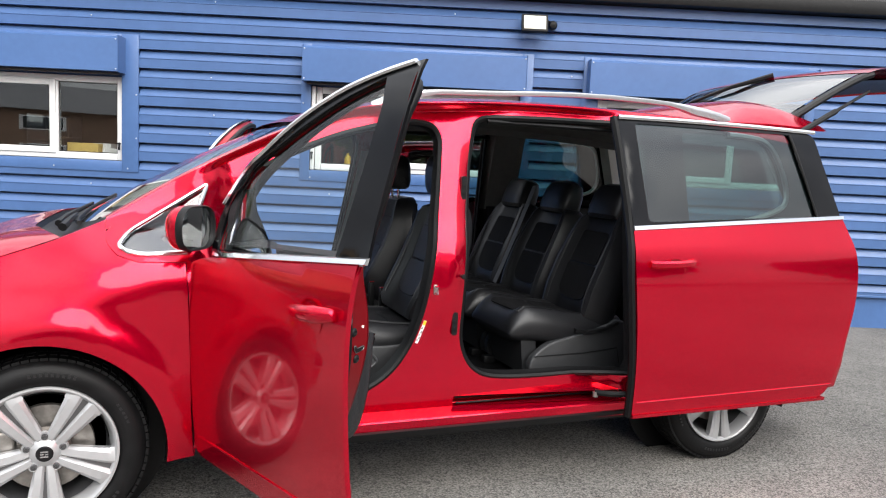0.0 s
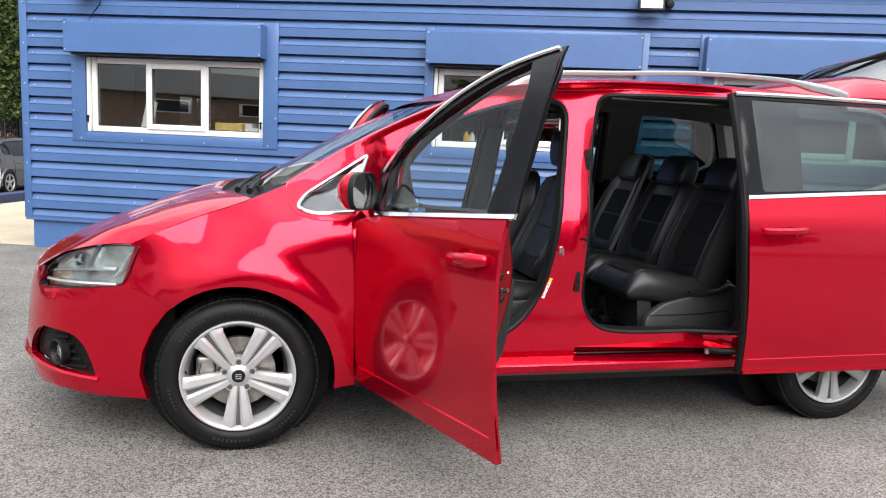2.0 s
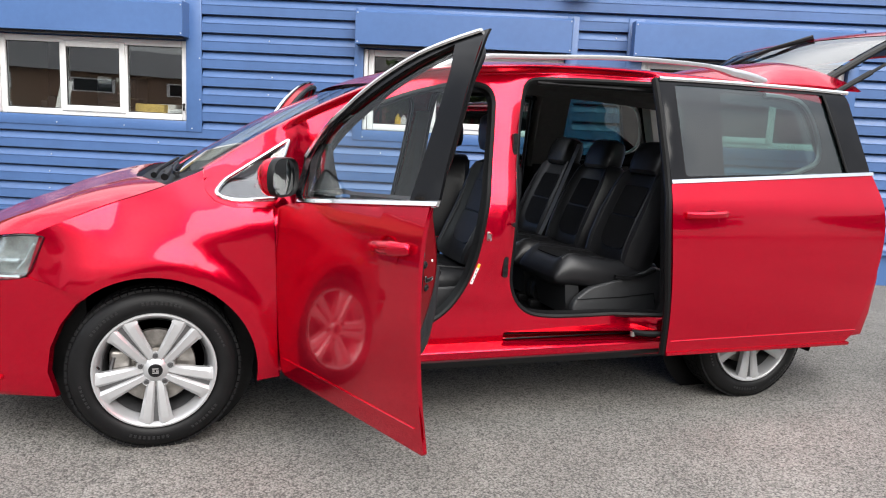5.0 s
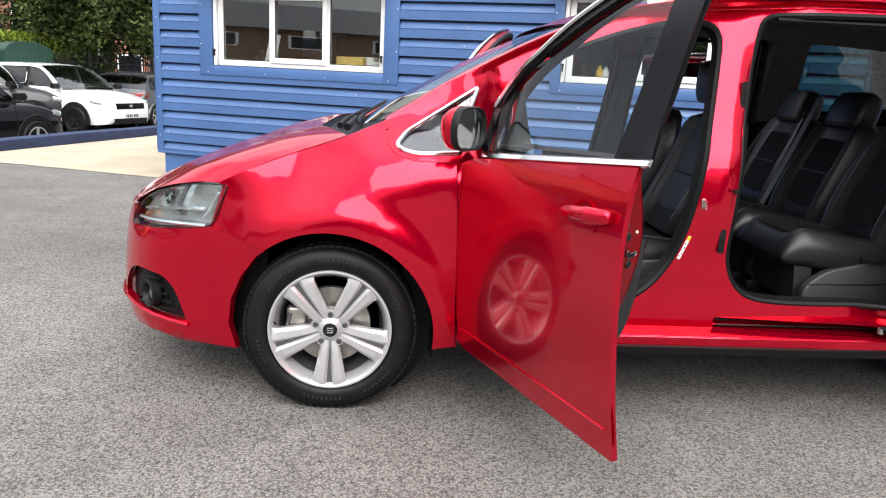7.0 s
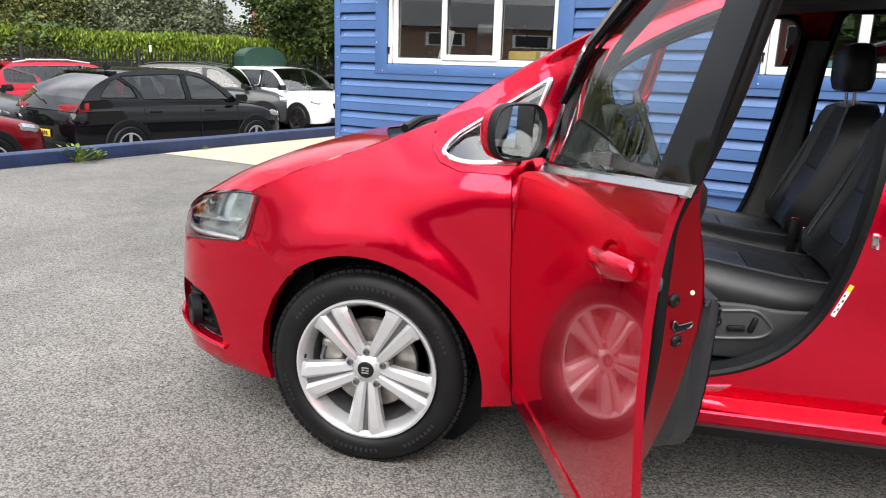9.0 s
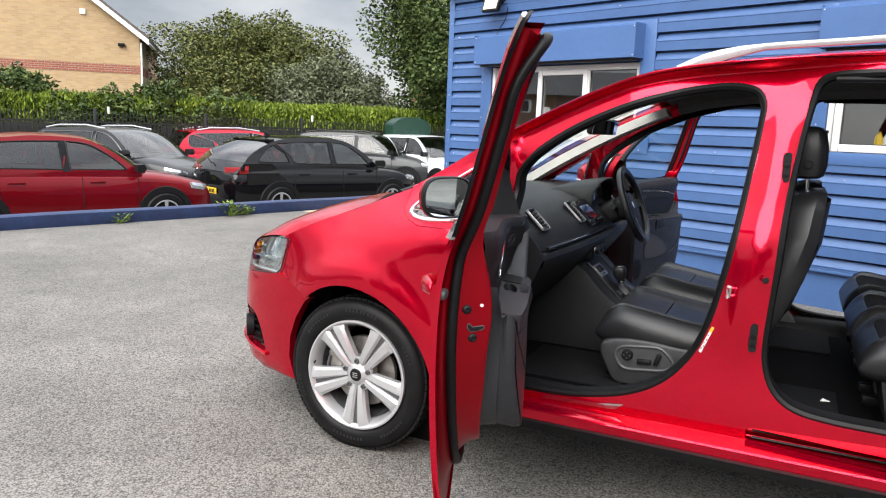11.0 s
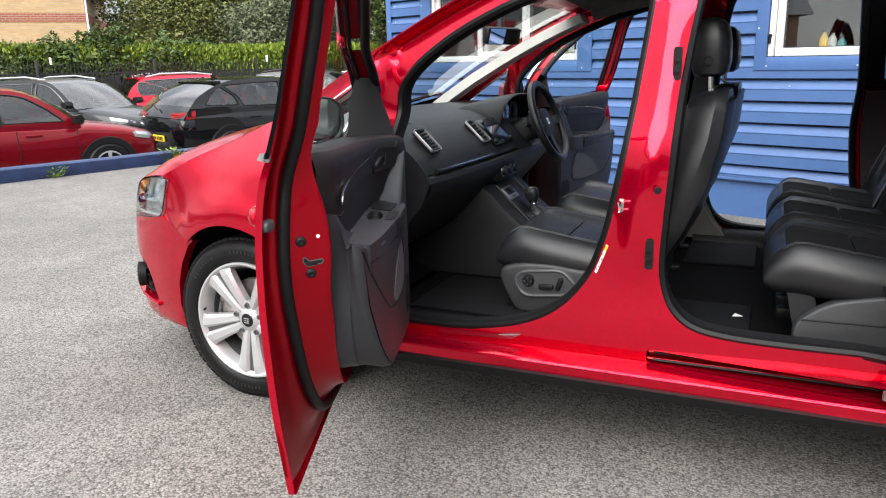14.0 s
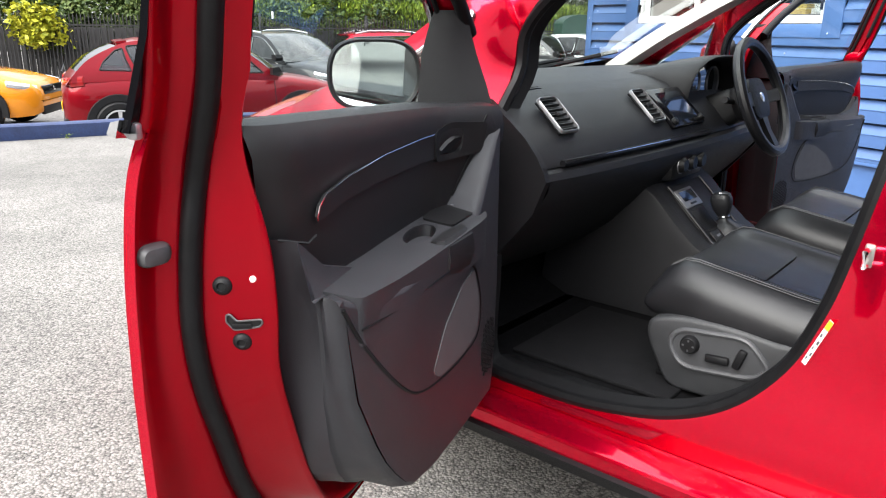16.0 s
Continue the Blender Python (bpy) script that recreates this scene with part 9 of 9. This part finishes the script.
part("pole", tubed([(0, 0, 0), (0, 0, 5.5)], [0.05, 0.04], 10), mat("rusty_pole", (0.20, 0.10, 0.06), 0.7, vary=0.2, scale=5), sp)

# ---------------------------------------------------------------- houses
def brick_mat(name, c1, c2, mortar):
    m = bpy.data.materials.new(name)
    m.use_nodes = True
    n, l = m.node_tree.nodes, m.node_tree.links
    b = n["Principled BSDF"]; b.inputs["Roughness"].default_value = 0.85
    co = n.new("ShaderNodeTexCoord")
    mp = n.new("ShaderNodeMapping"); mp.inputs["Rotation"].default_value = (radians(90), 0, 0)
    t = n.new("ShaderNodeTexBrick")
    t.inputs["Scale"].default_value = 1.0
    t.inputs["Brick Width"].default_value, t.inputs["Row Height"].default_value = 0.225, 0.075
    t.inputs["Mortar Size"].default_value = 0.008
    t.inputs["Color1"].default_value, t.inputs["Color2"].default_value, t.inputs["Mortar"].default_value = (*c1, 1), (*c2, 1), (*mortar, 1)
    l.new(co.outputs["Object"], mp.inputs[0]); l.new(mp.outputs[0], t.inputs["Vector"])
    s = n.new("ShaderNodeTexNoise"); s.inputs["Scale"].default_value = 0.9; s.inputs["Detail"].default_value = 5
    l.new(co.outputs["Object"], s.inputs["Vector"])
    r = n.new("ShaderNodeMapRange"); r.inputs[3].default_value, r.inputs[4].default_value = 0.82, 1.15
    l.new(s.outputs["Fac"], r.inputs[0])
    x = n.new("ShaderNodeMix"); x.data_type = "RGBA"; x.blend_type = "MULTIPLY"; x.inputs[0].default_value = 1
    l.new(t.outputs["Color"], x.inputs[6]); l.new(r.outputs[0], x.inputs[7]); l.new(x.outputs[2], b.inputs["Base Color"])
    q = n.new("ShaderNodeBump"); q.inputs["Strength"].default_value = 0.4; q.inputs["Distance"].default_value = 0.01; q.invert = True
    l.new(t.outputs["Fac"], q.inputs["Height"]); l.new(q.outputs[0], b.inputs["Normal"])
    return m


BUFF = brick_mat("buff_brick", (0.50, 0.34, 0.17), (0.42, 0.27, 0.13), (0.40, 0.33, 0.24))
REDBR = brick_mat("red_brick", (0.32, 0.10, 0.055), (0.26, 0.075, 0.045), (0.33, 0.27, 0.22))
TILE = mat("grey_roof_tiles", (0.10, 0.085, 0.08), 0.8, vary=0.2, scale=5, fine=0.2, fscale=20)
WHITEP = mat("white_bargeboard", (0.78, 0.78, 0.76), 0.5, vary=0.05, scale=6)
hp = bearing(47.4, 31)
HM = Matrix.Translation((hp.x, hp.y, LOW + 0.15)) @ pose(0, 0, 0, 0, 0, 42)
hs = thing("house", "buff brick gabled house with a red brick band and white bargeboards", "house", HM)
EV, RG, HWID = 4.75, 7.6, 7.6
part("wall", prismed([(0, -0.2), (0, EV), (-HWID / 2, RG), (-HWID, EV), (-HWID, -0.2)], XZ, 0.0, 8.0), BUFF, hs, smooth=False)
part("brick_band", boxed(-HWID - 0.01, 0.012, -0.015, 8.0, 3.30, 3.62), REDBR, hs, smooth=False)
for s0, s1 in (((0.35, EV - 0.22), (-HWID / 2, RG + 0.10)), ((-HWID - 0.35, EV - 0.22), (-HWID / 2, RG + 0.10))):
    part("roof", prismed([s0, s1, (s1[0], s1[1] + 0.16), (s0[0], s0[1] + 0.16)], XZ, -0.25, 8.2), TILE, hs, smooth=False)
    part("bargeboard", prismed([(s0[0], s0[1] - 0.16), (s1[0], s1[1] - 0.16), (s1[0], s1[1] + 0.04), (s0[0], s0[1] + 0.04)], XZ, -0.30, -0.255), WHITEP, hs, smooth=False)
part("gutter", tubed([(0.30, -0.2, EV - 0.28), (0.30, 8.0, EV - 0.28)], 0.06, 8), WHITEP, hs)
part("downpipe", tubed([(0.06, -0.06, EV - 0.3), (0.06, -0.06, 0.0)], 0.035, 8), WHITEP, hs)
part("wall_vent", boxed(-2.02, -1.82, -0.06, 0, 5.35, 5.55, 0.01), WHITEP, hs)
part("wall_lamp", boxed(-0.75, -0.5, -0.14, 0, 4.28, 4.40, 0.03), BLACK, hs)
cg = thing("conservatory", "white conservatory roof with a crested ridge beyond the hedge", "conservatory", Matrix.Translation((*bearing(45.6, 34).to_2d(), LOW)) @ pose(0, 0, 0, 0, 0, 42))
part("roof", prismed([(0, 2.6), (2.6, 2.25), (2.6, 0), (-0.2, 0), (-0.2, 2.6)], XZ, 0, 3.0), WHITEP, cg, smooth=False)
bm = bmesh.new()
for k in range(9):
    box(bm, -0.15 + k * 0.14, -0.10 + k * 0.14, -0.02, 0.02, 2.58, 2.80 + 0.07 * (k % 2))
tube(bm, [(0.4, 0, 2.6), (0.4, 0, 3.15)], [0.05, 0.01], 6)
part("ridge_crest", bm, WHITEP, cg)


def terrace(x, y, rot, n, brick):
    """A plain row of brick houses."""
    for k in range(n):
        h = thing("terraced_house", "red brick terraced house with white windows", "house", Matrix.Translation((x, y, LOW)) @ pose(0, 0, 0, 0, 0, rot) @ Matrix.Translation((k * 5.2, 0, 0)), "terraced houses")
        part("wall", boxed(0, 5.18, 0, 7, 0, 4.9), brick, h, smooth=False)
        part("roof", prismed([(-0.3, 4.8), (3.5, 7.0), (7.3, 4.8), (7.3, 4.95), (3.5, 7.15), (-0.3, 4.95)], lambda p, q, d: (d, p, q), 0, 5.18), TILE, h, smooth=False)
        for u, z in ((0.8, 0.9), (0.8, 3.1), (3.2, 3.1)):
            w = part("window", boxed(u, u + 1.3, -0.03, 0.05, z, z + 1.25, 0.01), WHITEP, h)
            part("pane", boxed(u + 0.08, u + 1.22, -0.045, -0.031, z + 0.08, z + 1.17), SCREEN, w, smooth=False)
        part("door", boxed(3.4, 4.3, -0.03, 0.05, 0, 2.05, 0.01), GREENP, h)


terrace(-21.0, 40.0, 8, 6, REDBR)
terrace(16.0, -27.0, 180, 7, REDBR)
tree("dark green tree across the road", (6.0, -20.0, 0), 2.9, (3.2, 3.2, 2.3), 7000, 0.2, LEAF_DARK, 21)
tree("dark green tree across the road", (-9.0, -22.0, 0), 2.8, (3.0, 3.0, 2.2), 7000, 0.2, LEAF_DARK, 22)

# weeds at the kerb
def weed(s, size, seed):
    r = random.Random(seed)
    p = kerb_at(s, -0.16)
    w = thing("weed", "green weed growing at the foot of the kerb", "plant", Matrix.Translation((p.x, p.y, 0.0)), "weeds")
    bm = bmesh.new()
    for _ in range(int(70 * size)):
        a = r.uniform(0, 2 * math.pi)
        d = r.random() ** 0.7 * 0.16 * size
        h = r.uniform(0.02, 0.13) * size
        q = Vector((math.cos(a) * d, math.sin(a) * d, h))
        t = Vector((math.cos(a), math.sin(a), 0.5)).normalized() * 0.035 * size
        s_ = Vector((-math.sin(a), math.cos(a), 0)) * 0.014 * size
        bm.faces.new([bm.verts.new(q - t * 0.6), bm.verts.new(q + s_), bm.verts.new(q + t), bm.verts.new(q - s_)])
        bm.faces.new([bm.verts.new((0, 0, 0)), bm.verts.new((0.003, 0, 0)), bm.verts.new(q)])
    part("leaves", bm, LEAF_HEDGE, w, smooth=False)


weed(1.35, 1.0, 1); weed(2.95, 1.5, 2); weed(3.2, 0.9, 3); weed(4.9, 0.5, 4); weed(-0.6, 0.4, 5)
